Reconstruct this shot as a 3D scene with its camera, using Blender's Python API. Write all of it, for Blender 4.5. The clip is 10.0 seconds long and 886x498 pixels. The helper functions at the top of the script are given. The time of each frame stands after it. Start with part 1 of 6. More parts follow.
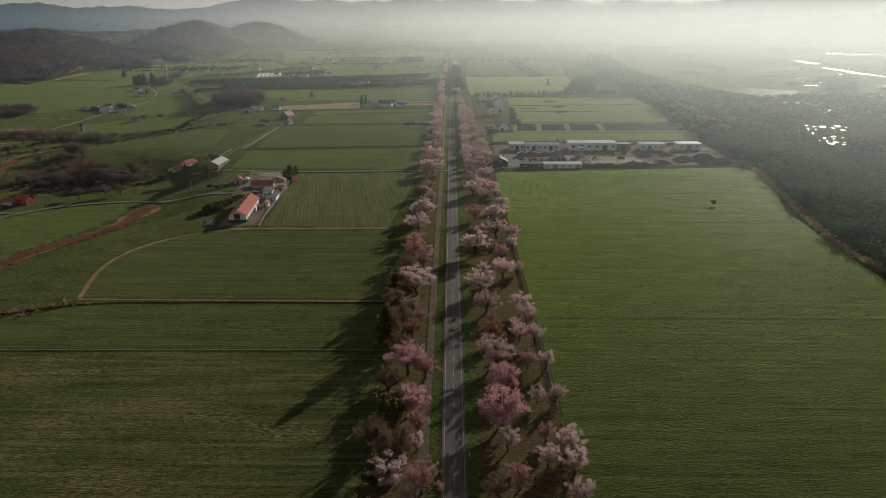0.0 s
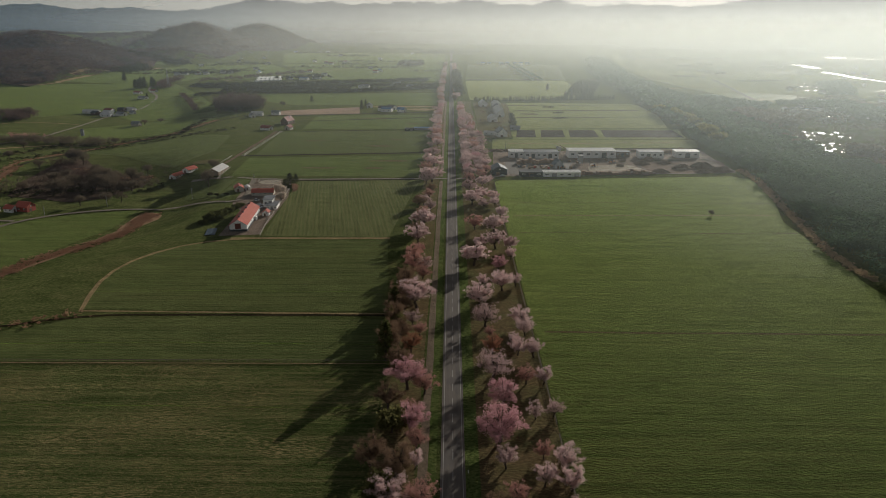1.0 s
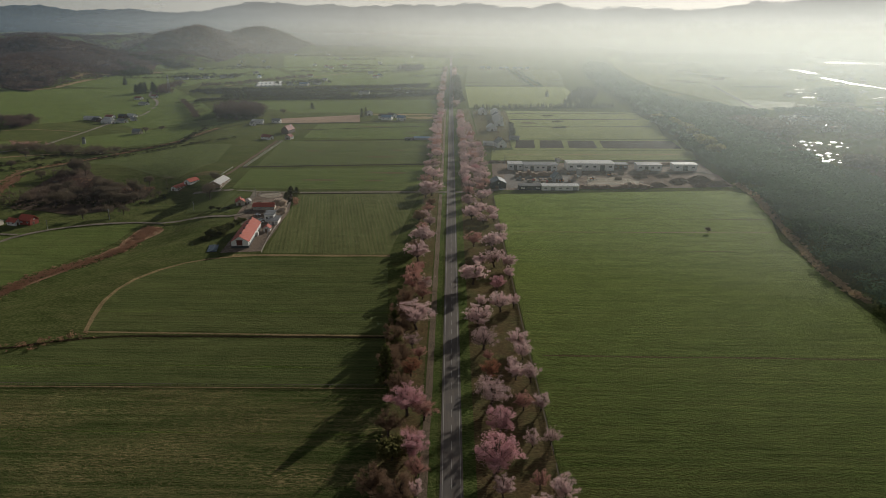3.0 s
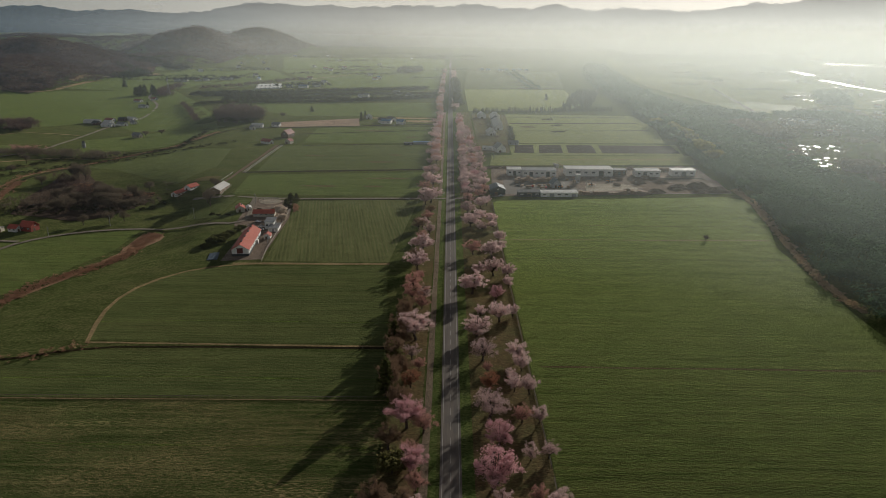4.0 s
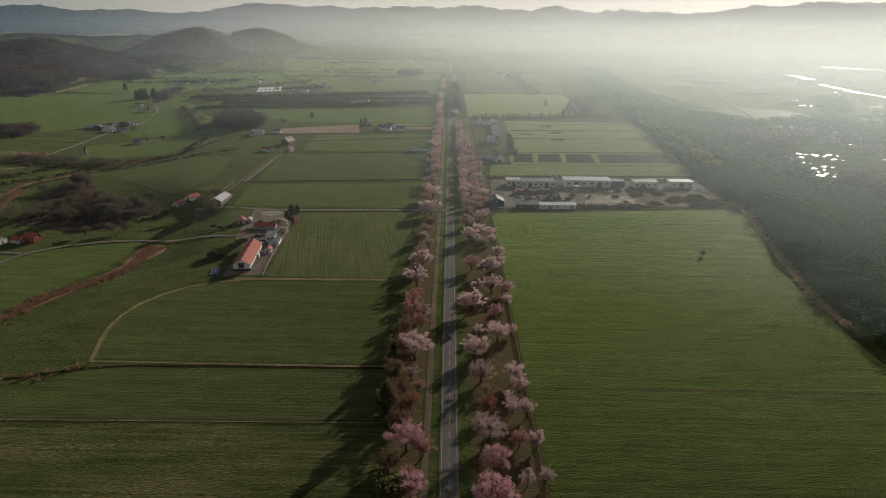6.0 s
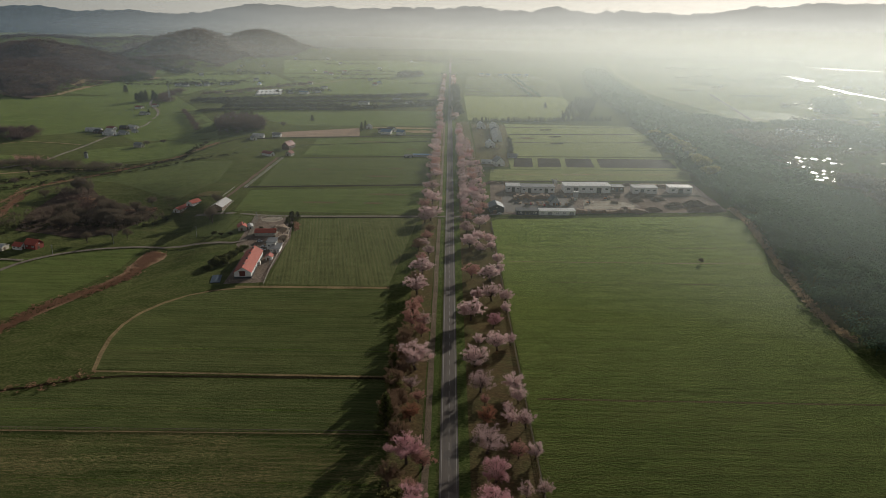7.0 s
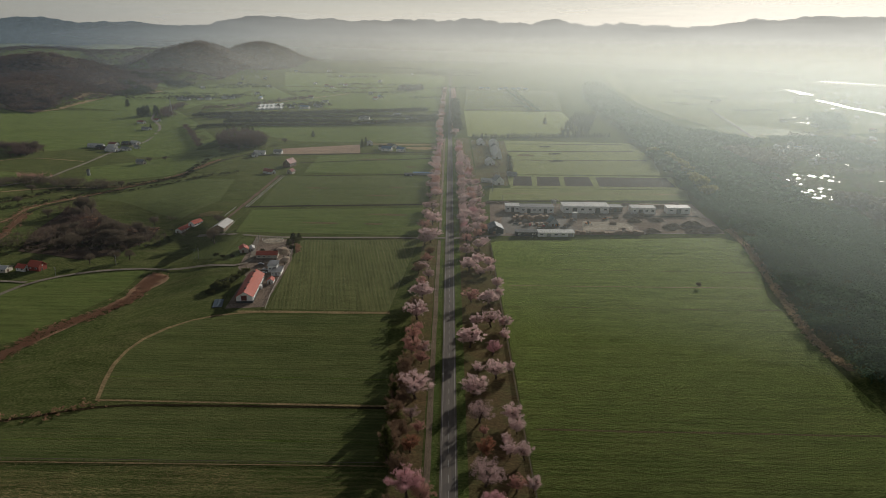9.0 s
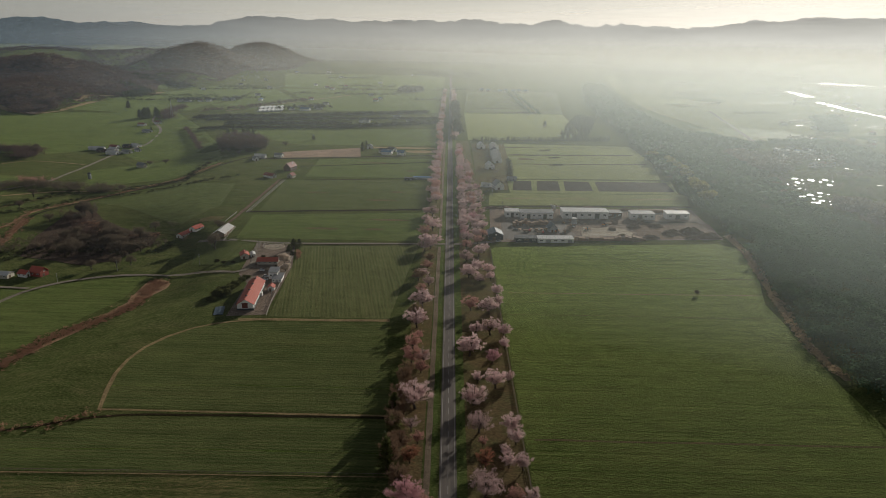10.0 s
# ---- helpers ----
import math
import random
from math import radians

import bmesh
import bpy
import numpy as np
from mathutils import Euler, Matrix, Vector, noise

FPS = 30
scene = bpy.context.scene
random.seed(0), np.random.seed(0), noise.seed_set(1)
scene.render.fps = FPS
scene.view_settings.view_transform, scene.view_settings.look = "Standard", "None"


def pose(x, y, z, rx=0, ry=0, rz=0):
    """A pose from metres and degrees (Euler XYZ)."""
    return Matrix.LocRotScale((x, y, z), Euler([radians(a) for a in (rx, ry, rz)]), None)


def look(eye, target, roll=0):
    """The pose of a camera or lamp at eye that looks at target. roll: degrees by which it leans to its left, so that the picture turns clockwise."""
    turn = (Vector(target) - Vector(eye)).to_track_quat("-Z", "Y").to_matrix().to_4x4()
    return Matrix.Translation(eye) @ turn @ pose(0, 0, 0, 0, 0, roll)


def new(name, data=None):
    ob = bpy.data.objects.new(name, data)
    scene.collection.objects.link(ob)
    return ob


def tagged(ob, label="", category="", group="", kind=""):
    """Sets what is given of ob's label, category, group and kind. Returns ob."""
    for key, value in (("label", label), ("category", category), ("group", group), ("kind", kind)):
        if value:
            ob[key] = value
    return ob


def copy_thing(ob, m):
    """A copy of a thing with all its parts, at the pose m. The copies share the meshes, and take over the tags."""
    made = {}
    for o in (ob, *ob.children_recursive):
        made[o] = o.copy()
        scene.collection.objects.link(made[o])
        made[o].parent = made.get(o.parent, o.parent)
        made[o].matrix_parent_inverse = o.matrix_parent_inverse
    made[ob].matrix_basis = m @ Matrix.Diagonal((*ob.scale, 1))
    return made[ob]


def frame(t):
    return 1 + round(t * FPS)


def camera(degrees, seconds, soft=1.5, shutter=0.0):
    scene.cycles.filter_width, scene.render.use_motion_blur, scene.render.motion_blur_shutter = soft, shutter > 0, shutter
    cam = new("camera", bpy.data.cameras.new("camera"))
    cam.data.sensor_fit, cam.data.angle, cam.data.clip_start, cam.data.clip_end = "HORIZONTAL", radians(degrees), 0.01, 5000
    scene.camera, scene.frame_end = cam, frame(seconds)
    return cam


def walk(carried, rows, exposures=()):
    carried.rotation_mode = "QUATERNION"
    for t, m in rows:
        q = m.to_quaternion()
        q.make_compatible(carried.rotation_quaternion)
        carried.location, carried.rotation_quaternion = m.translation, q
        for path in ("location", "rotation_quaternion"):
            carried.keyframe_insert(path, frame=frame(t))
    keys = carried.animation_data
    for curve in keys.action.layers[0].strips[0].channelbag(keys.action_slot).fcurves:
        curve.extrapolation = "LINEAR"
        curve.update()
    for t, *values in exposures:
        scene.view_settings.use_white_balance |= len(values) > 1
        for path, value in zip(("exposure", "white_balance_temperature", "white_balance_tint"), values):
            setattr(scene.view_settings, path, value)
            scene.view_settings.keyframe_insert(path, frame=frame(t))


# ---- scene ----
cam = camera(66.0, 10.0, soft=0.8)
PATH = [
    (0, (0.266, 4.884, 117.028), (0.24, 6.783, 116.4), 0.0),
    (0.5, (0.245, 4.685, 119.876), (0.219, 6.584, 119.25), 0.1),
    (1, (0.19, 4.334, 122.786), (0.166, 6.234, 122.162), 0.2),
    (1.5, (0.098, 3.949, 125.523), (0.074, 5.85, 124.899), 0.2),
    (2, (0.052, 3.664, 128.282), (0.03, 5.565, 127.659), 0.3),
    (2.5, (0.022, 3.352, 131.084), (0.0, 5.253, 130.462), 0.4),
    (4, (-0.171, 2.321, 139.48), (-0.19, 4.222, 138.859), 0.5),
    (4.5, (-0.315, 2.174, 142.253), (-0.333, 4.075, 141.632), 0.6),
    (5, (-0.195, 1.796, 145.102), (-0.213, 3.697, 144.481), 0.6),
    (5.5, (-0.296, 1.356, 147.947), (-0.313, 3.257, 147.325), 0.7),
    (7, (-0.481, 0.412, 156.404), (-0.497, 2.312, 155.782), 0.8),
    (7.5, (-0.528, -0.101, 159.417), (-0.544, 1.801, 158.798), 0.9),
    (8, (-0.59, -0.377, 162.181), (-0.605, 1.527, 161.571), 0.9),
    (8.5, (-0.552, -0.666, 164.89), (-0.568, 1.242, 164.29), 0.9),
    (9, (-0.639, -0.95, 167.508), (-0.655, 0.96, 166.912), 0.9),
    (9.5, (-0.621, -1.236, 170.381), (-0.636, 0.673, 169.784), 0.9),
    (10, (-0.64, -1.708, 173.3), (-0.656, 0.201, 172.704), 1.0),
]
walk(cam, [(t, look(eye, target, roll)) for t, eye, target, roll in PATH])

# world, sun and air -----------------------------------------------------------
SUN_AZ, SUN_EL = 28.0, 15.0          # degrees to the right of the road, above the ground
world = bpy.data.worlds.new("morning_sky")
scene.world = world
world.use_nodes = True
wt = world.node_tree
sky = wt.nodes.new("ShaderNodeTexSky")
sky.sky_type, sky.sun_disc = "NISHITA", False
sky.sun_elevation, sky.sun_rotation = radians(SUN_EL), radians(SUN_AZ)
sky.air_density, sky.dust_density, sky.ozone_density = 1.0, 0.14, 1.0
wt.nodes["Background"].inputs["Strength"].default_value = 0.052
soften = wt.nodes.new("ShaderNodeHueSaturation")
soften.inputs["Saturation"].default_value = 0.35
wt.links.new(sky.outputs[0], soften.inputs["Color"])
cool = wt.nodes.new("ShaderNodeMix")
cool.data_type, cool.blend_type = "RGBA", "MULTIPLY"
cool.inputs[0].default_value = 1.0
cool.inputs[7].default_value = (1.02, 0.99, 0.97, 1)
wt.links.new(soften.outputs[0], cool.inputs[6])
wt.links.new(cool.outputs[2], wt.nodes["Background"].inputs["Color"])
sun_data = bpy.data.lights.new("sun", "SUN")
sun_data.energy, sun_data.angle, sun_data.color = 3.75, radians(0.6), (1.0, 0.93, 0.82)
sun = new("sun", sun_data)
sun.rotation_euler = (radians(90 - SUN_EL), 0, radians(180 - SUN_AZ))
sun.location = (0, 0, 300)

# banks of mist: how fast the mist thickens away from and towards the sun, and the distances of the sheets that carry it
MIST_LEFT, MIST_RIGHT = 0.00010, 0.00076
MIST_RADII = (380, 520, 680, 870, 1090, 1360, 1700, 2120, 2650, 3300, 4050)
scene.cycles.transparent_max_bounces = 20

# materials ----------------------------------------------------------------------


class Nodes:
    """A material with short-hand for its nodes."""

    def __init__(self, name):
        self.mat = bpy.data.materials.new(name)
        self.mat.use_nodes = True
        self.tree = self.mat.node_tree
        self.tree.nodes.clear()
        self.out = self.tree.nodes.new("ShaderNodeOutputMaterial")
        self.geo = self.tree.nodes.new("ShaderNodeNewGeometry")

    def node(self, kind, **values):
        n = self.tree.nodes.new("ShaderNode" + kind)
        for key, value in values.items():
            if key in n.inputs:
                n.inputs[key].default_value = value
        return n

    def link(self, a, b):
        self.tree.links.new(a, b)

    def place(self, sx=1.0, sy=1.0, sz=1.0, turn=0.0, local=False):
        m = self.node("Mapping")
        m.inputs["Scale"].default_value = (sx, sy, sz)
        if turn:
            spin = self.node("Mapping")
            spin.inputs["Rotation"].default_value = (0, 0, radians(turn))
            self.link(self.geo.outputs["Position"], spin.inputs["Vector"])
            self.link(spin.outputs[0], m.inputs["Vector"])
            return m.outputs[0]
        if local:
            tc = self.node("TexCoord")
            self.link(tc.outputs["Object"], m.inputs["Vector"])
        else:
            self.link(self.geo.outputs["Position"], m.inputs["Vector"])
        return m.outputs[0]

    def noise(self, where, scale, detail=4.0, rough=0.6):
        n = self.node("TexNoise", Scale=scale, Detail=detail, Roughness=rough)
        self.link(where, n.inputs["Vector"])
        return n.outputs["Fac"]

    def ramp(self, value, low, high):
        r = self.node("MapRange")
        r.inputs["From Min"].default_value, r.inputs["From Max"].default_value = low, high
        self.link(value, r.inputs["Value"])
        return r.outputs[0]

    def mix(self, factor, a, b, blend="MIX"):
        m = self.tree.nodes.new("ShaderNodeMix")
        m.data_type, m.blend_type = "RGBA", blend
        for slot, value in ((0, factor), (6, a), (7, b)):
            if hasattr(value, "is_linked"):
                self.link(value, m.inputs[slot])
            elif slot == 0:
                m.inputs[0].default_value = value
            else:
                m.inputs[slot].default_value = (*value, 1)
        return m.outputs[2]

    def math(self, op, a, b=0.0):
        m = self.node("Math")
        m.operation = op
        for i, value in enumerate((a, b)):
            if hasattr(value, "is_linked"):
                self.link(value, m.inputs[i])
            else:
                m.inputs[i].default_value = value
        return m.outputs[0]

    def surface(self, colour, rough=0.9, metal=0.0, bump=None, depth=0.1, spec=0.3, tint=None, sheen=0.0, nap=0.6):
        p = self.node("BsdfPrincipled")
        if hasattr(colour, "is_linked"):
            self.link(colour, p.inputs["Base Color"])
        else:
            p.inputs["Base Color"].default_value = (*colour, 1)
        if hasattr(rough, "is_linked"):
            self.link(rough, p.inputs["Roughness"])
        else:
            p.inputs["Roughness"].default_value = rough
        p.inputs["Metallic"].default_value = metal
        p.inputs["Specular IOR Level"].default_value = spec
        if tint:
            p.inputs["Sheen Tint"].default_value = (*tint, 1)
            p.inputs["Sheen Roughness"].default_value = nap
            self.link(sheen, p.inputs["Sheen Weight"])
        if bump is not None:
            b = self.node("Bump", Strength=1.0, Distance=depth)
            self.link(bump, b.inputs["Height"])
            self.link(b.outputs[0], p.inputs["Normal"])
        self.link(p.outputs[0], self.out.inputs["Surface"])
        return self.mat


def soil_mat(name, c1, c2, fleck, fleck_amount=0.35, fine=1.1, stripe=0.0, stripe_turn=0.0, stripe_width=2.0, broad=0.012, relief=0.55, gloss=0.0015, streak=0.4, rows=0.0, sheen=0.42, glow=4.5, nap=0.6):
    """Grass, crop or earth: broad patches, clumps, fine light and dark speckle and, where wanted, drilled rows."""
    n = Nodes(name)
    p = n.place()
    base = n.mix(n.ramp(n.noise(p, broad, 6, 0.68), 0.40, 0.60), tuple(0.86 * v for v in c1), tuple(1.08 * v for v in c2))
    mid = n.ramp(n.noise(n.place(0.30, 1.0), 0.16, 6, 0.72), 0.38, 0.70)
    base = n.mix(n.math("MULTIPLY", mid, 0.65), base, tuple(0.58 * v for v in c1))
    worn = n.ramp(n.noise(n.place(0.5, 1.0, 1.0, 11), 0.055, 5, 0.7), 0.56, 0.74)
    base = n.mix(n.math("MULTIPLY", worn, 0.5), base, fleck)
    drift = n.ramp(n.noise(n.place(0.22, 1.0, 1.0, stripe_turn), 0.045, 6, 0.66), 0.47, 0.66)
    base = n.mix(n.math("MULTIPLY", drift, streak), base, tuple(0.5 * (u + v) * 0.82 for u, v in zip(c2, fleck)))
    grain = n.noise(n.place(0.6, 1.0), fine, 4, 0.8)
    base = n.mix(n.math("MULTIPLY", n.ramp(grain, 0.53, 0.63), fleck_amount), base, fleck)
    base = n.mix(n.math("MULTIPLY", n.ramp(grain, 0.49, 0.39), 0.85), base, tuple(0.45 * v for v in c1))
    if rows:
        fleck_zone = n.ramp(n.noise(n.place(0.35, 1.0, 1.0, -4), 0.05, 6, 0.72), 0.44, 0.60)
        lines = n.noise(n.place(0.42, 1.7, 1.0, stripe_turn), 1.0, 4, 0.75)
        straw = n.math("MULTIPLY", n.ramp(lines, 0.50, 0.58), fleck_zone)
        base = n.mix(n.math("MULTIPLY", straw, rows), base, fleck)
        base = n.mix(n.math("MULTIPLY", n.ramp(lines, 0.47, 0.40), 0.7), base, tuple(0.35 * v for v in c1))
        drill = n.noise(n.place(0.015, 0.42, 1.0, stripe_turn), 1.0, 3, 0.6)
        base = n.mix(n.math("MULTIPLY", n.ramp(drill, 0.48, 0.40), 0.5), base, tuple(0.5 * v for v in c1))
        base = n.mix(n.math("MULTIPLY", n.ramp(drill, 0.55, 0.64), 0.4), base, tuple(0.5 * (u + v) for u, v in zip(c2, fleck)))
        grain = n.math("ADD", n.math("MULTIPLY", lines, 0.8), grain)
    if stripe:
        w = n.node("TexWave", Scale=1.0, Distortion=1.4, Detail=2.0)
        w.inputs["Detail Scale"].default_value = 0.4
        w.bands_direction = "Y"
        k = 6.283 / (stripe_width * 20.0)
        n.link(n.place(k, k, k, stripe_turn), w.inputs["Vector"])
        band = n.ramp(w.outputs["Fac"], 0.3, 0.8)
        wide = n.noise(n.place(0.004, 0.10, 1, stripe_turn), 1.0, 4, 0.65)
        base = n.mix(n.math("MULTIPLY", band, stripe), base, fleck)
        base = n.mix(n.math("MULTIPLY", n.ramp(wide, 0.42, 0.62), min(1.0, stripe * 0.6)), base, c2)
        dark = n.noise(n.place(0.003, 0.07, 2, stripe_turn), 1.7, 4, 0.65)
        base = n.mix(n.math("MULTIPLY", n.ramp(dark, 0.50, 0.66), min(1.0, stripe * 0.8)), base, tuple(0.6 * v for v in c1))
    nap_share = n.math("MULTIPLY", n.math("SUBTRACT", 1.45, n.math("ADD", n.math("MULTIPLY", mid, 0.55), n.math("MULTIPLY", n.ramp(grain, 0.58, 0.44), 0.65))), sheen)
    if rows:
        nap_share = n.math("MULTIPLY", nap_share, n.math("SUBTRACT", 1.12, n.math("MULTIPLY", n.ramp(drill, 0.54, 0.40), 0.14)))
    return n.surface(base, 0.42, bump=grain, depth=relief, spec=gloss, tint=tuple(min(1.0, glow * v) for v in c2), sheen=nap_share, nap=nap)


def plain_mat(name, colour, rough=0.7, metal=0.0, vary=0.25, scale=0.8, stain=None, spec=0.4):
    """Painted, metal or timber surface with grain and weather stains; varies from piece to piece."""
    n = Nodes(name)
    p = n.place(local=True)
    a = n.ramp(n.noise(p, scale, 5, 0.65), 0.3, 0.75)
    stain = stain or tuple(v * 0.55 for v in colour)
    c = n.mix(n.math("MULTIPLY", a, vary * 1.6), colour, stain)
    streak = n.ramp(n.noise(n.place(3.0, 3.0, 0.3, local=True), 1.0, 3, 0.6), 0.48, 0.8)
    c = n.mix(n.math("MULTIPLY", streak, vary), c, tuple(v * 0.5 for v in colour))
    info = n.node("ObjectInfo")
    c = n.mix(n.math("MULTIPLY", info.outputs["Random"], 0.25), c, tuple(v * 0.7 for v in colour))
    return n.surface(c, rough, metal, bump=n.noise(p, 9.0, 3), depth=0.02, spec=spec)


def roof_mat(name, colour, rib=0.45, rough=0.5):
    """Ribbed sheet-metal roofing, faded in patches."""
    n = Nodes(name)
    p = n.place(local=True)
    fade = n.ramp(n.noise(p, 0.35, 5, 0.7), 0.35, 0.7)
    c = n.mix(n.math("MULTIPLY", fade, 0.5), colour, tuple(min(1, v * 1.25 + 0.02) for v in colour))
    dirt = n.ramp(n.noise(n.place(0.4, 2.5, 0.4, local=True), 1.0, 4), 0.5, 0.8)
    c = n.mix(n.math("MULTIPLY", dirt, 0.45), c, tuple(v * 0.45 for v in colour))
    w = n.node("TexWave", Scale=1.0)
    w.bands_direction = "Y"
    n.link(n.place(0, 0.318 / rib, 0, local=True), w.inputs["Vector"])
    return n.surface(c, rough, 0.0, bump=w.outputs["Fac"], depth=0.04, spec=0.2)


def leaf_mat(name, c1, c2, through_share=0.45):
    """Thin blossom, needle or twig matter: light comes through it; clumps differ."""
    n = Nodes(name)
    c = n.mix(n.geo.outputs["Random Per Island"], c1, c2)
    info = n.node("ObjectInfo")
    c = n.mix(n.math("MULTIPLY", info.outputs["Random"], 0.45), c, tuple(0.62 * v for v in c1))
    far = n.ramp(n.noise(n.place(), 0.05, 3), 0.35, 0.7)
    c = n.mix(n.math("MULTIPLY", far, 0.3), c, tuple(0.7 * v for v in c2))
    d, t, m = n.node("BsdfDiffuse"), n.node("BsdfTranslucent"), n.node("MixShader")
    n.link(c, d.inputs["Color"]), n.link(c, t.inputs["Color"])
    m.inputs[0].default_value = through_share
    n.link(d.outputs[0], m.inputs[1]), n.link(t.outputs[0], m.inputs[2])
    n.link(m.outputs[0], n.out.inputs["Surface"])
    return n.mat


def asphalt_mat():
    n = Nodes("asphalt")
    p = n.place()
    c = n.mix(n.ramp(n.noise(n.place(0.5, 0.06), 1.0, 5, 0.65), 0.35, 0.7), (0.100, 0.083, 0.069), (0.150, 0.124, 0.102))
    wheel = n.node("TexWave", Scale=1.0, Distortion=0.6)
    wheel.bands_direction = "X"
    n.link(n.place(0.19, 0.01, 0), wheel.inputs["Vector"])
    c = n.mix(n.math("MULTIPLY", wheel.outputs["Fac"], 0.25), c, (0.090, 0.079, 0.071))
    patch_mask = n.ramp(n.noise(n.place(0.10, 0.035), 1.0, 2), 0.60, 0.63)
    c = n.mix(n.math("MULTIPLY", patch_mask, 0.5), c, (0.075, 0.068, 0.064))
    return n.surface(c, 0.85, bump=n.noise(p, 6.0, 3), depth=0.02, spec=0.3)


def water_mat():
    n = Nodes("water")
    return n.surface((0.05, 0.06, 0.06), 0.25, bump=n.noise(n.place(), 0.4, 4), depth=0.01, spec=0.45)


def glass_mat():
    n = Nodes("window_glass")
    return n.surface((0.03, 0.035, 0.04), 0.08, spec=0.7)


def spread(n, value, lo, hi, first, last, smooth="SMOOTHSTEP"):
    r = n.node("MapRange")
    r.interpolation_type = smooth
    n.link(value, r.inputs[0])
    for i, v in ((1, lo), (2, hi), (3, first), (4, last)):
        r.inputs[i].default_value = v
    return r.outputs[0]


def bank_mat(name, step, floor_z, top_z, shade, tone, away, towards):
    """A bank of thin mist that stands for a stretch of air: thins with height; sunward thickness and brightness are
    painted by bearing.
    """
    n = Nodes(name)
    sep = n.node("SeparateXYZ")
    n.link(n.geo.outputs["Position"], sep.inputs[0])
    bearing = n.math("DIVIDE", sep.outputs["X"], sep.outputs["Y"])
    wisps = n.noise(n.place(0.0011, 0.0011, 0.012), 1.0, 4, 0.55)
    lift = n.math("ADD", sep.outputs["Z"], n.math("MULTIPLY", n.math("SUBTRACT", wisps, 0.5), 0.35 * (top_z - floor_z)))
    # denser by bearing towards the sun, in place of forward-scattered light
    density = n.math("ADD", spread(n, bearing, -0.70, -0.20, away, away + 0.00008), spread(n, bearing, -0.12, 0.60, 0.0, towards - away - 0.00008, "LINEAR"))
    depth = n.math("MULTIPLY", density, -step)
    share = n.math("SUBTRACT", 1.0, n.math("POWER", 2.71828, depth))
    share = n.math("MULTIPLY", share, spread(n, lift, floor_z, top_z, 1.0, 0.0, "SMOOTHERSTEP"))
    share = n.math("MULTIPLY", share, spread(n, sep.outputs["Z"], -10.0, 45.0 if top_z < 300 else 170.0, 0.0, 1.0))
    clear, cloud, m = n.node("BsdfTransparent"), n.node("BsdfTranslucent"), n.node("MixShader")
    # sun glow painted in: dark blue away from the sun, bright towards it
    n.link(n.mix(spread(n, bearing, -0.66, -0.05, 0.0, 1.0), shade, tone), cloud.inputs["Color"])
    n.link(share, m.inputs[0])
    n.link(clear.outputs[0], m.inputs[1]), n.link(cloud.outputs[0], m.inputs[2])
    n.link(m.outputs[0], n.out.inputs["Surface"])
    return n.mat


GRASS = soil_mat("rough_grass", (0.034, 0.056, 0.015), (0.060, 0.068, 0.025), (0.135, 0.108, 0.058), 0.5, gloss=0.0, streak=0.55)
PASTURE = soil_mat("pasture_grass", (0.013, 0.025, 0.004), (0.030, 0.040, 0.0105), (0.120, 0.096, 0.040), 0.5, stripe=0.22, stripe_width=3.4, broad=0.02, relief=0.45, gloss=0.0012, streak=0.95, rows=0.45, sheen=1.0, glow=11.5, nap=0.36)
MEADOW = soil_mat("meadow_grass", (0.039, 0.068, 0.017), (0.066, 0.084, 0.026), (0.125, 0.108, 0.052), 0.55, gloss=0.001, streak=0.7, rows=0.4, sheen=0.36, glow=4.8)
CROP = soil_mat("drilled_crop", (0.033, 0.053, 0.015), (0.052, 0.064, 0.023), (0.112, 0.094, 0.044), 0.55, gloss=0.0015, stripe=0.3, stripe_turn=0, stripe_width=2.6, streak=0.55, rows=0.45)
ROWS_CROP = soil_mat("row_crop", (0.044, 0.062, 0.020), (0.064, 0.072, 0.028), (0.140, 0.116, 0.058), 0.45, stripe=0.28, stripe_turn=80, stripe_width=2.5, streak=0.6, rows=0.25)
STRAW = soil_mat("grazed_stubble", (0.030, 0.050, 0.013), (0.044, 0.056, 0.019), (0.27, 0.195, 0.105), 0.25, fine=0.9, stripe=0.06, stripe_width=3.0, relief=0.6, gloss=0.0, streak=0.25, rows=0.95)
TAN = soil_mat("dry_grass_strip", (0.14, 0.105, 0.056), (0.19, 0.14, 0.075), (0.25, 0.19, 0.11), 0.5)
EARTH = soil_mat("bare_earth", (0.15, 0.105, 0.078), (0.20, 0.145, 0.108), (0.26, 0.19, 0.14), 0.55, broad=0.04)
RUSSET = soil_mat("dead_reeds", (0.20, 0.115, 0.070), (0.26, 0.155, 0.095), (0.36, 0.235, 0.15), 0.6, relief=0.8)
LITTER = soil_mat("leaf_litter", (0.125, 0.074, 0.045), (0.062, 0.066, 0.027), (0.20, 0.112, 0.064), 0.55, broad=0.06)
VERGE = soil_mat("green_verge", (0.044, 0.080, 0.018), (0.072, 0.088, 0.028), (0.13, 0.12, 0.05), 0.4, broad=0.06)
PADDOCK = soil_mat("paddock_grass", (0.048, 0.066, 0.021), (0.080, 0.088, 0.034), (0.150, 0.125, 0.062), 0.55, stripe=0.15, stripe_width=5.0, gloss=0.001, streak=0.8, rows=0.4, sheen=0.75, glow=4.6, nap=0.48)
TYRE_MARK = soil_mat("wheel_marks", (0.026, 0.048, 0.009), (0.045, 0.062, 0.014), (0.085, 0.080, 0.030), 0.5, sheen=0.85, glow=9.0, gloss=0.0012, streak=0.8, nap=0.36)
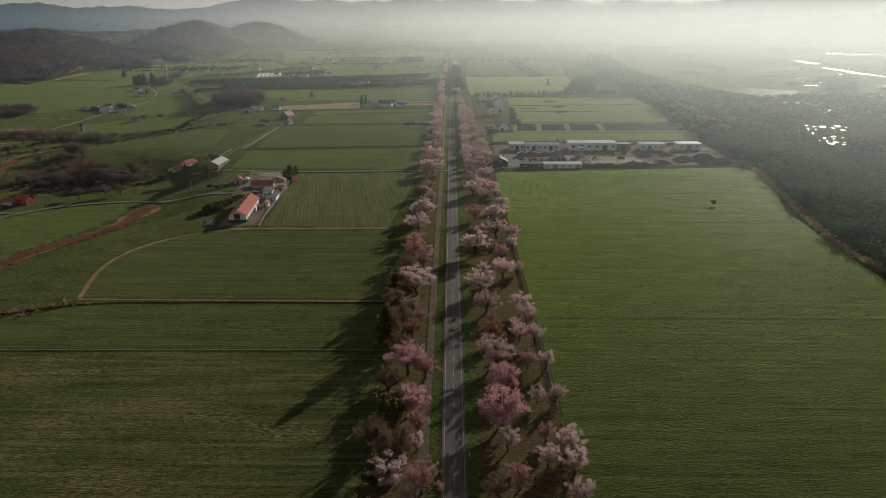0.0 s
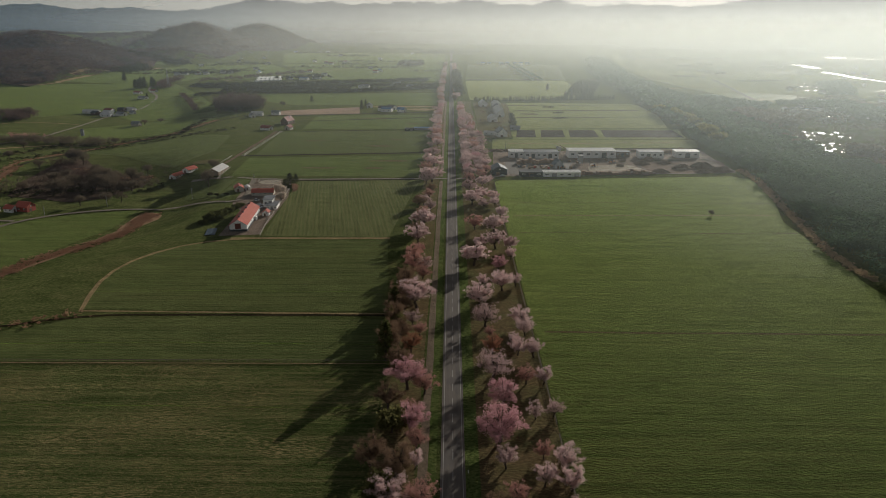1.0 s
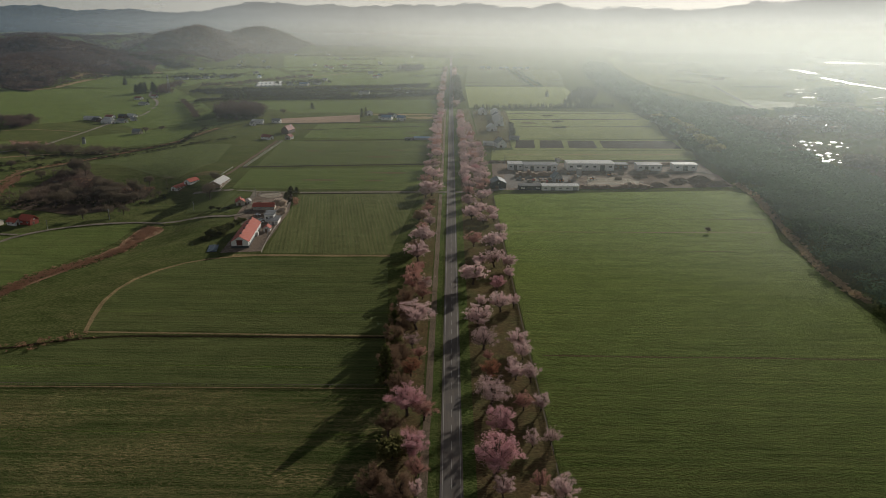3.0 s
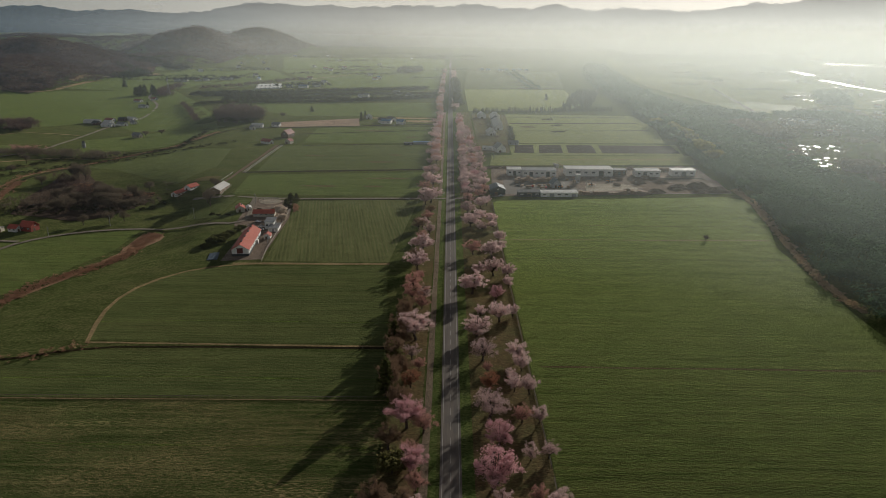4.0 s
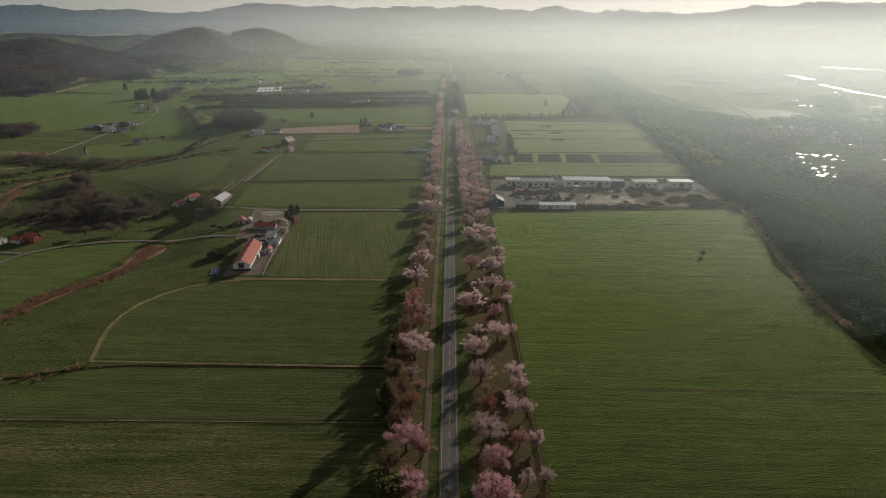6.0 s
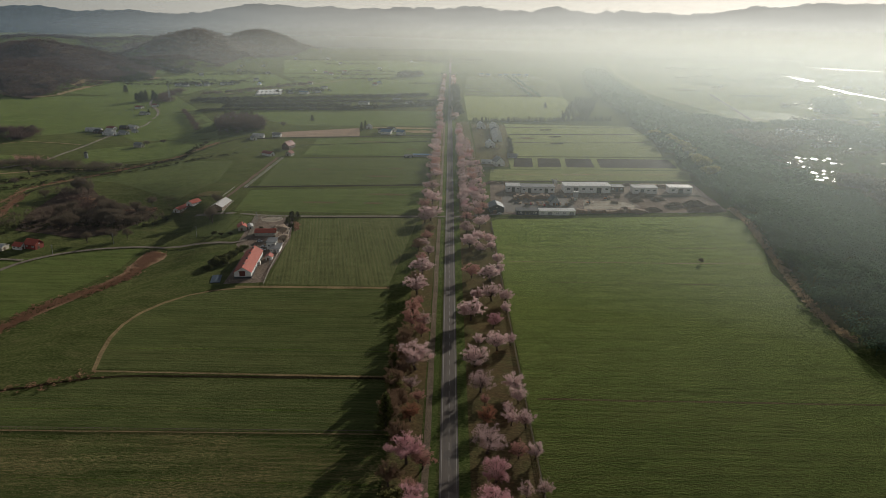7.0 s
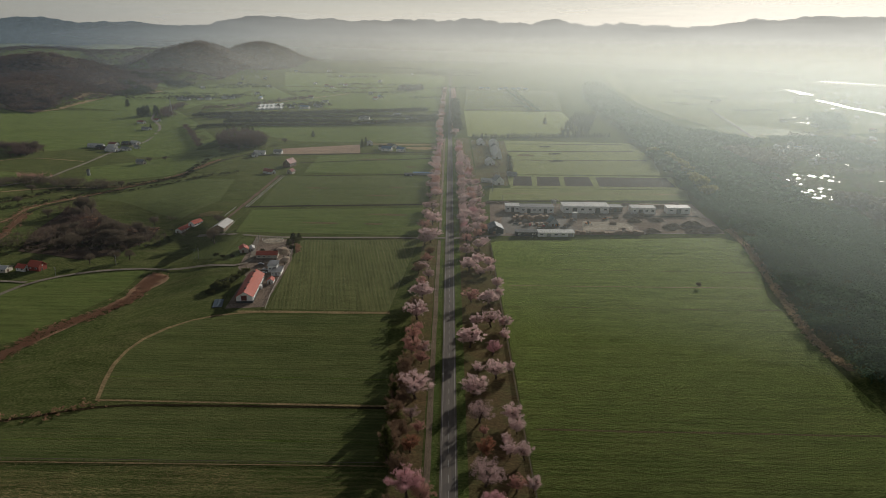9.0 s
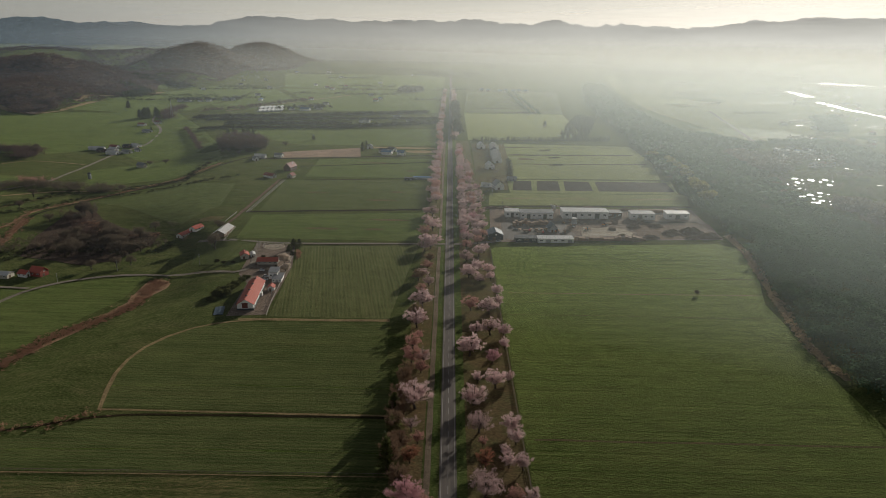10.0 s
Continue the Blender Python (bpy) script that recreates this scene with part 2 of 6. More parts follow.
# ditch earth, with hedge and bank shadow put into its dark colour
DITCH = soil_mat("ditch_with_shadow", (0.022, 0.020, 0.012), (0.040, 0.032, 0.018), (0.075, 0.058, 0.034), 0.4, sheen=0.1)
GRAVEL = soil_mat("gravel_track", (0.12, 0.105, 0.085), (0.16, 0.138, 0.112), (0.21, 0.18, 0.145), 0.5, fine=2.5, broad=0.06)
DIRT_TRACK = soil_mat("dirt_track", (0.115, 0.090, 0.066), (0.15, 0.117, 0.085), (0.19, 0.155, 0.11), 0.5, fine=2.5, broad=0.06)
YARD_EARTH = soil_mat("trodden_yard_earth", (0.068, 0.055, 0.046), (0.140, 0.110, 0.088), (0.25, 0.20, 0.158), 0.55, broad=0.05, sheen=0.45)
YARD_BROWN = soil_mat("bark_strewn_earth", (0.085, 0.058, 0.043), (0.125, 0.086, 0.062), (0.20, 0.145, 0.105), 0.55, broad=0.05, sheen=0.3)
YARD = soil_mat("yard_gravel", (0.28, 0.20, 0.14), (0.37, 0.27, 0.19), (0.44, 0.33, 0.24), 0.4, broad=0.06)
PALE_FIELD = soil_mat("pale_paddy", (0.115, 0.130, 0.060), (0.15, 0.155, 0.078), (0.18, 0.165, 0.095), 0.3, stripe=0.2, stripe_width=6.0, gloss=0.0)
WOOD_FLOOR = soil_mat("forest_floor", (0.042, 0.031, 0.025), (0.058, 0.043, 0.033), (0.075, 0.056, 0.042), 0.5, gloss=0.0)
PEN_EARTH = soil_mat("pen_earth", (0.034, 0.027, 0.019), (0.052, 0.041, 0.029), (0.09, 0.075, 0.05), 0.4, sheen=0.15)
# far ranges: the blue and the paleness of haze are put into the colours
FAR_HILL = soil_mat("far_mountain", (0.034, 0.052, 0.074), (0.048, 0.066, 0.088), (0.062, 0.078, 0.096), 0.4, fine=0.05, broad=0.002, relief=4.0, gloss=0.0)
PALE_HILL = soil_mat("haze_paled_mountain", (0.13, 0.165, 0.195), (0.17, 0.20, 0.225), (0.22, 0.25, 0.27), 0.4, fine=0.05, broad=0.002, relief=4.0, gloss=0.0)
ASPHALT, WATER, GLASS = asphalt_mat(), water_mat(), glass_mat()
LINE = plain_mat("road_paint", (0.36, 0.34, 0.31), 0.7, vary=0.3)
WHITE = plain_mat("white_wall", (0.80, 0.79, 0.77), 0.75, vary=0.2)
CREAM = plain_mat("cream_wall", (0.50, 0.46, 0.38), 0.8)
GREY_WALL = plain_mat("grey_cladding", (0.34, 0.35, 0.36), 0.6)
DARK_WALL = plain_mat("dark_cladding", (0.045, 0.05, 0.055), 0.7)
BROWN_WALL = plain_mat("brown_boards", (0.13, 0.085, 0.06), 0.85)
RED_BOARDS = plain_mat("red_boards", (0.30, 0.06, 0.04), 0.75)
DOOR_RED = plain_mat("door_red", (0.14, 0.035, 0.025), 0.8)
RED_ROOF = roof_mat("red_roof_sheet", (0.42, 0.095, 0.062))
DULL_RED_ROOF = roof_mat("dull_red_roof", (0.24, 0.07, 0.055))
BLUE_ROOF = roof_mat("blue_roof_sheet", (0.08, 0.17, 0.30))
GREY_ROOF = roof_mat("grey_roof_sheet", (0.20, 0.205, 0.21))
SLATE_ROOF = roof_mat("slate_blue_roof", (0.07, 0.10, 0.13))
DARK_ROOF = roof_mat("dark_roof_sheet", (0.05, 0.052, 0.056))
PALE_ROOF = roof_mat("pale_roof_sheet", (0.58, 0.57, 0.55))
TIMBER = plain_mat("weathered_timber", (0.26, 0.19, 0.13), 0.85)
LOGWOOD = plain_mat("sawn_logs", (0.36, 0.235, 0.15), 0.85, vary=0.35)
FENCE = plain_mat("fence_boards", (0.16, 0.13, 0.105), 0.9)
PALE_FENCE = plain_mat("pale_rails", (0.50, 0.46, 0.40), 0.8)
STEEL = plain_mat("dull_steel", (0.32, 0.32, 0.32), 0.45, 0.6)
CONCRETE = plain_mat("concrete_pole", (0.36, 0.35, 0.33), 0.85)
RUBBER = plain_mat("black_rubber", (0.02, 0.02, 0.02), 0.9)
POLYTHENE = plain_mat("polythene_sheet", (0.75, 0.75, 0.73), 0.35, vary=0.12)
PAINT_WHITE = plain_mat("white_car_paint", (0.72, 0.72, 0.72), 0.25, vary=0.05)
PAINT_ORANGE = plain_mat("orange_machine_paint", (0.55, 0.18, 0.03), 0.4, vary=0.2)
PAINT_RED = plain_mat("red_cab_paint", (0.40, 0.05, 0.04), 0.3, vary=0.1)
PAINT_DARK = plain_mat("dark_car_paint", (0.05, 0.055, 0.065), 0.25, vary=0.1)
BARK = plain_mat("tree_bark", (0.075, 0.055, 0.045), 0.95, vary=0.3, scale=3.0)
BLOSSOM = {
    "p": leaf_mat("pale_blossom", (0.64, 0.44, 0.429), (0.84, 0.66, 0.644), 0.55),
    "s": leaf_mat("thin_blossom", (0.50, 0.34, 0.322), (0.68, 0.51, 0.497), 0.5),
    "k": leaf_mat("rose_blossom", (0.60, 0.31, 0.339), (0.78, 0.50, 0.520), 0.55),
    "r": leaf_mat("dusky_blossom", (0.46, 0.235, 0.192), (0.62, 0.37, 0.328), 0.5),
    "o": leaf_mat("russet_buds", (0.36, 0.15, 0.085), (0.46, 0.24, 0.169)),
    "b": leaf_mat("bare_twigs", (0.23, 0.150, 0.100), (0.32, 0.215, 0.145), 0.3),
}
NEEDLES = leaf_mat("conifer_needles", (0.085, 0.095, 0.034), (0.135, 0.138, 0.055), 0.5)
WOOD_NEEDLES = leaf_mat("wood_crowns", (0.056, 0.102, 0.054), (0.100, 0.154, 0.084), 0.55)
WOOD_TWIGS = leaf_mat("grey_brown_twigs", (0.150, 0.120, 0.088), (0.22, 0.178, 0.132), 0.4)
HILL_TWIGS = leaf_mat("hill_twigs", (0.135, 0.091, 0.077), (0.19, 0.134, 0.113), 0.35)
SPRING_LEAF = leaf_mat("fresh_leaf", (0.24, 0.235, 0.075), (0.36, 0.34, 0.13), 0.55)
OLIVE_LEAF = leaf_mat("olive_evergreen", (0.12, 0.118, 0.045), (0.185, 0.172, 0.072), 0.5)
HEDGE_LEAF = leaf_mat("hedge_leaf", (0.045, 0.050, 0.024), (0.085, 0.075, 0.04), 0.3)
RED_BRUSH = leaf_mat("red_brush", (0.34, 0.19, 0.122), (0.47, 0.295, 0.20), 0.5)
WHITE_BLOOM = leaf_mat("white_blossom", (0.68, 0.56, 0.46), (0.86, 0.75, 0.64), 0.55)
STRAW_TUFT = leaf_mat("straw_tuft", (0.36, 0.265, 0.14), (0.55, 0.41, 0.23), 0.5)
GREEN_TUFT = leaf_mat("green_tuft", (0.050, 0.085, 0.022), (0.095, 0.125, 0.040), 0.45)
TAN_BRUSH = leaf_mat("tan_brush", (0.42, 0.30, 0.17), (0.58, 0.43, 0.26), 0.5)

# building helpers -----------------------------------------------------------------


class Geo:
    """Points and faces of one part, gathered before they become a mesh."""

    def __init__(self):
        self.v, self.f = [], []

    def add(self, verts, faces):
        k = len(self.v)
        self.v.extend(tuple(p) for p in verts)
        self.f.extend(tuple(i + k for i in f) for f in faces)
        return self

    def box(self, x, y, z, sx, sy, sz, turn=0.0, bevel=0.0):
        """A block with its base centre at x, y, z; bevel cuts the upper edges."""
        c, s = math.cos(radians(turn)), math.sin(radians(turn))
        pts, b = [], bevel
        rings = [(0, 0), (sz, 0)] if b <= 0 else [(0, 0), (sz - b, 0), (sz, b)]
        for dz, inset in rings:
            for ux, uy in ((-1, -1), (1, -1), (1, 1), (-1, 1)):
                px, py = ux * (sx / 2 - inset), uy * (sy / 2 - inset)
                pts.append((x + c * px - s * py, y + s * px + c * py, z + dz))
        faces = [(3, 2, 1, 0)]
        for r in range(len(rings) - 1):
            for i in range(4):
                j = (i + 1) % 4
                faces.append((4 * r + i, 4 * r + j, 4 * r + 4 + j, 4 * r + 4 + i))
        k = 4 * (len(rings) - 1)
        faces.append((k, k + 1, k + 2, k + 3))
        return self.add(pts, faces)

    def tube(self, points, radii, sides=6):
        """A tapered tube along points."""
        rings, pts = [Vector(p) for p in points], []
        for i, p in enumerate(rings):
            d = (rings[min(i + 1, len(rings) - 1)] - rings[max(i - 1, 0)]).normalized()
            u = d.orthogonal().normalized()
            w = d.cross(u)
            for k in range(sides):
                a = 2 * math.pi * k / sides
                pts.append(p + (u * math.cos(a) + w * math.sin(a)) * radii[i])
        faces = []
        for i in range(len(rings) - 1):
            for k in range(sides):
                j = (k + 1) % sides
                faces.append((i * sides + k, i * sides + j, (i + 1) * sides + j, (i + 1) * sides + k))
        faces.append(tuple(range(sides - 1, -1, -1)))
        faces.append(tuple(range((len(rings) - 1) * sides, len(rings) * sides)))
        return self.add(pts, faces)

    def mesh(self, name, material):
        me = bpy.data.meshes.new(name)
        me.from_pydata(self.v, [], self.f)
        me.materials.append(material)
        return me


def part(name, geo, material, parent, label=""):
    """One mesh under a thing or a part."""
    ob = new(name, geo.mesh(name, material) if isinstance(geo, Geo) else geo)
    ob.parent = parent
    return tagged(ob, label)


def thing(name, label, category, m, group="", kind=""):
    ob = new(name)
    ob.empty_display_size = 0.5
    ob.matrix_basis = m
    return tagged(ob, label, category, group, kind)


def ease(a, b, v):
    t = np.clip((np.asarray(v, float) - a) / (np.asarray(b, float) - a), 0, 1)
    return t * t * (3 - 2 * t)


def scarp(y):
    """Where the terrace ends on the river's side."""
    return np.interp(y, (-300, 370, 470, 560, 760, 1050, 1500, 2000, 2500, 5300), (214, 216, 236, 256, 268, 300, 335, 385, 470, 1150))


def brook_edge(y):
    return np.interp(y, (100, 300, 440, 560, 700, 850, 1000, 1300, 1700, 5300), (-330, -205, -160, -175, -245, -255, -290, -430, -560, -900))


def bump_at(x, y, cx, cy, sx, sy):
    return np.exp(-((x - cx) / sx) ** 2 - ((y - cy) / sy) ** 2)


def hills(x, y):
    rough = 1 + 0.12 * np.sin(x / 97.0 + y / 153.0) + 0.08 * np.sin(x / 41.0 - y / 67.0) + 0.05 * np.sin(y / 35.0 + x / 59.0)
    a = 62 * bump_at(x, y, -1230, 2200, 230, 320) + 48 * bump_at(x, y, -1450, 2000, 260, 330) + 42 * bump_at(x, y, -1060, 1770, 115, 190) + 38 * bump_at(x, y, -1130, 1610, 150, 110)
    a = a + 8 * bump_at(x, y, -985, 2080, 120, 150) + 60 * bump_at(x, y, -2000, 2300, 480, 600)
    b = 122 * bump_at(x, y, -1110, 3200, 170, 330) + 45 * bump_at(x, y, -1260, 2980, 120, 240) + 38 * bump_at(x, y, -955, 2480, 115, 170) + 122 * bump_at(x, y, -1040, 3850, 250, 300) + 80 * ease(2500, 3400, y) * ease(-1250, -1600, x)
    return np.maximum(a * rough + b * (0.5 + 0.5 * rough) - 5, 0)


def land(x, y):
    """The height of the ground."""
    x, y = np.asarray(x, float), np.asarray(y, float)
    drop = -32 * ease(20, 170, x - scarp(y))
    low = -13 * ease(0, 58 + 112 * ease(540, 760, y), brook_edge(y) - x) * (1 - 0.7 * ease(1100, 1700, y))
    return drop + low + hills(x, y)


def land_at(x, y):
    return float(land(x, y))


def draped(outline, lift, step=40.0):
    """A thin sheet inside an outline of (x, y), cut in a grid and laid on the ground."""
    bm = bmesh.new()
    bm.faces.new([bm.verts.new((x, y, 0)) for x, y in outline])
    xs, ys = [p[0] for p in outline], [p[1] for p in outline]
    flat = min(xs) > -150 and max(xs) < 215
    if min(xs) > -480 and max(xs) < 215 and max(ys) < 860 and min(ys) > 150:
        step, lift = 9.0, lift + 0.015
    if not flat:
        for axis, lo, hi in ((0, min(xs), max(xs)), (1, min(ys), max(ys))):
            for k in range(1, int((hi - lo) / step) + 1):
                co, no = [0, 0, 0], [0, 0, 0]
                co[axis], no[axis] = lo + k * step, 1
                bmesh.ops.bisect_plane(bm, geom=bm.verts[:] + bm.edges[:] + bm.faces[:], plane_co=co, plane_no=no)
    bmesh.ops.triangulate(bm, faces=bm.faces[:])
    for v in bm.verts:
        v.co.z = land_at(v.co.x, v.co.y) + lift
    bmesh.ops.recalc_face_normals(bm, faces=bm.faces[:])
    if sum(f.normal.z for f in bm.faces) < 0:
        bmesh.ops.reverse_faces(bm, faces=bm.faces[:])
    return bm


def field(name, label, outline, material, lift=0.06, category="field"):
    bm = draped(outline, lift)
    me = bpy.data.meshes.new(name)
    bm.to_mesh(me)
    bm.free()
    me.materials.append(material)
    return tagged(new(name, me), label, category, kind="structure")


def strip(name, label, points, width, material, lift=0.10, category="track", wobble=0.0):
    """A band of that width along a line on the ground."""
    pts = []
    for (x0, y0), (x1, y1) in zip(points, points[1:]):
        n = max(1, int(math.hypot(x1 - x0, y1 - y0) / 12))
        pts += [(x0 + (x1 - x0) * k / n, y0 + (y1 - y0) * k / n) for k in range(n)]
    pts.append(points[-1])
    for _ in range(3):                      # round the corners
        pts = [pts[0]] + [tuple((pts[i - 1][c] + 2 * pts[i][c] + pts[i + 1][c]) / 4 for c in (0, 1)) for i in range(1, len(pts) - 1)] + [pts[-1]]
    g, verts, faces = Geo(), [], []
    rng = random.Random(len(pts) + int(width * 10))
    for i, (x, y) in enumerate(pts):
        a, b = pts[max(i - 1, 0)], pts[min(i + 1, len(pts) - 1)]
        d = Vector((b[0] - a[0], b[1] - a[1])).normalized()
        for s in (1, -1):
            w = width / 2 * (1 + wobble * (rng.random() - 0.5) * 2)
            px, py = x - s * d.y * w, y + s * d.x * w
            verts.append((px, py, land_at(px, py) + lift))
    for i in range(len(pts) - 1):
        faces.append((2 * i + 1, 2 * i + 3, 2 * i + 2, 2 * i))
    g.add(verts, faces)
    return tagged(new(name, g.mesh(name, material)), label, category, kind="structure")


# plant shapes ------------------------------------------------------------------------


def cards(centres, size, rng, flat=0.0, slim=1.0):
    """Small bent leaf or twig pieces at the centres: (verts, faces) as arrays."""
    n = len(centres)
    a = rng.normal(size=(n, 3))
    a[:, 2] *= 1 - flat
    a /= np.linalg.norm(a, axis=1)[:, None]
    b = np.cross(a, rng.normal(size=(n, 3)))
    b /= np.linalg.norm(b, axis=1)[:, None]
    s = size * (0.6 + 0.8 * rng.random((n, 1)))
    a, b = a * s, b * s * slim
    v = np.stack([centres - a, centres - b, centres + a, centres + b], axis=1).reshape(-1, 3)
    f = np.arange(4 * n).reshape(n, 4)
    return v, f


def array_mesh(name, verts, quads, material):
    me = bpy.data.meshes.new(name)
    verts, quads = np.asarray(verts, np.float32), np.asarray(quads, np.int32)
    k = quads.shape[1]
    me.vertices.add(len(verts))
    me.vertices.foreach_set("co", verts.ravel())
    me.loops.add(quads.size)
    me.loops.foreach_set("vertex_index", quads.ravel())
    me.polygons.add(len(quads))
    me.polygons.foreach_set("loop_start", np.arange(0, quads.size, k, dtype=np.int32))
    me.update(calc_edges=True)
    me.materials.append(material)
    return me


def cherry_meshes(kind, seed, detail):
    """Trunk with limbs, and the crown, of a spreading tree about 8 m wide and 7.5 m tall."""
    rng, tips, wood = np.random.default_rng(seed), [], Geo()
    lean = rng.normal(size=2) * 0.25
    fork = np.array([lean[0], lean[1], 1.3 + rng.random() * 0.5])
    wood.tube([(0, 0, -0.2), (lean[0] * 0.4, lean[1] * 0.4, 0.7), tuple(fork)], [0.36, 0.27, 0.24], 7 if detail == 2 else 5)
    limbs = 12 + seed % 3
    for i in range(limbs):
        az = 2.399 * i + rng.normal() * 0.25
        out = 3.5 * math.sqrt((i + 0.6) / limbs) * rng.uniform(0.85, 1.12)
        rise = 5.3 - 0.25 * out * out + rng.normal() * 0.3
        mid = fork + np.array([math.cos(az) * out * 0.42, math.sin(az) * out * 0.42, rise * 0.50])
        end = fork + np.array([math.cos(az) * out, math.sin(az) * out, rise])
        wood.tube([tuple(fork), tuple(mid), tuple(end)], [0.15, 0.09, 0.035], 5 if detail == 2 else 3)
        for j in range(9):
            t = rng.random()
            base = mid * (1 - t) + end * t if j > 1 else mid * 0.8 + fork * 0.2
            a2 = az + rng.normal() * 1.0
            reach = 0.5 + rng.random() * 0.95
            tip = base + np.array([math.cos(a2) * reach, math.sin(a2) * reach, rng.uniform(-0.2, 0.85)])
            if detail == 2 or (detail and j % 2):
                wood.tube([tuple(base), tuple((base + tip) / 2 + rng.normal(size=3) * 0.12), tuple(tip)], [0.05, 0.032, 0.012], 3)
            tips += [tip, base * 0.35 + tip * 0.65, tip + rng.normal(size=3) * 0.3]
    tips = np.array(tips)
    thin = {"p": 1.0, "k": 1.1, "s": 0.6, "r": 0.7, "o": 0.75, "b": 0.8}[kind]
    count = int((520, 1300, 6800)[detail] * thin)
    weight = rng.random(len(tips)) ** 2.2 + 0.06
    pick = tips[rng.choice(len(tips), count, p=weight / weight.sum())]
    pts = pick + rng.normal(size=(count, 3)) * np.array([0.26, 0.26, 0.20])
    size = (0.42, 0.27, 0.105)[detail]
    if kind == "b":
        v, f = cards(pts, size * 2.8, rng, slim=0.11)
    else:
        v, f = cards(pts, size, rng, slim=0.75)
    crown = array_mesh("crown", v, f, BLOSSOM[kind])
    return wood.mesh("trunk", BARK), crown


def conifer_arrays(seed, tiers=6, sides=8):
    """A ragged conifer 1 m tall and about 0.36 m wide, as triangles."""
    rng, verts, tris = np.random.default_rng(seed), [], []
    for t in range(tiers):
        z0 = 0.10 + 0.82 * t / tiers
        r = (0.19 * (1 - t / tiers) + 0.025)
        top = min(1.0, z0 + 0.30)
        k = len(verts)
        verts.append((rng.normal() * 0.006, rng.normal() * 0.006, top))
        for s in range(sides):
            a = 2 * math.pi * (s + rng.random() * 0.5) / sides + t
            rr = r * (0.6 + 0.7 * rng.random()) * (1.0 if s % 2 else 0.72)
            verts.append((rr * math.cos(a), rr * math.sin(a), z0 - 0.07 * rng.random()))
        tris += [(k, k + 1 + s, k + 1 + (s + 1) % sides) for s in range(sides)]
    k = len(verts)
    for z, r in ((0.0, 0.014), (0.2, 0.010)):
        for s in range(3):
            verts.append((r * math.cos(2.1 * s), r * math.sin(2.1 * s), z))
    for s in range(3):
        n = (s + 1) % 3
        tris += [(k + s, k + n, k + 3 + n), (k + s, k + 3 + n, k + 3 + s)]
    return np.array(verts), np.array(tris)


def clump_arrays(seed, count=46, size=0.085, slim=0.55, tall=0.6, stem=True):
    """A loose round-headed tree 1 m tall: stem and scattered leaf or twig pieces, as triangles."""
    rng = np.random.default_rng(seed)
    lobes = rng.normal(size=(5, 3)) * np.array([0.17, 0.17, 0.13]) + np.array([0, 0, tall])
    p = lobes[rng.integers(0, 5, count)] + rng.normal(size=(count, 3)) * np.array([0.13, 0.13, 0.11])
    p[:, 2] = np.clip(p[:, 2], 0.14, 1.05)
    v, f = cards(p, size, rng, slim=slim)
    tris = np.concatenate([f[:, :3], f[:, [0, 2, 3]]])
    if stem:
        k = len(v)
        extra = [(r * math.cos(2.1 * s), r * math.sin(2.1 * s), z) for z, r in ((0.0, 0.022), (0.65, 0.008)) for s in range(3)]
        v = np.concatenate([v, extra])
        more = []
        for s in range(3):
            n = (s + 1) % 3
            more += [(k + s, k + n, k + 3 + n), (k + s, k + 3 + n, k + 3 + s)]
        tris = np.concatenate([tris, more])
    return v, tris


def stuff(name, label, category, protos, places, heights, widths, material, seed=0):
    """Many plants joined into one mesh."""
    rng = np.random.default_rng(seed)
    vs, fs, k = [], [], 0
    for (x, y), hgt, wid in zip(places, heights, widths):
        pv, pf = protos[rng.integers(0, len(protos))]
        a = rng.random() * 6.283
        c, s = math.cos(a), math.sin(a)
        v = np.empty_like(pv)
        v[:, 0] = (c * pv[:, 0] - s * pv[:, 1]) * wid + x
        v[:, 1] = (s * pv[:, 0] + c * pv[:, 1]) * wid + y
        v[:, 2] = pv[:, 2] * hgt + land_at(x, y) - 0.15
        vs.append(v)
        fs.append(pf + k)
        k += len(pv)
    me = array_mesh(name, np.concatenate(vs), np.concatenate(fs), material)
    return tagged(new(name, me), label, category, kind="stuff")


# buildings ---------------------------------------------------------------------------


def gable_body(w, l, eave, ridge):
    """Walls with gable ends; ridge runs along y."""
    g = Geo()
    x, y = w / 2, l / 2
    g.add([(-x, -y, 0), (x, -y, 0), (x, -y, eave), (0, -y, ridge), (-x, -y, eave), (-x, y, 0), (x, y, 0), (x, y, eave), (0, y, ridge), (-x, y, eave)],
          [(0, 1, 2, 3, 4), (9, 8, 7, 6, 5), (1, 6, 7, 2), (5, 0, 4, 9), (2, 7, 8, 3), (4, 3, 8, 9), (5, 6, 1, 0)])
    return g


def gable_roof(w, l, eave, ridge, over=0.5, thick=0.18):
    """Two pitched slabs that overhang the walls, and a ridge cap."""
    g = Geo()
    slope = (ridge - eave) / (w / 2)
    x, y, low = w / 2 + over, l / 2 + over, eave - slope * over
    for s in (1, -1):
        pts = [(0, -y, ridge), (s * x, -y, low), (s * x, y, low), (0, y, ridge)]
        top = [(a, b, c + thick) for a, b, c in pts]
        faces = [(4, 5, 6, 7), (3, 2, 1, 0), (0, 1, 5, 4), (1, 2, 6, 5), (2, 3, 7, 6), (3, 0, 4, 7)]
        g.add([(a, b, c + 0.02) for a, b, c in pts] + top, faces if s > 0 else [f[::-1] for f in faces])
    g.box(0, 0, ridge + thick - 0.02, 0.45, 2 * y, 0.14)
    return g


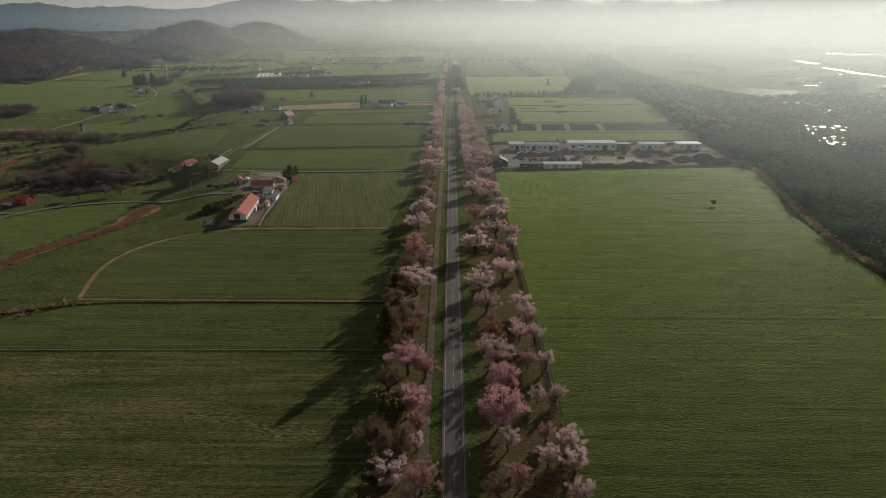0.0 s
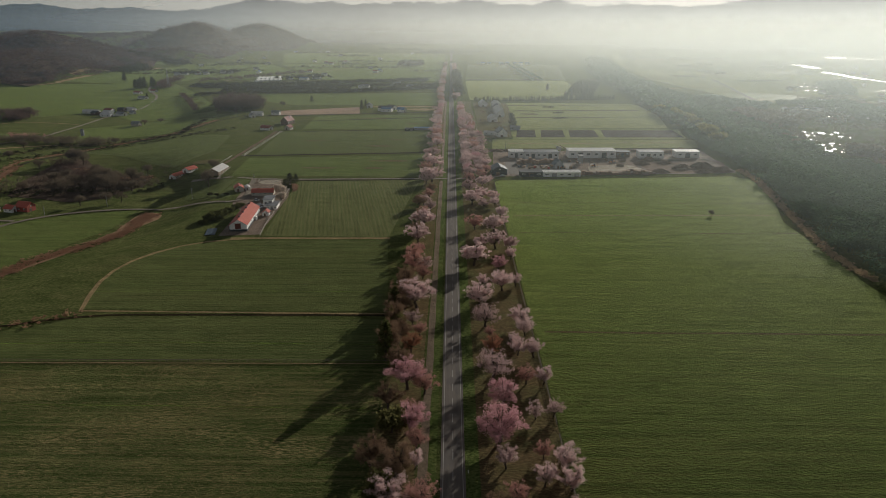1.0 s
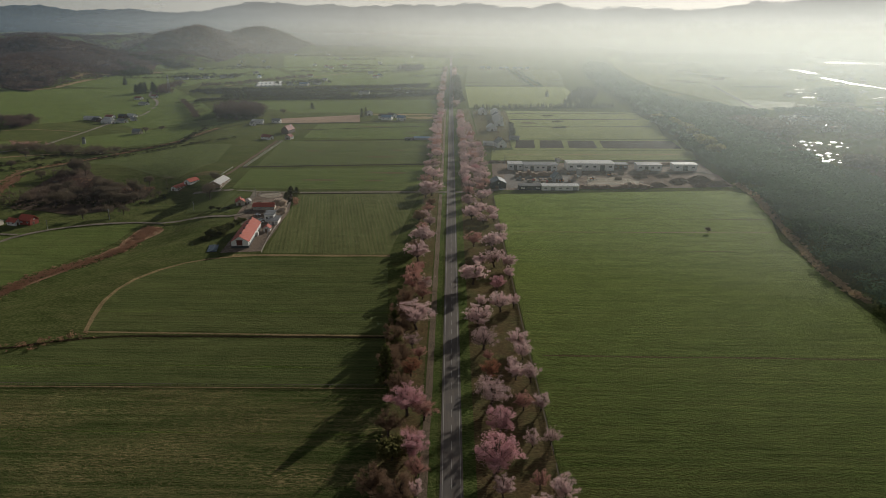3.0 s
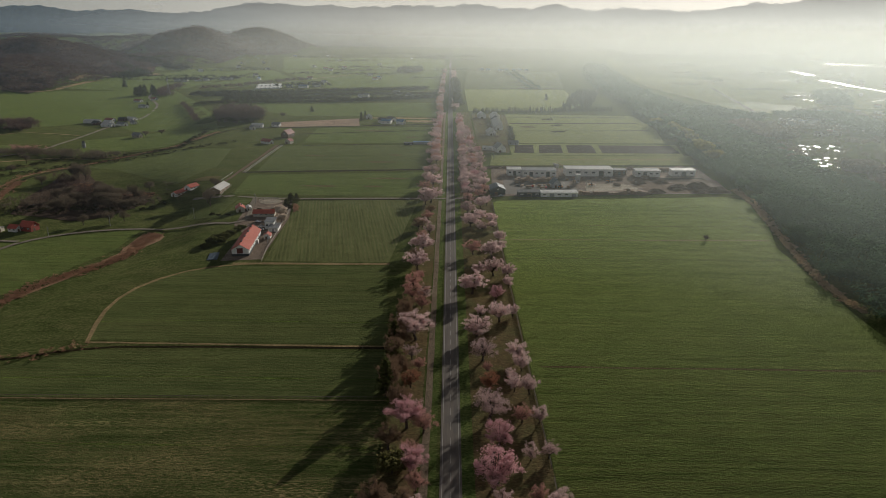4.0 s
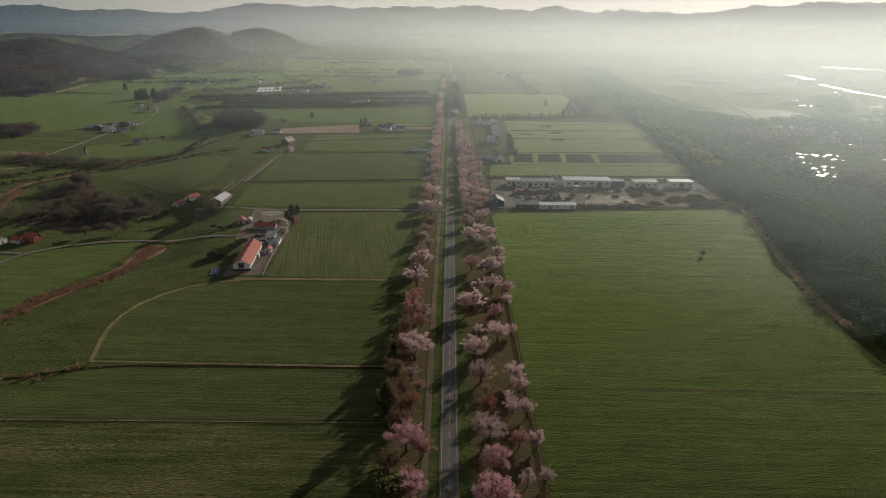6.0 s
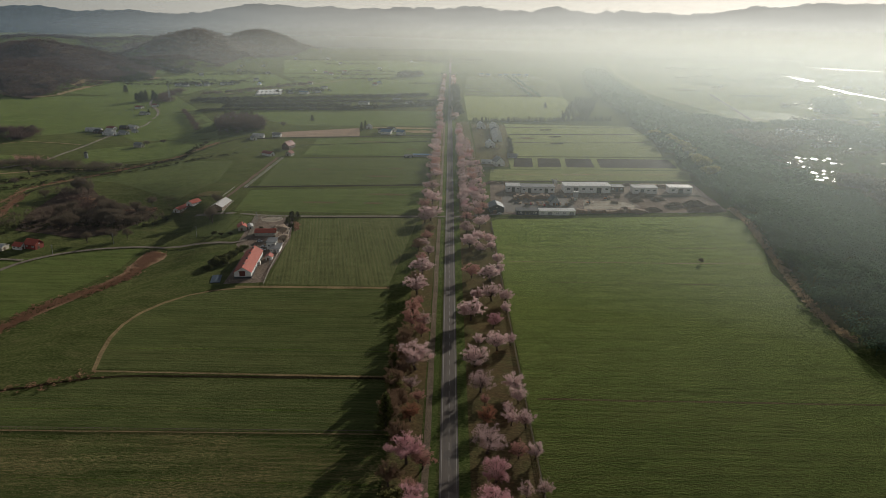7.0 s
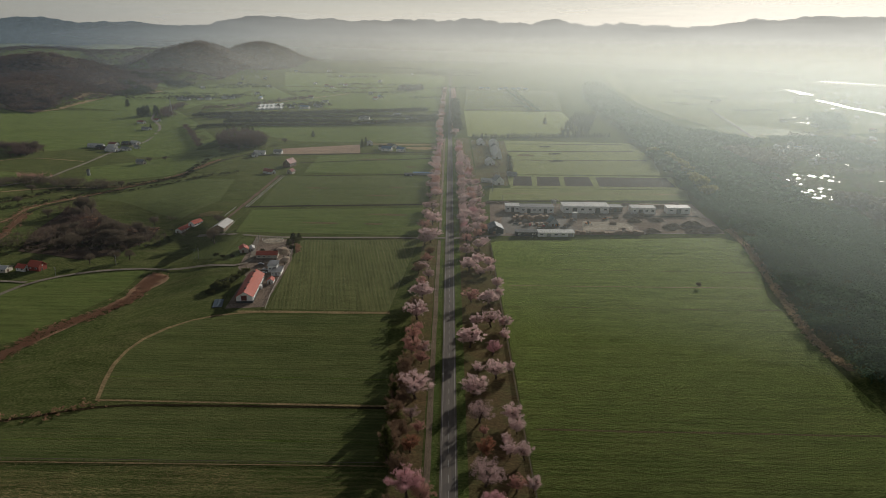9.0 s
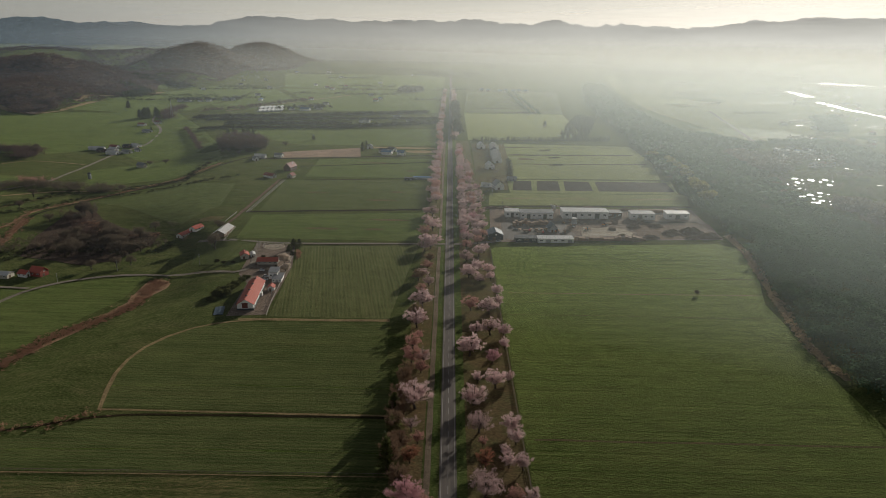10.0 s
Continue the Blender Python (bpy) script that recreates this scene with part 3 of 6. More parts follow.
def opening(house, kind, x, y, z, width, height, side, material=None):
    """A framed window or door set on a wall. side: the way its wall faces (0: +x, 90: +y, 180: -x, 270: -y)."""
    frame_geo, pane_geo = Geo(), Geo()
    b = 0.14
    for px, sx, pz, sz in ((-width / 2, b, 0, height), (width / 2, b, 0, height), (0, width + b, 0, b), (0, width + b, height - b, b)):
        frame_geo.box(0.05, px, pz, 0.12, sx, sz)
    if kind == "window":
        frame_geo.box(0.05, 0, 0, 0.10, 0.08, height)
    pane_geo.box(0.02, 0, 0.05, 0.05, width, height - 0.1)
    m = pose(x, y, z, 0, 0, side)
    fr = part(kind, frame_geo, WHITE if kind == "window" else TIMBER, house)
    fr.matrix_basis = m
    part("pane" if kind == "window" else "door_leaf", pane_geo, material or (GLASS if kind == "window" else BROWN_WALL), fr)
    return fr


def house(name, label, x, y, turn, w, l, eave, ridge, wall_m, roof_m, category="house", windows=2, doors=1, chimney=False, vents=0, plinth=None, z=None, group=""):
    """A gabled building; its ridge runs along its own y."""
    top = thing(name, label, category, pose(x, y, land_at(x, y) if z is None else z, 0, 0, turn), group)
    part("wall", gable_body(w, l, eave, ridge), wall_m, top)
    roof = part("roof", gable_roof(w, l, eave, ridge), roof_m, top)
    if plinth:
        g = Geo()
        for sx, sy, bx, by in ((0, -1, w + 0.12, 0.12), (0, 1, w + 0.12, 0.12), (-1, 0, 0.12, l), (1, 0, 0.12, l)):
            g.box(sx * (w / 2 + 0.03), sy * (l / 2 + 0.03), 0, bx, by, eave * 0.32)
        part("plinth", g, plinth, top)
    win_h = min(1.2, eave * 0.4)
    for k in range(windows):
        yy = -l / 2 + l * (k + 0.5) / windows
        for side, sx in ((0, 1), (180, -1)):
            opening(top, "window", sx * w / 2, yy, eave * 0.42, min(1.7, l / windows * 0.5), win_h, side)
    for k in range(doors):
        opening(top, "door", -w * 0.12 + k * w * 0.35, -l / 2, 0.02, min(2.6, w * 0.24), min(2.4, eave * 0.75), 270)
    if w > 4 and ridge > 4:
        opening(top, "window", 0, -l / 2, eave * 0.95, 1.2, 0.8, 270)
    if chimney:
        part("chimney", Geo().box(w * 0.2, l * 0.15, eave, 0.6, 0.6, ridge - eave + 0.9, 0, 0.08), GREY_WALL, roof)
    for k in range(vents):
        g = Geo()
        yy = -l / 2 + l * (k + 0.5) / vents
        g.box(0, yy, ridge + 0.1, 0.9, 1.3, 0.55).box(0, yy, ridge + 0.65, 1.3, 1.7, 0.12, 0, 0.05)
        part("ridge_vent", g, DARK_WALL, roof)
    return top


def long_shed(name, label, x, y, turn, length, depth, height, wall_m, roof_m, bays=4, slope=0.3, open_front=False, category="shed"):
    """A low industrial shed with a single-pitch roof; its front, with the doors, faces its own -y."""
    top = thing(name, label, category, pose(x, y, land_at(x, y), 0, 0, turn))
    a, b = length / 2, depth / 2
    g = Geo()
    g.add([(-a, -b, 0), (a, -b, 0), (a, b, 0), (-a, b, 0), (-a, -b, height), (a, -b, height), (a, b, height + slope), (-a, b, height + slope)],
          [(3, 2, 1, 0), (0, 1, 5, 4), (1, 2, 6, 5), (2, 3, 7, 6), (3, 0, 4, 7), (4, 5, 6, 7)])
    part("wall", g, wall_m, top)
    g, o, t = Geo(), 0.5, 0.22
    d = slope / depth * o
    low = [(-a - o, -b - o, height - d), (a + o, -b - o, height - d), (a + o, b + o, height + slope + d), (-a - o, b + o, height + slope + d)]
    g.add([(p, q, r + 0.02) for p, q, r in low] + [(p, q, r + t) for p, q, r in low], [(3, 2, 1, 0), (0, 1, 5, 4), (1, 2, 6, 5), (2, 3, 7, 6), (3, 0, 4, 7), (4, 5, 6, 7)])
    part("roof", g, roof_m, top)
    for k in range(bays):
        xx = -a + length * (k + 0.5) / bays
        if k % 3 == 1:
            opening(top, "door", xx, -b, 0.02, min(5.0, length / bays * 0.6), height * 0.78, 270, DARK_WALL if open_front else GREY_WALL)
        else:
            opening(top, "window", xx, -b, height * 0.42, min(3.0, length / bays * 0.45), height * 0.28, 270)
    return top

# ground ------------------------------------------------------------------------------
gx = np.concatenate([np.arange(-5200, -1400, 90), np.arange(-1400, -620, 40), np.arange(-620, -460, 12), np.arange(-460, -148, 6), np.arange(-148, 620, 12), np.arange(620, 1400, 40), np.arange(1400, 5300, 100)])
gy = np.concatenate([np.arange(-1600, 60, 80), np.arange(60, 240, 12), np.arange(240, 760, 6), np.arange(760, 1300, 12), np.arange(1300, 2400, 30), np.arange(2400, 5200, 70)])
GX, GY = np.meshgrid(gx, gy)
GZ = land(GX, GY)
cols, rows = len(gx), len(gy)
index = np.arange(cols * rows).reshape(rows, cols)
quads = np.stack([index[:-1, :-1], index[:-1, 1:], index[1:, 1:], index[1:, :-1]], -1).reshape(-1, 4)
tagged(new("ground", array_mesh("ground", np.stack([GX, GY, GZ], -1).reshape(-1, 3), quads, GRASS)), "rough spring grassland of a wide farmed valley", "ground", kind="structure")


def road_x(y):
    return 1.1 - 0.0024 * (y - 200)


# fields: the big pasture, the drilled strips and the valley --------------------------
field("field", "large green pasture beside the cherry avenue", [(35.2, -900), (205, -900), (206, 250), (209, 330), (216, 400), (219, 440), (236, 490), (246, 530), (252, 570), (240, 584), (100, 569), (40, 562), (35.6, 556)], PASTURE)
field("field", "straw-flecked grazed field with faint rows", [(-420, -900), (-25, -900), (-24, 235), (-190, 233), (-330, 215), (-420, 180)], STRAW)
field("field", "narrow strip of young green crop", [(-25, 239), (-26, 279), (-164, 277), (-196, 258), (-200, 236)], CROP)
field("field", "round-ended dark green crop field", [(-28, 287), (-166, 287), (-173, 304), (-176, 325), (-176, 348), (-168, 368), (-154, 383), (-132, 391), (-38, 394)], CROP)
field("field", "green crop field with clear drilled rows", [(-115, 401), (-38, 401), (-26, 563), (-126, 553)], ROWS_CROP)
field("field", "green meadow strip beyond the farm lane", [(-188.4, 575.3), (-26, 574), (-27, 676), (-196, 656)], MEADOW)
field("field", "wide green meadow strip", [(-194, 668), (-27, 688), (-24, 842), (-204, 826)], CROP)
field("field", "green pasture strip with dark seams", [(-185, 850), (-24, 852), (-24, 1000), (-190, 978)], MEADOW)
field("field", "ploughed reddish brown field", [(-258, 1034), (-145, 1088), (-134, 1006), (-246, 984)], EARTH)
field("field", "olive pasture by the far farmsteads", [(-130, 1008), (-24, 1012), (-24, 1110), (-142, 1096)], GRASS)
field("field", "green pasture below the nursery rows", [(-250, 1110), (-25, 1120), (-26, 1330), (-420, 1290), (-330, 1180)], MEADOW)
field("field", "dark green sloping meadow by the brook", [(-240, 690), (-258, 800), (-330, 820), (-408.1, 745.6), (-361.2, 722.4), (-278.4, 648), (-259.9, 636.3)], CROP)
field("field", "bright green valley meadow", [(-460, 830), (-360, 860), (-330, 950), (-300, 1010), (-420, 1000), (-500, 930)], MEADOW)
field("field", "bright green hillside meadow", [(-560, 1110), (-640, 1380), (-760, 1560), (-1010, 1530), (-1150, 1380), (-900, 1100), (-640, 1040)], MEADOW)
field("field", "wide green meadow beside the valley lane", [(-345, 1000), (-300, 1060), (-380, 1110), (-425, 1200), (-470, 1290), (-540, 1420), (-620, 1560), (-780, 1660), (-880, 1780), (-760, 1560), (-640, 1380), (-560, 1110), (-470, 1010)], MEADOW, 0.11)
field("field", "green valley floor meadow", [(-700, 900), (-560, 880), (-523.3, 764.8), (-644.1, 704.4), (-905.7, 764.8)], MEADOW)
field("field", "green meadow beside the reed streak", [(-332.1, 473), (-239.4, 508.6), (-236.5, 458), (-261.4, 373.4), (-335.5, 325.3), (-422.7, 382.4)], MEADOW)
field("field", "green strip behind the timber yard", [(42, 716), (262, 730), (272, 770), (280, 782), (46, 776)], PADDOCK)
field("field", "green strip round the earth pens", [(70, 778), (268, 786), (282, 862), (72, 856)], PADDOCK)
for x0, x1 in ((74, 97), (103, 131), (137, 170), (177, 268)):
    field("pen", "bare brown earth pen between grassy banks", [(x0, 790 + 0.03 * x0), (x1, 790 + 0.03 * x1), (x1 + 5, 846 + 0.03 * x1), (x0 + 6, 846 + 0.03 * x0)], PEN_EARTH, 0.14, "pen")
field("garden_ground", "worn brownish garden ground round the white houses", [(33, 786), (68, 792), (72, 858), (80, 870), (86, 1000), (92, 1150), (34, 1160)], LITTER, 0.05, "garden")
field("field", "striped green field with mown bands", [(82, 862), (272, 872), (296, 1000), (300, 1150), (90, 1160)], PADDOCK)
field("field", "broad green field before the far wood", [(30, 1200), (210, 1220), (250, 1330), (262, 1640), (30, 1630)], PADDOCK)
field("field", "far field with pale strips", [(30, 1645), (265, 1650), (345, 2300), (50, 2300)], ROWS_CROP)
field("field", "far green field left of the avenue", [(-30, 1620), (-300, 1640), (-560, 2300), (-30, 2320)], MEADOW)
field("field", "far pale green field", [(-320, 1650), (-540, 1620), (-900, 2280), (-600, 2320)], MEADOW)
field("field", "distant hazy field", [(-30, 2360), (-560, 2340), (-760, 3200), (-30, 3200)], MEADOW)
field("field", "avenue floor of leaf litter and thin grass", [(5, -400), (35, -400), (35, 560), (30, 1180), (2, 1180)], LITTER, 0.05)
field("field", "avenue floor of leaf litter and thin grass", [(-24, -400), (-9.4, -400), (-11, 1180), (-22, 1180)], LITTER, 0.05)
field("verge", "bright green verge between road and farm track", [(-6.4, -400), (-2.6, -400), (-5.6, 1180), (-8.8, 1180)], VERGE, 0.07, "verge")
field("verge", "shaded green verge beside the road", [(4.9, -400), (9.5, -400), (8.0, 1180), (2.6, 1180)], VERGE, 0.075, "verge")
field("yard", "pale gravel yard of the timber merchant", [(36, 577), (110, 584), (180, 592), (250, 598), (258, 712), (42, 700)], YARD_EARTH, 0.06, "yard")
field("yard", "dark patched asphalt of the timber yard", [(48, 588), (58, 585), (112, 590), (118, 600), (110, 628), (118, 652), (92, 658), (60, 655), (50, 640)], ASPHALT, 0.085, "yard")
field("yard", "brown bark-strewn ground between the mounds", [(172, 594), (250, 600), (256, 652), (238, 658), (206, 650), (184, 656), (170, 640), (176, 618)], YARD_BROWN, 0.10, "yard")
field("yard", "bare pale gravel hardstanding", [(122, 601), (132, 599), (146, 603), (168, 605), (172, 616), (166, 628), (152, 634), (140, 630), (128, 634), (124, 618)], YARD, 0.09, "yard")
field("yard", "dark bark-strewn ground of the log yard", [(176, 596), (205, 598), (246, 602), (250, 640), (246, 662), (215, 660), (186, 656), (174, 640), (178, 618)], PEN_EARTH, 0.09, "yard")
field("yard", "worn earth farmyard between barn and house", [(-142, 400), (-118, 404), (-122, 500), (-132, 556), (-166, 560), (-158, 480), (-146, 460)], YARD_EARTH, 0.08, "yard")
field("riding_ring", "pale sand riding ring beside the farm lane", [(-148.5 + 9 * math.cos(a * 0.3142), 550 + 8 * math.sin(a * 0.3142)) for a in range(20)], YARD, 0.14, "arena")
field("lawn", "dark green garden lawn by the farm", [(-212.8, 527.6), (-166, 494), (-166, 556), (-226.6, 585.8)], CROP, 0.10, "lawn")

field("hill_floor", "brown leafless forest floor on the hill", [(-1300, 1480), (-1010, 1535), (-905, 1490), (-915, 1570), (-950, 1730), (-955, 1830), (-905, 1965), (-885, 2080), (-960, 2300), (-1100, 2450), (-1500, 2600), (-2300, 2700), (-2400, 2000), (-1800, 1700)], WOOD_FLOOR, 2.2, "forest floor")
field("hill_floor", "hazy brown forest floor on the far hill", [(-1340, 3010), (-1070, 2590), (-920, 2465), (-890, 2720), (-905, 3050), (-780, 3500), (-760, 3900), (-1000, 4150), (-1500, 3900), (-1500, 3200)], WOOD_FLOOR, 3.0, "forest floor")
field("field", "green meadow at the hill's foot", [(-770, 1570), (-900, 1600), (-930, 1730), (-935, 1830), (-885, 1960), (-865, 2080), (-800, 2400), (-640, 2250), (-600, 1900), (-610, 1600)], MEADOW, 0.5)

# the road and tracks -----------------------------------------------------------------
road_geo = Geo()
ys = list(range(-800, 5100, 100))
road_geo.add([(road_x(y) + s * 3.6, y, 0.13 if y < 1500 else 0.2) for y in ys for s in (-1, 1)], [(2 * i, 2 * i + 1, 2 * i + 3, 2 * i + 2) for i in range(len(ys) - 1)])
road = tagged(new("road", road_geo.mesh("road", ASPHALT)), "straight two-lane asphalt road with worn grey surface", "road", kind="structure")
for s in (-2.85, 2.85):
    edge = Geo()
    edge.add([(road_x(y) + s + d, y, 0.142) for y in ys if y < 1500 for d in (-0.08, 0.08)], [(2 * i, 2 * i + 1, 2 * i + 3, 2 * i + 2) for i in range(len([y for y in ys if y < 1500]) - 1)])
    part("edge_line", edge, LINE, road)
dash_mesh = Geo().box(0, 0, 0, 0.16, 5.0, 0.012).mesh("centre_dash", LINE)
for k in range(74):
    y = 120 + 10 * k
    dash = part("centre_dash", dash_mesh, LINE, road)
    dash.location = (road_x(y), y, 0.132)
strip("track", "dirt farm track beside the road", [(-7.6, -300), (-7.7, 240), (-8.6, 560)], 2.7, DIRT_TRACK, 0.09, wobble=0.12)
strip("track", "dirt farm track beside the road", [(-8.6, 575), (-10.2, 1180)], 2.6, DIRT_TRACK, 0.09, wobble=0.12)
strip("lane", "narrow grey farm lane across the fields", [(-3, 568), (-60, 566), (-130, 561), (-165, 561), (-226.6, 585.8)], 4.2, GRAVEL, 0.12, "lane")
strip("lane", "grey yard entrance off the road", [(4, 568), (36, 572), (50, 584)], 6.0, GRAVEL, 0.11, "lane")
strip("lane", "winding grey lane to the red huts", [(-320.7, 428.6), (-318.7, 465.9), (-309.7, 480.7), (-287.3, 497.6), (-261.7, 508.7), (-238.6, 513.4), (-206.3, 504.6), (-160, 476), (-150, 484), (-153, 510), (-164, 540), (-164, 560)], 4.0, GRAVEL, 0.5, "lane", 0.12)
strip("lane", "grey lane past the red huts", [(-315.1, 473.6), (-342.2, 477), (-422.7, 464.9)], 3.6, GRAVEL, 0.54, "lane", 0.12)
strip("track", "dry earth track between the valley meadows", [(-646, 963), (-628, 993), (-580, 984), (-528, 968)], 3.4, TAN, 0.45, "track", 0.4)
strip("bank", "dry tan bank under the hedgerow", [(-490.1, 710.5), (-474, 746.7), (-458, 780), (-409, 799), (-331, 832), (-341, 890), (-340, 955)], 4.0, LITTER, 0.4, "bank", 0.6)
strip("bank", "tan dry bank of a far lane", [(-520, 1590), (-440, 1760), (-380, 1900), (-300, 2080)], 9.0, TAN, 0.4, "bank", 0.5)
field("field", "green valley between the wooded hills", [(-1080, 2150), (-960, 2130), (-880, 2160), (-930, 2260), (-1060, 2300), (-1180, 2480), (-1330, 2640), (-1360, 2560)], MEADOW, 1.2)
strip("bank", "tan dry bank across the valley", [(-1290, 2610), (-1180, 2500), (-1080, 2380)], 16.0, TAN, 1.6, "bank", 0.6)
strip("bank", "tan dry grass under the near hill's edge", [(-1010, 1525), (-923, 1508), (-896, 1552), (-893, 1676), (-905, 1790)], 12.0, TAN, 0.8, "bank", 0.6)
strip("bank", "tan dry grass at the hill's foot", [(-920, 1690), (-940, 1800), (-885, 1950), (-866, 2070)], 14.0, TAN, 1.2, "bank", 0.6)
strip("lane", "worn dark lane beside the pale rails", [(-211, 620), (-210, 664), (-211.5, 830)], 3.4, YARD_BROWN, 0.20, "lane", 0.3)
strip("lane", "grey valley lane to the hamlet", [(-545, 790), (-512, 847), (-517, 897), (-518, 948), (-528, 1056), (-520, 1161), (-549, 1290), (-571, 1341), (-629, 1440), (-655, 1520)], 5.0, GRAVEL, 0.5, "lane", 0.2)
strip("path", "pale curved path round the crop field", [(-166, 284), (-174, 303), (-178, 325), (-178, 350), (-170, 371), (-156, 386), (-133, 394.5), (-116, 396.5)], 2.2, TAN, 0.12, "path", 0.25)
strip("path", "dry tan strip between crops", [(-133, 396), (-37, 398)], 3.4, TAN, 0.10, "path", 0.3)
strip("path", "dry tan headland above the ditch", [(-166, 285), (-28, 284.5)], 1.6, TAN, 0.09, "path", 0.3)
strip("path", "tan fence-line strip between fields", [(-330, 216), (-200, 235), (-24, 237.4)], 0.8, TAN, 0.12, "path", 0.4)
strip("path", "grass tractor seam across the pasture", [(40, 267), (206, 267)], 1.5, LITTER, 0.09, "path", 0.6)
strip("path", "tan seam across the pasture", [(42, 452), (222, 456)], 1.2, TAN, 0.09, "path", 0.5)
for k in range(8):
    ring_path = []
    for a in range(-10, 191, 10):
        c, v = math.cos(radians(a)), math.sin(radians(a))
        ring_path.append((145 - 0.1 * k + (92 - 5.5 * k) * math.copysign(abs(c) ** 0.45, c), 512 + 0.1 * 0.4 * k + (39 - 4.2 * k) * math.copysign(abs(v) ** 0.6, v) + 0.05 * c * 90))
    strip("path", "faint wheel marks curving round the pasture's end", ring_path, 0.9 + 0.5 * (k % 3 == 1), TYRE_MARK, 0.10 + 0.003 * k, "path", 0.6)
for k, (y0, x0, x1, w, m) in enumerate(((412, 40, 216, 0.7, LITTER), (488, 44, 232, 0.7, LITTER))):
    strip("path", "faint seam of drill rows across the pasture", [(x0, y0), (x0 + 0.3 * (x1 - x0), y0 + 1.6), (x0 + 0.6 * (x1 - x0), y0 + 0.4), (x1, y0 + 2)], w, m, 0.11 + 0.002 * k, "path", 0.9)
for k, (y0, x0, x1, w) in enumerate(((310, -172, -30, 0.6), (253, -190, -26, 0.7), (205, -330, -28, 0.6))):
    strip("path", "faint dark seam of drill rows in the crop", [(x0, y0 - 2), (x0 + 0.4 * (x1 - x0), y0 + 1), (x1, y0 + 0.5)], w, TYRE_MARK, 0.10 + 0.002 * k, "path", 0.9)
worn_rng = random.Random(3)
for k, (x, y, w, l, m) in enumerate(((-45, 1060, 30, 14, TAN), (-80, 1095, 60, 9, TAN), (-70, 610, 9, 4, LITTER), (-62, 770, 9, 4, LITTER), (-52, 900, 9, 5, LITTER), (-150, 760, 16, 4, LITTER), (-232, 640, 14, 10, LITTER), (-60, 645, 22, 4, LITTER), (-120, 610, 18, 4, LITTER), (-110, 955, 26, 5, LITTER), (-75, 728, 20, 4, LITTER), (112, 1010, 14, 10, LITTER))):
    out = [(x + w * math.cos(a * 0.1745) * worn_rng.uniform(0.7, 1.1), y + l * math.sin(a * 0.1745) * worn_rng.uniform(0.7, 1.1)) for a in range(36)]
    field("worn_patch", "dry worn patch in the grass", out, m, 0.24 if x < -170 else 0.14, "patch")
strip("ditch", "dark drainage ditch between fields", [(-343.2, 259.9), (-200, 262), (-165, 281), (-100, 282.0), (-27, 282.8)], 2.0, DITCH, 0.11, "ditch", 0.25)
# wider than the ditch itself: the strip takes in the bank's shadow
strip("ditch", "hedge ditch with its shadow beyond the meadow", [(-207, 667), (-24, 690)], 6.0, DITCH, 0.11, "ditch", 0.3)
strip("ditch", "dark ditch along the lane", [(-126, 557), (-26, 563.5)], 3.0, DITCH, 0.13, "ditch", 0.3)
strip("ditch", "dark ditch across the far strips", [(-180, 828), (-24, 854)], 3.4, DITCH, 0.11, "ditch", 0.3)
strip("ditch", "dark seam across the far pasture", [(-205, 919), (-110, 945), (-20, 972)], 4.5, DITCH, 0.13, "ditch", 0.4)
strip("ditch", "ditch with its shadow beside the ploughed field", [(-290, 968), (-200, 985), (-120, 1006), (-15, 1030)], 8.0, DITCH, 0.13, "ditch", 0.3)
strip("ditch", "dark ditch behind the timber yard", [(38, 708), (150, 718), (262, 722)], 4.0, DITCH, 0.15, "ditch", 0.4)
for k, (y0, w) in enumerate(((968, 5.0), (1046, 9.0), (1120, 5.0))):
    strip("band", "dark mown band across the striped field", [(88, y0), (150, y0 + 4), (210, y0 + 9), (284, y0 + 16)], w, PEN_EARTH, 0.12, "band", 0.5)
strip("bank", "dry straw streak in the green strip", [(60, 748), (120, 751), (190, 756), (262, 760)], 3.0, TAN, 0.12, "bank", 0.9)
strip("reed_streak", "strip of dry reddish reeds along a gully", [(-279.4, 319.8), (-257.9, 352.4), (-249.5, 376.2), (-241.1, 398.1), (-233.6, 419.7), (-228, 440.9), (-226.3, 461)], 3.5, RUSSET, 0.3, "reeds", 0.6)
field("reed_streak", "wide tuft of dry reddish reeds", [(-229.5, 450.4), (-222.7, 456.1), (-217.3, 466.8), (-212, 477.4), (-213, 487), (-221.3, 497.2), (-229.1, 498.8), (-233.6, 488.4), (-232.4, 473.3), (-231.9, 459.4)], RUSSET, 0.33, "reeds")
strip("reed_streak", "brook bed choked with dry reeds", [(-404.6, 580.7), (-423.7, 637), (-434.7, 672.2)], 5.0, RUSSET, 0.25, "reeds", 0.5)
strip("ditch", "overgrown dark stream bed", [(-432.7, 668.2), (-439.8, 692.4), (-418.6, 732.6), (-397.5, 780.9), (-340, 841), (-314, 940), (-278, 1011)], 3.5, DITCH, 0.27, "ditch", 0.4)
strip("bank", "dry tan bank along the brook", [(-473, 563.6), (-434.7, 644.1), (-448.8, 696.4), (-422.7, 742.7), (-398, 782), (-346, 850), (-322, 945)], 3.6, RUSSET, 0.24, "bank", 0.5)
strip("bank", "dry tan bank along a ditch", [(-523.3, 766.8), (-473, 796), (-408, 802), (-355, 840)], 5.0, TAN, 0.24, "bank", 0.5)

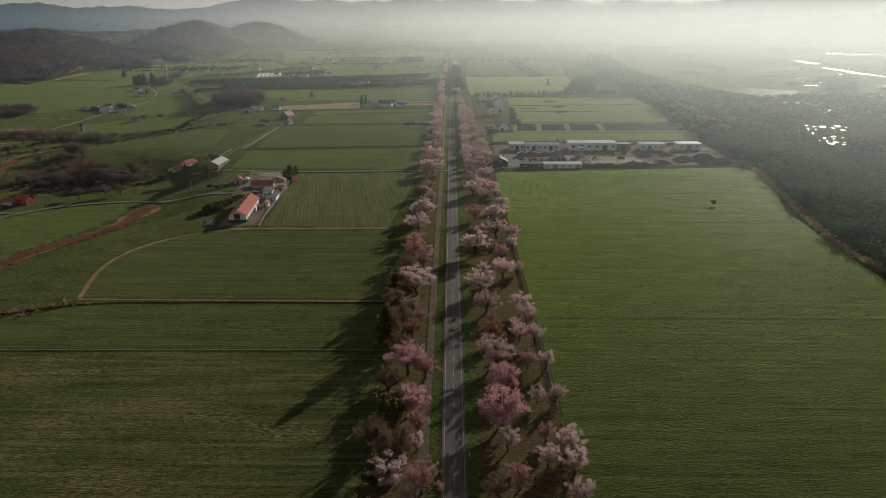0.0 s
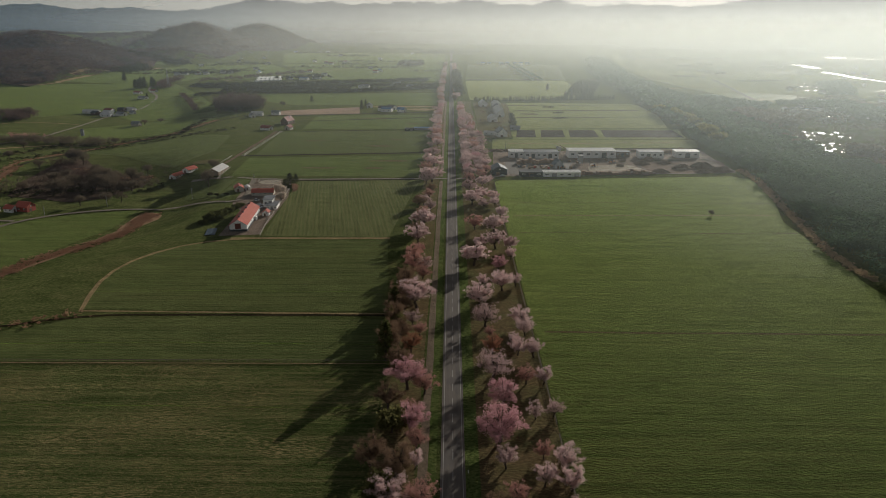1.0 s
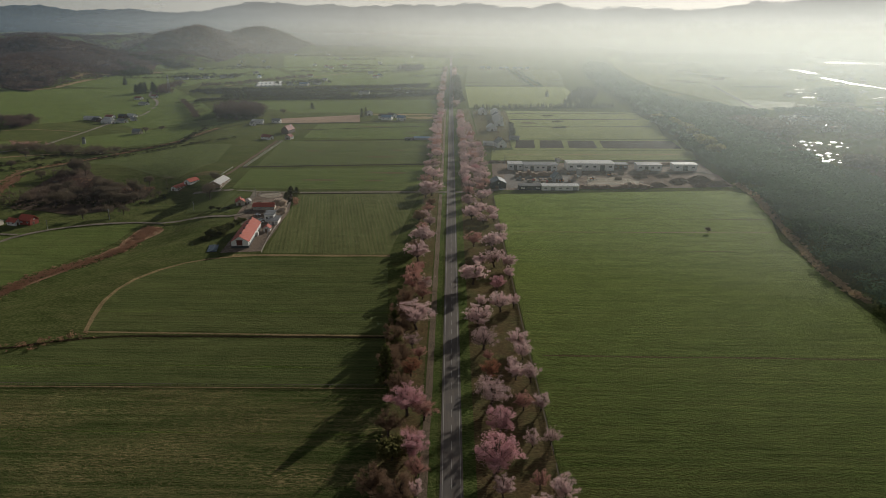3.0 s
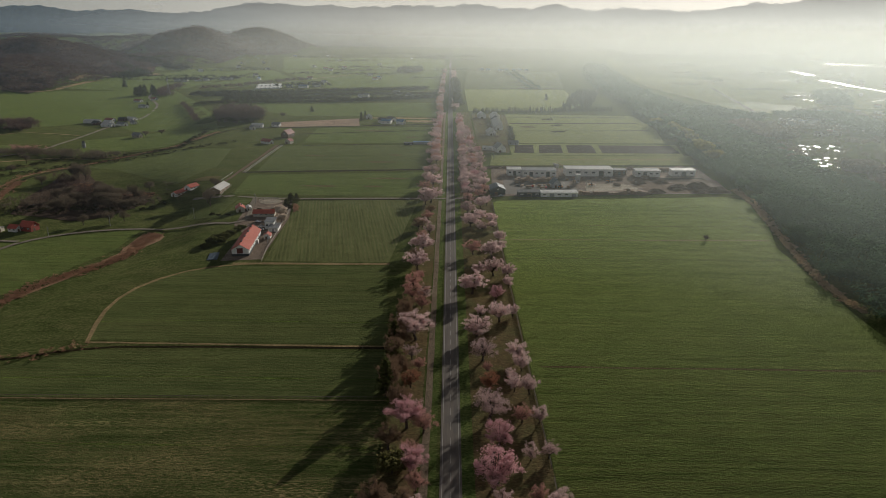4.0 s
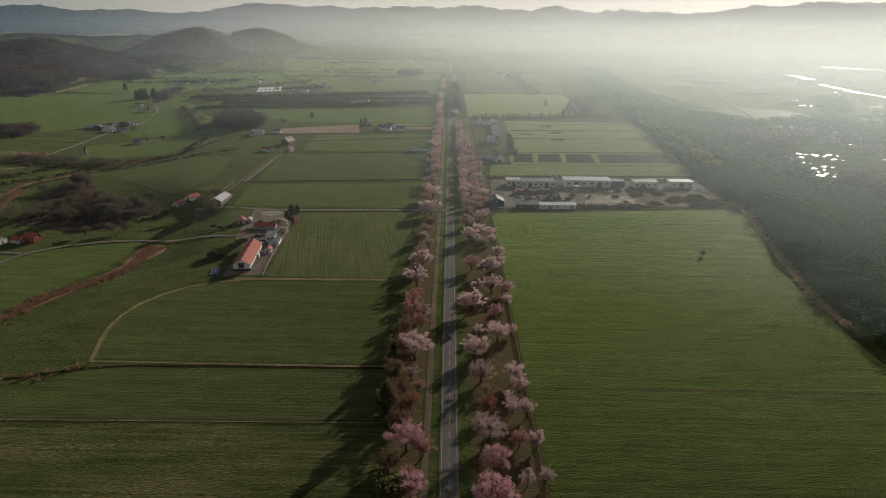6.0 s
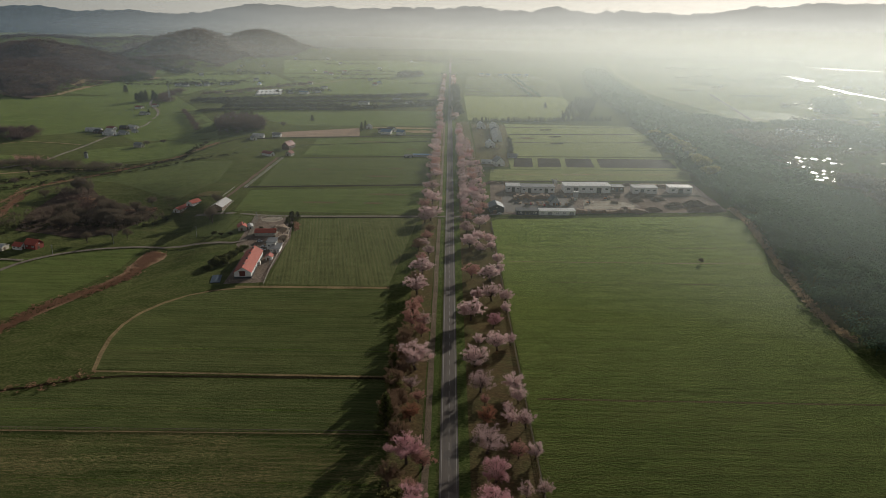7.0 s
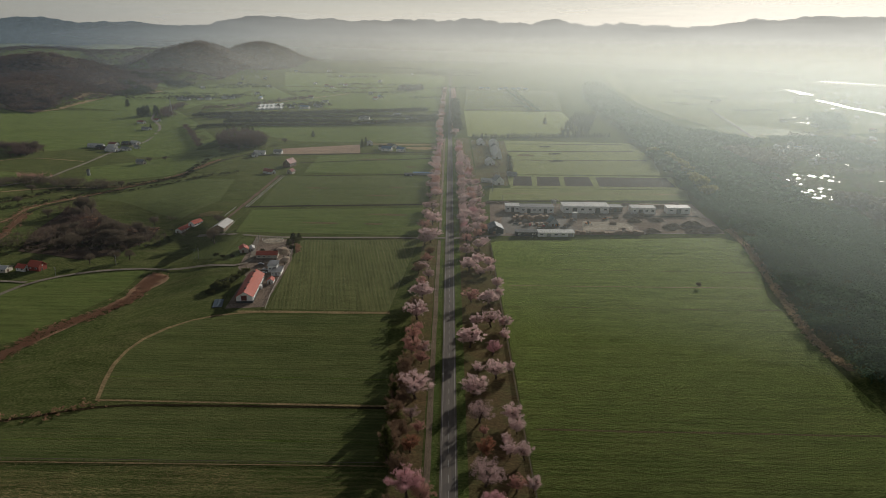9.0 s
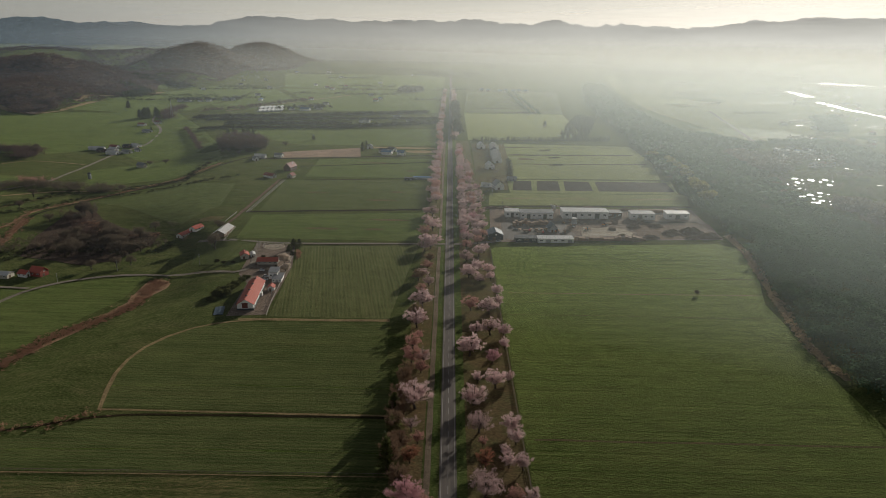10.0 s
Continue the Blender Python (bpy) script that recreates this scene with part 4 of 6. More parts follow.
# the river plain: pools at x, y, half width and half length
PLAIN_PONDS = ((508, 1015, 9, 9), (490, 928, 8, 12), (526, 956, 9, 7), (506, 942, 9, 9), (492, 896, 13, 9), (505, 908, 8, 6), (484, 823, 6, 9), (482, 797, 7, 9), (658, 1063, 9, 7), (649, 1018, 9, 8), (655, 1346, 9, 10), (682, 1363, 12, 10),
               (716, 1353, 10, 8), (681, 1262, 9, 7), (708, 1246, 9, 6), (629, 1180, 7, 7), (688, 1308, 8, 6), (675, 1157, 6, 6), (973, 1894, 13, 16), (896, 1782, 16, 12), (900, 2498, 22, 16), (737, 2131, 10, 10), (1093, 1785, 22, 12), (1060, 1760, 14, 9),
               (540, 1060, 7, 10), (560, 1050, 9, 14), (585, 1055, 7, 12), (530, 1030, 6, 8), (572, 1015, 8, 9), (512, 985, 6, 6), (900, 2120, 16, 9), (960, 2230, 18, 10), (1010, 2290, 14, 8), (830, 2330, 18, 8), (1040, 2520, 24, 12),
               # pools of this row are added to stand for glints, some from roofs
               (982, 2009, 15, 8), (939, 1903, 16, 7), (901, 1783, 15, 9), (976, 1882, 11, 11), (1197, 2189, 14, 9), (1105, 2491, 16, 10), (1173, 2699, 18, 12), (664, 1347, 5, 8), (680, 1357, 13, 8), (709, 1345, 9, 6), (644, 1216, 6, 6), (672, 1249, 9, 5), (694, 1251, 7, 4), (725, 1248, 8, 5), (1086, 1750, 10, 7), (1053, 1804, 8, 6), (1274, 2693, 12, 14))
field("field", "wide pale green fields of the river plain", [(640, 1500), (800, 1470), (1100, 1480), (1300, 1500), (2200, 2500), (2600, 3600), (760, 3600), (640, 2700), (600, 2100)], PALE_FIELD, 0.2)
rng = random.Random(11)
for k in range(46):
    y = 1480 + 1950 * (k / 46.0) ** 1.15 + rng.uniform(-60, 60)
    x = float(scarp(y)) + 260 + rng.random() * (0.72 * y - float(scarp(y)) - 120 if 0.72 * y > float(scarp(y)) + 200 else 120)
    w, l, a = rng.uniform(60, 190), rng.uniform(60, 160), radians(rng.uniform(8, 24))
    c, s = math.cos(a), math.sin(a)
    field("paddy", "pale flat paddy on the river plain", [(x + c * p - s * q, y + s * p + c * q) for p, q in ((0, 0), (w, 0), (w, l), (0, l))], rng.choice((PALE_FIELD, MEADOW, GRASS)), 0.3 + 0.01 * k, "paddy")
strip("river", "shining river on the far plain", [(1225, 1880), (1262, 2022), (1272, 2116), (1269, 2236), (1299, 2396), (1311, 2506)], 24.0, WATER, 0.9, "river", 0.5)
strip("river", "shining reach of the river beyond the bend", [(1392, 2740), (1404, 2772), (1454, 3019), (1462, 3060)], 40.0, WATER, 0.9, "river", 0.4)
strip("river", "bright flooded reach far off", [(1159, 3607), (1190, 3572), (1240, 3528)], 60.0, WATER, 0.9, "river", 0.3)
strip("river", "thin bright reach of the river far off", [(1951, 3718), (2063, 3560), (2160, 3440)], 34.0, WATER, 0.9, "river", 0.4)
strip("track", "pale farm road on the river plain", [(755, 2083), (700, 1760), (647, 1452)], 4.0, PALE_FIELD, 0.9, "track", 0.3)
strip("ditch", "dark hedge bank across the river plain", [(787, 2129), (707, 1745), (644, 1453)], 9.0, DITCH, 0.95, "ditch", 0.4)
strip("bank", "pale dry seam between the fields of the plain", [(560, 2097), (742, 2288), (927, 2264)], 7.0, TAN, 0.93, "bank", 0.5)
strip("bank", "pale dry seam between the fields of the plain", [(522, 1786), (642, 1855), (783, 1902)], 7.0, TAN, 0.93, "bank", 0.5)
strip("bank", "pale dry seam between the fields of the plain", [(647, 1561), (718, 1529), (777, 1437)], 7.0, TAN, 0.93, "bank", 0.5)
strip("bank", "pale dry seam between the fields of the plain", [(809, 2330), (1021, 2501), (1163, 2476)], 7.0, TAN, 0.93, "bank", 0.5)
strip("bank", "pale dry bank at the wood's foot on the plain", [(629, 1594), (640, 1760), (630, 1960), (622, 2062), (656, 2702)], 8.0, PALE_FIELD, 0.9, "bank", 0.5)
for x, y, w, l in PLAIN_PONDS:
    for dx, dy, f in ((0, 0, 0.62), (1.0, -0.9, 0.26)):
        rim = [(f * w * math.cos(k * 0.35) * rng.uniform(0.4, 1.0), f * l * math.sin(k * 0.35) * rng.uniform(0.4, 1.0)) for k in range(18)]
        field("pond", "small bright pool behind the wood", [(x + dx * w + p, y + dy * l + q) for p, q in rim], WATER, 0.8, "pond")
strip("bank", "pale dry grass along the wood's edge", [(float(scarp(y)) - 1.5, y) for y in range(330, 620, 20)], 4.0, TAN, 0.12, "bank", 0.6)
for k in range(7):
    strip("ditch", "dark hedge line across the far fields", [(34, 1665 + 88 * k), (262 + 11 * k, 1672 + 88 * k)], 9.0, DITCH, 0.22, "ditch", 0.3)
field("thicket_floor", "dark leaf-strewn ground under the brook thicket", [(-367.3, 548.5), (-387.4, 603.8), (-402.6, 684.4), (-396, 712.3), (-378, 701.2), (-356.9, 673.1), (-333.8, 652.2), (-310.9, 634.1), (-276.6, 622.9), (-270.5, 589.2), (-283.9, 542), (-305.2, 528.9), (-332.5, 539)], WOOD_FLOOR, 0.3, "ground cover")

# far mountains ----------------------------------------------------------------------------


def mountain_wall(name, label, depth, base_pts, jag, seed, material):
    """A range with a foot in front, a crest and a back, all cut by gullies."""
    r = np.random.default_rng(seed)
    xs = np.linspace(-5200, 5200, 900)
    crest = np.interp(xs, [p[0] for p in base_pts], [p[1] for p in base_pts])
    wob = np.zeros_like(xs)
    for f, amp in ((0.006, 0.8), (0.013, 0.8), (0.029, 0.7), (0.06, 0.6), (0.11, 0.45), (0.19, 0.3)):
        wob += amp * np.sin(xs * f + r.random() * 6.28) * (0.6 + 0.4 * np.sin(xs * f * 0.37 + r.random() * 6.28))
    crest = crest + jag * wob + 1.6 * jag * (np.abs(np.sin(xs * 0.011 + seed)) ** 0.6 + 0.6 * np.abs(np.sin(xs * 0.027 + 2 * seed)) ** 0.7 - 1.0)
    steps = 9
    verts, faces = [], []
    for j in range(steps):
        t = j / (steps - 1)
        gully = np.sin(xs * 0.031 + 3 * t + seed) * 26 * t * (1 - t) + np.sin(xs * 0.083 - 2 * t) * 12 * t * (1 - t)
        z = crest * t ** 1.25 + gully * 0.5 - 70 * (1 - t) ** 2
        y = depth + 220 * t + 24 * np.sin(xs * 0.013 + 4 * t) * (1 - t)
        verts += list(zip(xs, y, z))
    n = len(xs)
    for j in range(steps - 1):
        faces += [(j * n + i, j * n + i + 1, (j + 1) * n + i + 1, (j + 1) * n + i) for i in range(n - 1)]
    me = bpy.data.meshes.new(name)
    me.from_pydata(verts, [], faces)
    me.materials.append(material)
    return tagged(new(name, me), label, "mountains", kind="structure")


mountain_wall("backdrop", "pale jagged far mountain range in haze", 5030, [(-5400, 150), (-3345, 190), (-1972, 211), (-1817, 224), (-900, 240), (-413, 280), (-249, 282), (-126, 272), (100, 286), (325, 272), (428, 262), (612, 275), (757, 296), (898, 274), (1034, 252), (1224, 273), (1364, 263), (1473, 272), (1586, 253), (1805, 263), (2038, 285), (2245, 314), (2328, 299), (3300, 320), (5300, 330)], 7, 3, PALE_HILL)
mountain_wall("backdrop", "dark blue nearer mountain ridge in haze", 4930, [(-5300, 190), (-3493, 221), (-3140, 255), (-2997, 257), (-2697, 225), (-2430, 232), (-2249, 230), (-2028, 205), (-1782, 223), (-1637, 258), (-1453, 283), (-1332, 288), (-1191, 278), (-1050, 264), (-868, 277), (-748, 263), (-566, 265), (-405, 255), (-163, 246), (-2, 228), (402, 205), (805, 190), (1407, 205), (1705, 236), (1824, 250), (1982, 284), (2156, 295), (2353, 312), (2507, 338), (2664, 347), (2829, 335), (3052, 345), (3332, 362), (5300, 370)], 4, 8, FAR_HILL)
mountain_wall("backdrop", "low wooded ridge at the foot of the mountains", 4500, [(-4999, -42), (-3052, 14), (-2274, 20), (-1884, 3), (-1417, -26), (-872, -48), (-327, -46), (1230, -35), (4735, -4)], 3, 21, WOOD_FLOOR)

# mist over the plain ------------------------------------------------------------------


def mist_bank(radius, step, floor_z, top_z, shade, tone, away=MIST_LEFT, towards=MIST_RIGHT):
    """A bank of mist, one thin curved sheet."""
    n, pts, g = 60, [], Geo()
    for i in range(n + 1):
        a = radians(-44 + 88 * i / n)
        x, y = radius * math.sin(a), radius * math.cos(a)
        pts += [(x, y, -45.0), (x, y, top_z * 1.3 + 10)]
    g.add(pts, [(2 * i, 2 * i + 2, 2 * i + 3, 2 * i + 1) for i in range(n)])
    tagged(new("mist_bank", g.mesh("mist_bank", bank_mat("mist", step, floor_z, top_z, shade, tone, away, towards))), "thin morning mist lit by the low sun, toned brighter towards it", "mist", kind="structure")


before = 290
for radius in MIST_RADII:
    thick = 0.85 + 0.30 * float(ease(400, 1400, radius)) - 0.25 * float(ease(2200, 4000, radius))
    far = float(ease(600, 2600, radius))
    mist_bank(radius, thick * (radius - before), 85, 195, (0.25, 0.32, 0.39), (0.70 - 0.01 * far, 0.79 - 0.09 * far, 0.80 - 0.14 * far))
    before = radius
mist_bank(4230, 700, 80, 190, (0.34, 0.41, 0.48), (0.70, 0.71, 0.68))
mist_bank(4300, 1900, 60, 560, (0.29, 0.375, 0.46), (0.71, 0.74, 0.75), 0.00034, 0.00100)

# the cherry avenue -----------------------------------------------------------------------
# x, y, crown width, height, kind (pale, thin, rose, dusky, russet, bare)
RIGHT_NEAR = [
    (33.8, 151.6, 5.8, 6.8, "p"), (12.9, 153.0, 7.0, 7.5, "b"), (18.7, 156.8, 6.5, 7.3, "r"), (34.1, 163.7, 6.8, 7.4, "p"),
    (27.0, 165.7, 6.2, 7.1, "p"), (33.9, 173.4, 7.1, 7.6, "p"), (16.7, 173.4, 6.1, 7.0, "p"), (28.2, 178.3, 5.0, 6.3, "r"),
    (16.0, 187.2, 13.7, 11.7, "k"), (28.2, 199.7, 5.1, 6.4, "s"), (34.3, 201.3, 5.5, 6.6, "s"), (18.1, 208.6, 9.8, 9.3, "k"),
    (33.7, 222.6, 6.0, 6.9, "p"), (27.5, 222.8, 6.8, 7.4, "r"), (15.6, 225.9, 12.9, 11.2, "s"), (32.5, 243.7, 6.9, 7.5, "p"),
    (26.6, 245.5, 6.5, 7.3, "p"), (16.8, 245.8, 7.9, 8.1, "o"), (25.8, 252.9, 4.5, 6.0, "p")
]
RIGHT_MID = [
    (16.2, 260.6, 3.9, 5.6, "r"), (31.1, 263.0, 6.9, 7.5, "p"), (14.9, 271.8, 11.1, 10.1, "s"), (30.2, 273.1, 8.7, 8.6, "p"),
    (13.1, 296.0, 11.4, 10.3, "p"), (25.1, 313.9, 10.3, 9.6, "p"), (15.9, 319.4, 5.2, 6.5, "p"), (32.2, 319.7, 5.8, 6.8, "p"),
    (24.7, 340.6, 8.0, 8.2, "k"), (12.5, 350.2, 13.9, 11.8, "p"), (32.9, 359.9, 5.8, 6.8, "p"), (33.4, 376.4, 8.1, 8.2, "p"),
    (16.7, 378.9, 7.4, 7.8, "p"), (25.8, 379.3, 12.2, 10.7, "s"), (26.8, 411.8, 11.6, 10.4, "p"), (15.0, 417.8, 10.3, 9.6, "r"),
    (34.1, 427.7, 6.0, 6.9, "p"), (33.3, 445.1, 7.8, 8.0, "p")
]
RIGHT_FAR = [
    (23.2, 471.4, 7.5, 7.8, "s"), (30.9, 476.0, 5.9, 6.8, "p"), (15.0, 481.2, 11.8, 10.5, "p"), (29.9, 490.7, 7.8, 8.0, "p"),
    (22.3, 494.9, 9.5, 9.1, "p"), (13.6, 518.2, 10.9, 9.9, "s"), (24.6, 534.4, 9.3, 9.0, "p"), (29.8, 544.8, 7.6, 7.9, "p"),
    (14.3, 552.2, 8.6, 8.5, "r")
]
LEFT_EXTRA = [
    (-23.0, 174.0, 8.0, 10.5, "b"), (-23.5, 243.0, 9.0, 13.5, "b"), (-23.5, 268.0, 8.5, 12.0, "b"), (-24.0, 281.0, 9.0, 12.5, "b"), (-24.0, 293.0, 8.5, 11.0, "b"), (-22.0, 312.0, 8.0, 11.0, "b"), (-21.0, 128.0, 9.0, 11.0, "r"), (-20.0, 112.0, 9.0, 11.0, "b"), (-22.0, 472.0, 8.0, 9.0, "b")
]
LEFT_BETWEEN = [
    (-19.5, 232.0, 8.5, 9.5, "b"), (-20.5, 205.0, 8.0, 8.5, "b"), (-21.0, 255.0, 9.0, 10.0, "b"), (-12.5, 262.0, 5.5, 6.5, "r"),
    (-20.5, 305.0, 8.5, 9.0, "b"), (-21.5, 322.0, 8.0, 9.0, "b"), (-20.0, 358.0, 8.5, 9.0, "r"), (-21.0, 404.0, 8.0, 8.5, "b"),
    (-14.5, 462.0, 8.0, 8.0, "s"), (-20.0, 480.0, 8.5, 8.5, "s"), (-16.0, 498.0, 7.5, 7.5, "r"), (-19.0, 572.0, 9.5, 9.0, "b"),
    (-18.0, 138.0, 9.5, 9.0, "p"), (-11.0, 136.0, 9.0, 8.5, "r"), (-16.0, 122.0, 9.0, 9.0, "b"), (-13.0, 200.0, 6.0, 7.0, "r")
]
LEFT_NEAR = [
    (-10.6, 150.0, 4.6, 6.1, "p"), (-7.5, 154.4, 9.4, 9.0, "r"), (-15.8, 157.1, 9.5, 9.1, "p"), (-15.3, 169.2, 10.8, 9.9, "b"),
    (-9.9, 172.7, 4.8, 6.2, "p"), (-10.0, 183.0, 6.1, 7.0, "r"), (-12.2, 192.6, 9.9, 9.3, "k"), (-8.8, 215.3, 7.8, 8.0, "r"),
    (-14.9, 218.3, 12.6, 11.0, "k")
]
LEFT_MID = [
    (-15.3, 247.3, 7.5, 7.9, "o"), (-21.4, 265.7, 7.0, 7.5, "b"), (-16.0, 271.8, 7.1, 7.6, "s"), (-21.0, 283.9, 10.5, 9.7, "b"),
    (-15.3, 292.1, 15.1, 12.5, "p"), (-14.2, 328.7, 7.2, 7.6, "r"), (-19.9, 338.6, 12.2, 10.8, "r"), (-13.2, 340.3, 8.0, 8.2, "s"),
    (-17.1, 370.4, 5.3, 6.5, "r"), (-19.3, 388.1, 13.1, 11.3, "p"), (-17.2, 420.4, 13.3, 11.5, "p"), (-18.6, 446.6, 7.0, 7.6, "r")
]
LEFT_FAR = [
    (-15.7, 517.3, 6.3, 7.1, "b"), (-20.5, 546.3, 11.4, 10.3, "s"), (-16.0, 553.6, 16.3, 12.5, "p"), (-16.1, 609.2, 14.7, 12.3, "p"),
    (-17.1, 662.0, 12.5, 10.9, "s"), (-15.0, 721.7, 9.8, 9.3, "p")
]
KIND_WORDS = {"p": "pale pink blossom", "s": "thin pale blossom", "k": "deep rose pink blossom", "r": "dusky rose buds", "o": "russet orange young leaves", "b": "bare grey twigs"}
CHERRY = {}


def cherry(kind, variant, detail):
    key = (kind, variant, detail)
    if key not in CHERRY:
        CHERRY[key] = cherry_meshes(kind, 31 + 7 * variant + ord(kind), detail)
    return CHERRY[key]


def plant_cherry(x, y, width, height, kind, variant, detail):
    trunk, crown = cherry(kind, variant, detail)
    m = pose(x, y, land_at(x, y), 0, 0, (x * 47 + y * 31) % 360) @ Matrix.Diagonal((width / 6.5, width / 6.5, height / 6.7, 1))
    top = new("cherry_tree")
    top.matrix_basis = m
    tagged(top, "cherry tree with " + KIND_WORDS[kind] + " along the road", "tree", "cherry trees of the avenue")
    part("trunk", trunk, BARK, top)
    part("crown", crown, BLOSSOM[kind], top)


count = 0
for group in (RIGHT_NEAR, RIGHT_MID, RIGHT_FAR, LEFT_EXTRA, LEFT_BETWEEN, LEFT_NEAR, LEFT_MID, LEFT_FAR):
    for x, y, w, hgt, kind in group:
        plant_cherry(x, y, w, hgt, kind, count % 3, 2 if y < 345 else 1)
        count += 1
rng = random.Random(5)
for x0, first, last, gap in ((14.0, 575, 1120, 14.5), (23.5, 570, 960, 18.0), (31.0, 588, 800, 23.0), (-16.0, 735, 1180, 16.0), (-21.5, 590, 1050, 42.0)):
    y = first
    while y < last:
        kind = rng.choice("pppsssrrk")
        w = rng.uniform(7.0, 10.8)
        plant_cherry(x0 + rng.uniform(-1.6, 1.6) - 0.002 * (y - 500), y, w, 0.62 * w + 3.0, kind, rng.randrange(3), 1 if y < 800 else 0)
        y += gap * rng.uniform(0.75, 1.3)
for x0, first, last in ((-19.0, 1190, 2300), (9.0, 1190, 2300)):
    y = first
    while y < last:
        w = rng.uniform(8.5, 12.5)
        plant_cherry(x0 + rng.uniform(-2, 2) - 0.002 * (y - 500), y, w, 0.62 * w + 3.0, rng.choice("pssrrb"), rng.randrange(3), 1 if y < 800 else 0)
        y += rng.uniform(13, 26)


# single conifers ----------------------------------------------------------------------------
def conifer_parts(seed):
    """Trunk and a drooping, layered crown for a conifer 10 m tall."""
    r = np.random.default_rng(seed)
    wood = Geo().tube([(0, 0, -0.2), (0.05, 0, 5), (0, 0.05, 9.6)], [0.26, 0.15, 0.03], 7)
    centres = []
    for k in range(110):
        t = (k / 110.0) ** 0.85
        z = 0.9 + 8.9 * t
        reach = 2.1 * (1 - t) ** 0.6 + 0.15
        a = k * 2.399 + r.random() * 0.6
        end = np.array([math.cos(a) * reach, math.sin(a) * reach, z - 0.35 * reach])
        wood.tube([(0, 0, z), tuple(end)], [0.035, 0.01], 3)
        for j in range(9):
            s = 0.25 + 0.75 * r.random()
            centres.append(np.array([0, 0, z]) * (1 - s) + end * s + r.normal(size=3) * 0.14)
    v, f = cards(np.array(centres), 0.36, r, flat=0.3, slim=0.45)
    return wood.mesh("trunk", BARK), array_mesh("crown", v, f, NEEDLES)


CONIFERS = [conifer_parts(k) for k in range(3)]


def plant_conifer(x, y, height, width=4.2, variant=0, label="dark green conifer with layered drooping boughs"):
    top = new("conifer_tree")
    top.matrix_basis = pose(x, y, land_at(x, y), 0, 0, (x * 53 + y * 17) % 360) @ Matrix.Diagonal((width / 4.2, width / 4.2, height / 10.0, 1))
    tagged(top, label, "tree", "conifers")
    part("trunk", CONIFERS[variant % 3][0], BARK, top)
    part("crown", CONIFERS[variant % 3][1], NEEDLES, top)


ROADSIDE_CONIFERS = ((-24.5, 240, 17, 9), (-24.5, 282, 14, 8.5), (-131, 546, 9, 8), (-127.5, 552, 7, 6), (-133, 538, 6, 6), (-138, 1060, 14, 7), (-136, 1092, 12, 6), (-352, 1080, 18, 9), (-340, 1072, 17, 9), (-322, 1075, 18, 9))
VALLEY_CONIFERS = ((-366, 1150, 25, 11), (-352, 1158, 23, 10), (-342, 1150, 26, 11), (-372, 1138, 22, 10), (-331, 1140, 21, 9), (-661, 1470, 20, 14), (-653, 1480, 24, 14), (-672, 1478, 19, 13), (-645, 1500, 22, 14), (-666, 1490, 22, 14), (-638, 1494, 18, 12), (-570, 1296, 10, 6), (190, 1400, 13, 9), (-770, 1640, 18, 14), (-235, 1165, 10, 8))
for k, (x, y, hgt, w) in enumerate(ROADSIDE_CONIFERS + VALLEY_CONIFERS):
    plant_conifer(x, y, hgt, w, k)

# small round trees -----------------------------------------------------------------------------
def round_tree(name, label, x, y, width, height, material, seed, twiggy=False, leaf=0.046, n=1400, sink=0.0):
    r = np.random.default_rng(seed)
    wood = Geo().tube([(0, 0, -0.2), (0.05, 0.03, 0.3), (0, 0, 0.55)], [0.045, 0.035, 0.02], 6)
    tips = []
    for k in range(9):
        a = k * 2.4
        e = np.array([math.cos(a) * 0.30, math.sin(a) * 0.30, 0.5 + 0.38 * r.random()])
        wood.tube([(0, 0, 0.28 + 0.03 * k), tuple(e)], [0.018, 0.006], 4)
        tips.append(e)
    tips.append(np.array([0, 0, 0.82]))
    p = np.array(tips)[r.integers(0, len(tips), n)] + r.normal(size=(n, 3)) * np.array([0.105, 0.105, 0.085])
    v, f = cards(p, 0.062 if twiggy else leaf, r, slim=0.14 if twiggy else 0.8)
    top = new(name)
    top.matrix_basis = pose(x, y, land_at(x, y) - sink * height, 0, 0, seed * 40) @ Matrix.Diagonal((width, width, height, 1))
    tagged(top, label, "tree")
    part("trunk", wood.mesh("trunk", BARK), BARK, top)
    part("crown", array_mesh("crown", v, f, material), material, top)
    return top


round_tree("blossom_tree", "round creamy white blossom tree by the farmhouse", -129.5, 505, 9, 8, WHITE_BLOOM, 1, leaf=0.055, n=2200)
round_tree("blossom_tree", "round cream and pink blossom tree by the farmhouse", -124.0, 486, 7.5, 7, WHITE_BLOOM, 2, leaf=0.055, n=2200)
round_tree("field_tree", "small lone dark tree in the open pasture", 177, 455, 3.4, 3.8, WOOD_TWIGS, 3)
for k, (x, y, w, hgt) in enumerate(((-18.3, 191, 9.5, 10), (-19.0, 158, 9, 9.5), (-21.5, 140, 9, 10), (-22.5, 266, 8, 11))):
    round_tree("evergreen_tree", "broad olive evergreen among the cherries", x, y, w, hgt, OLIVE_LEAF, 10 + k, leaf=0.045, n=3200, sink=0.2)
for k, (x, y, w, hgt) in enumerate(((-158, 434, 9, 8), (-153, 436, 7, 6), (-153.5, 446, 7, 6), (-152, 455, 7, 5.5), (-160, 425, 6, 4.5), (-157, 441, 8, 7), (-150.5, 463, 6, 5), (-149, 470, 6, 4.5))):
    round_tree("shrub", "dark evergreen shrub beside the barn", x, y, w, hgt, NEEDLES, 20 + k, leaf=0.06, n=1500, sink=0.32)
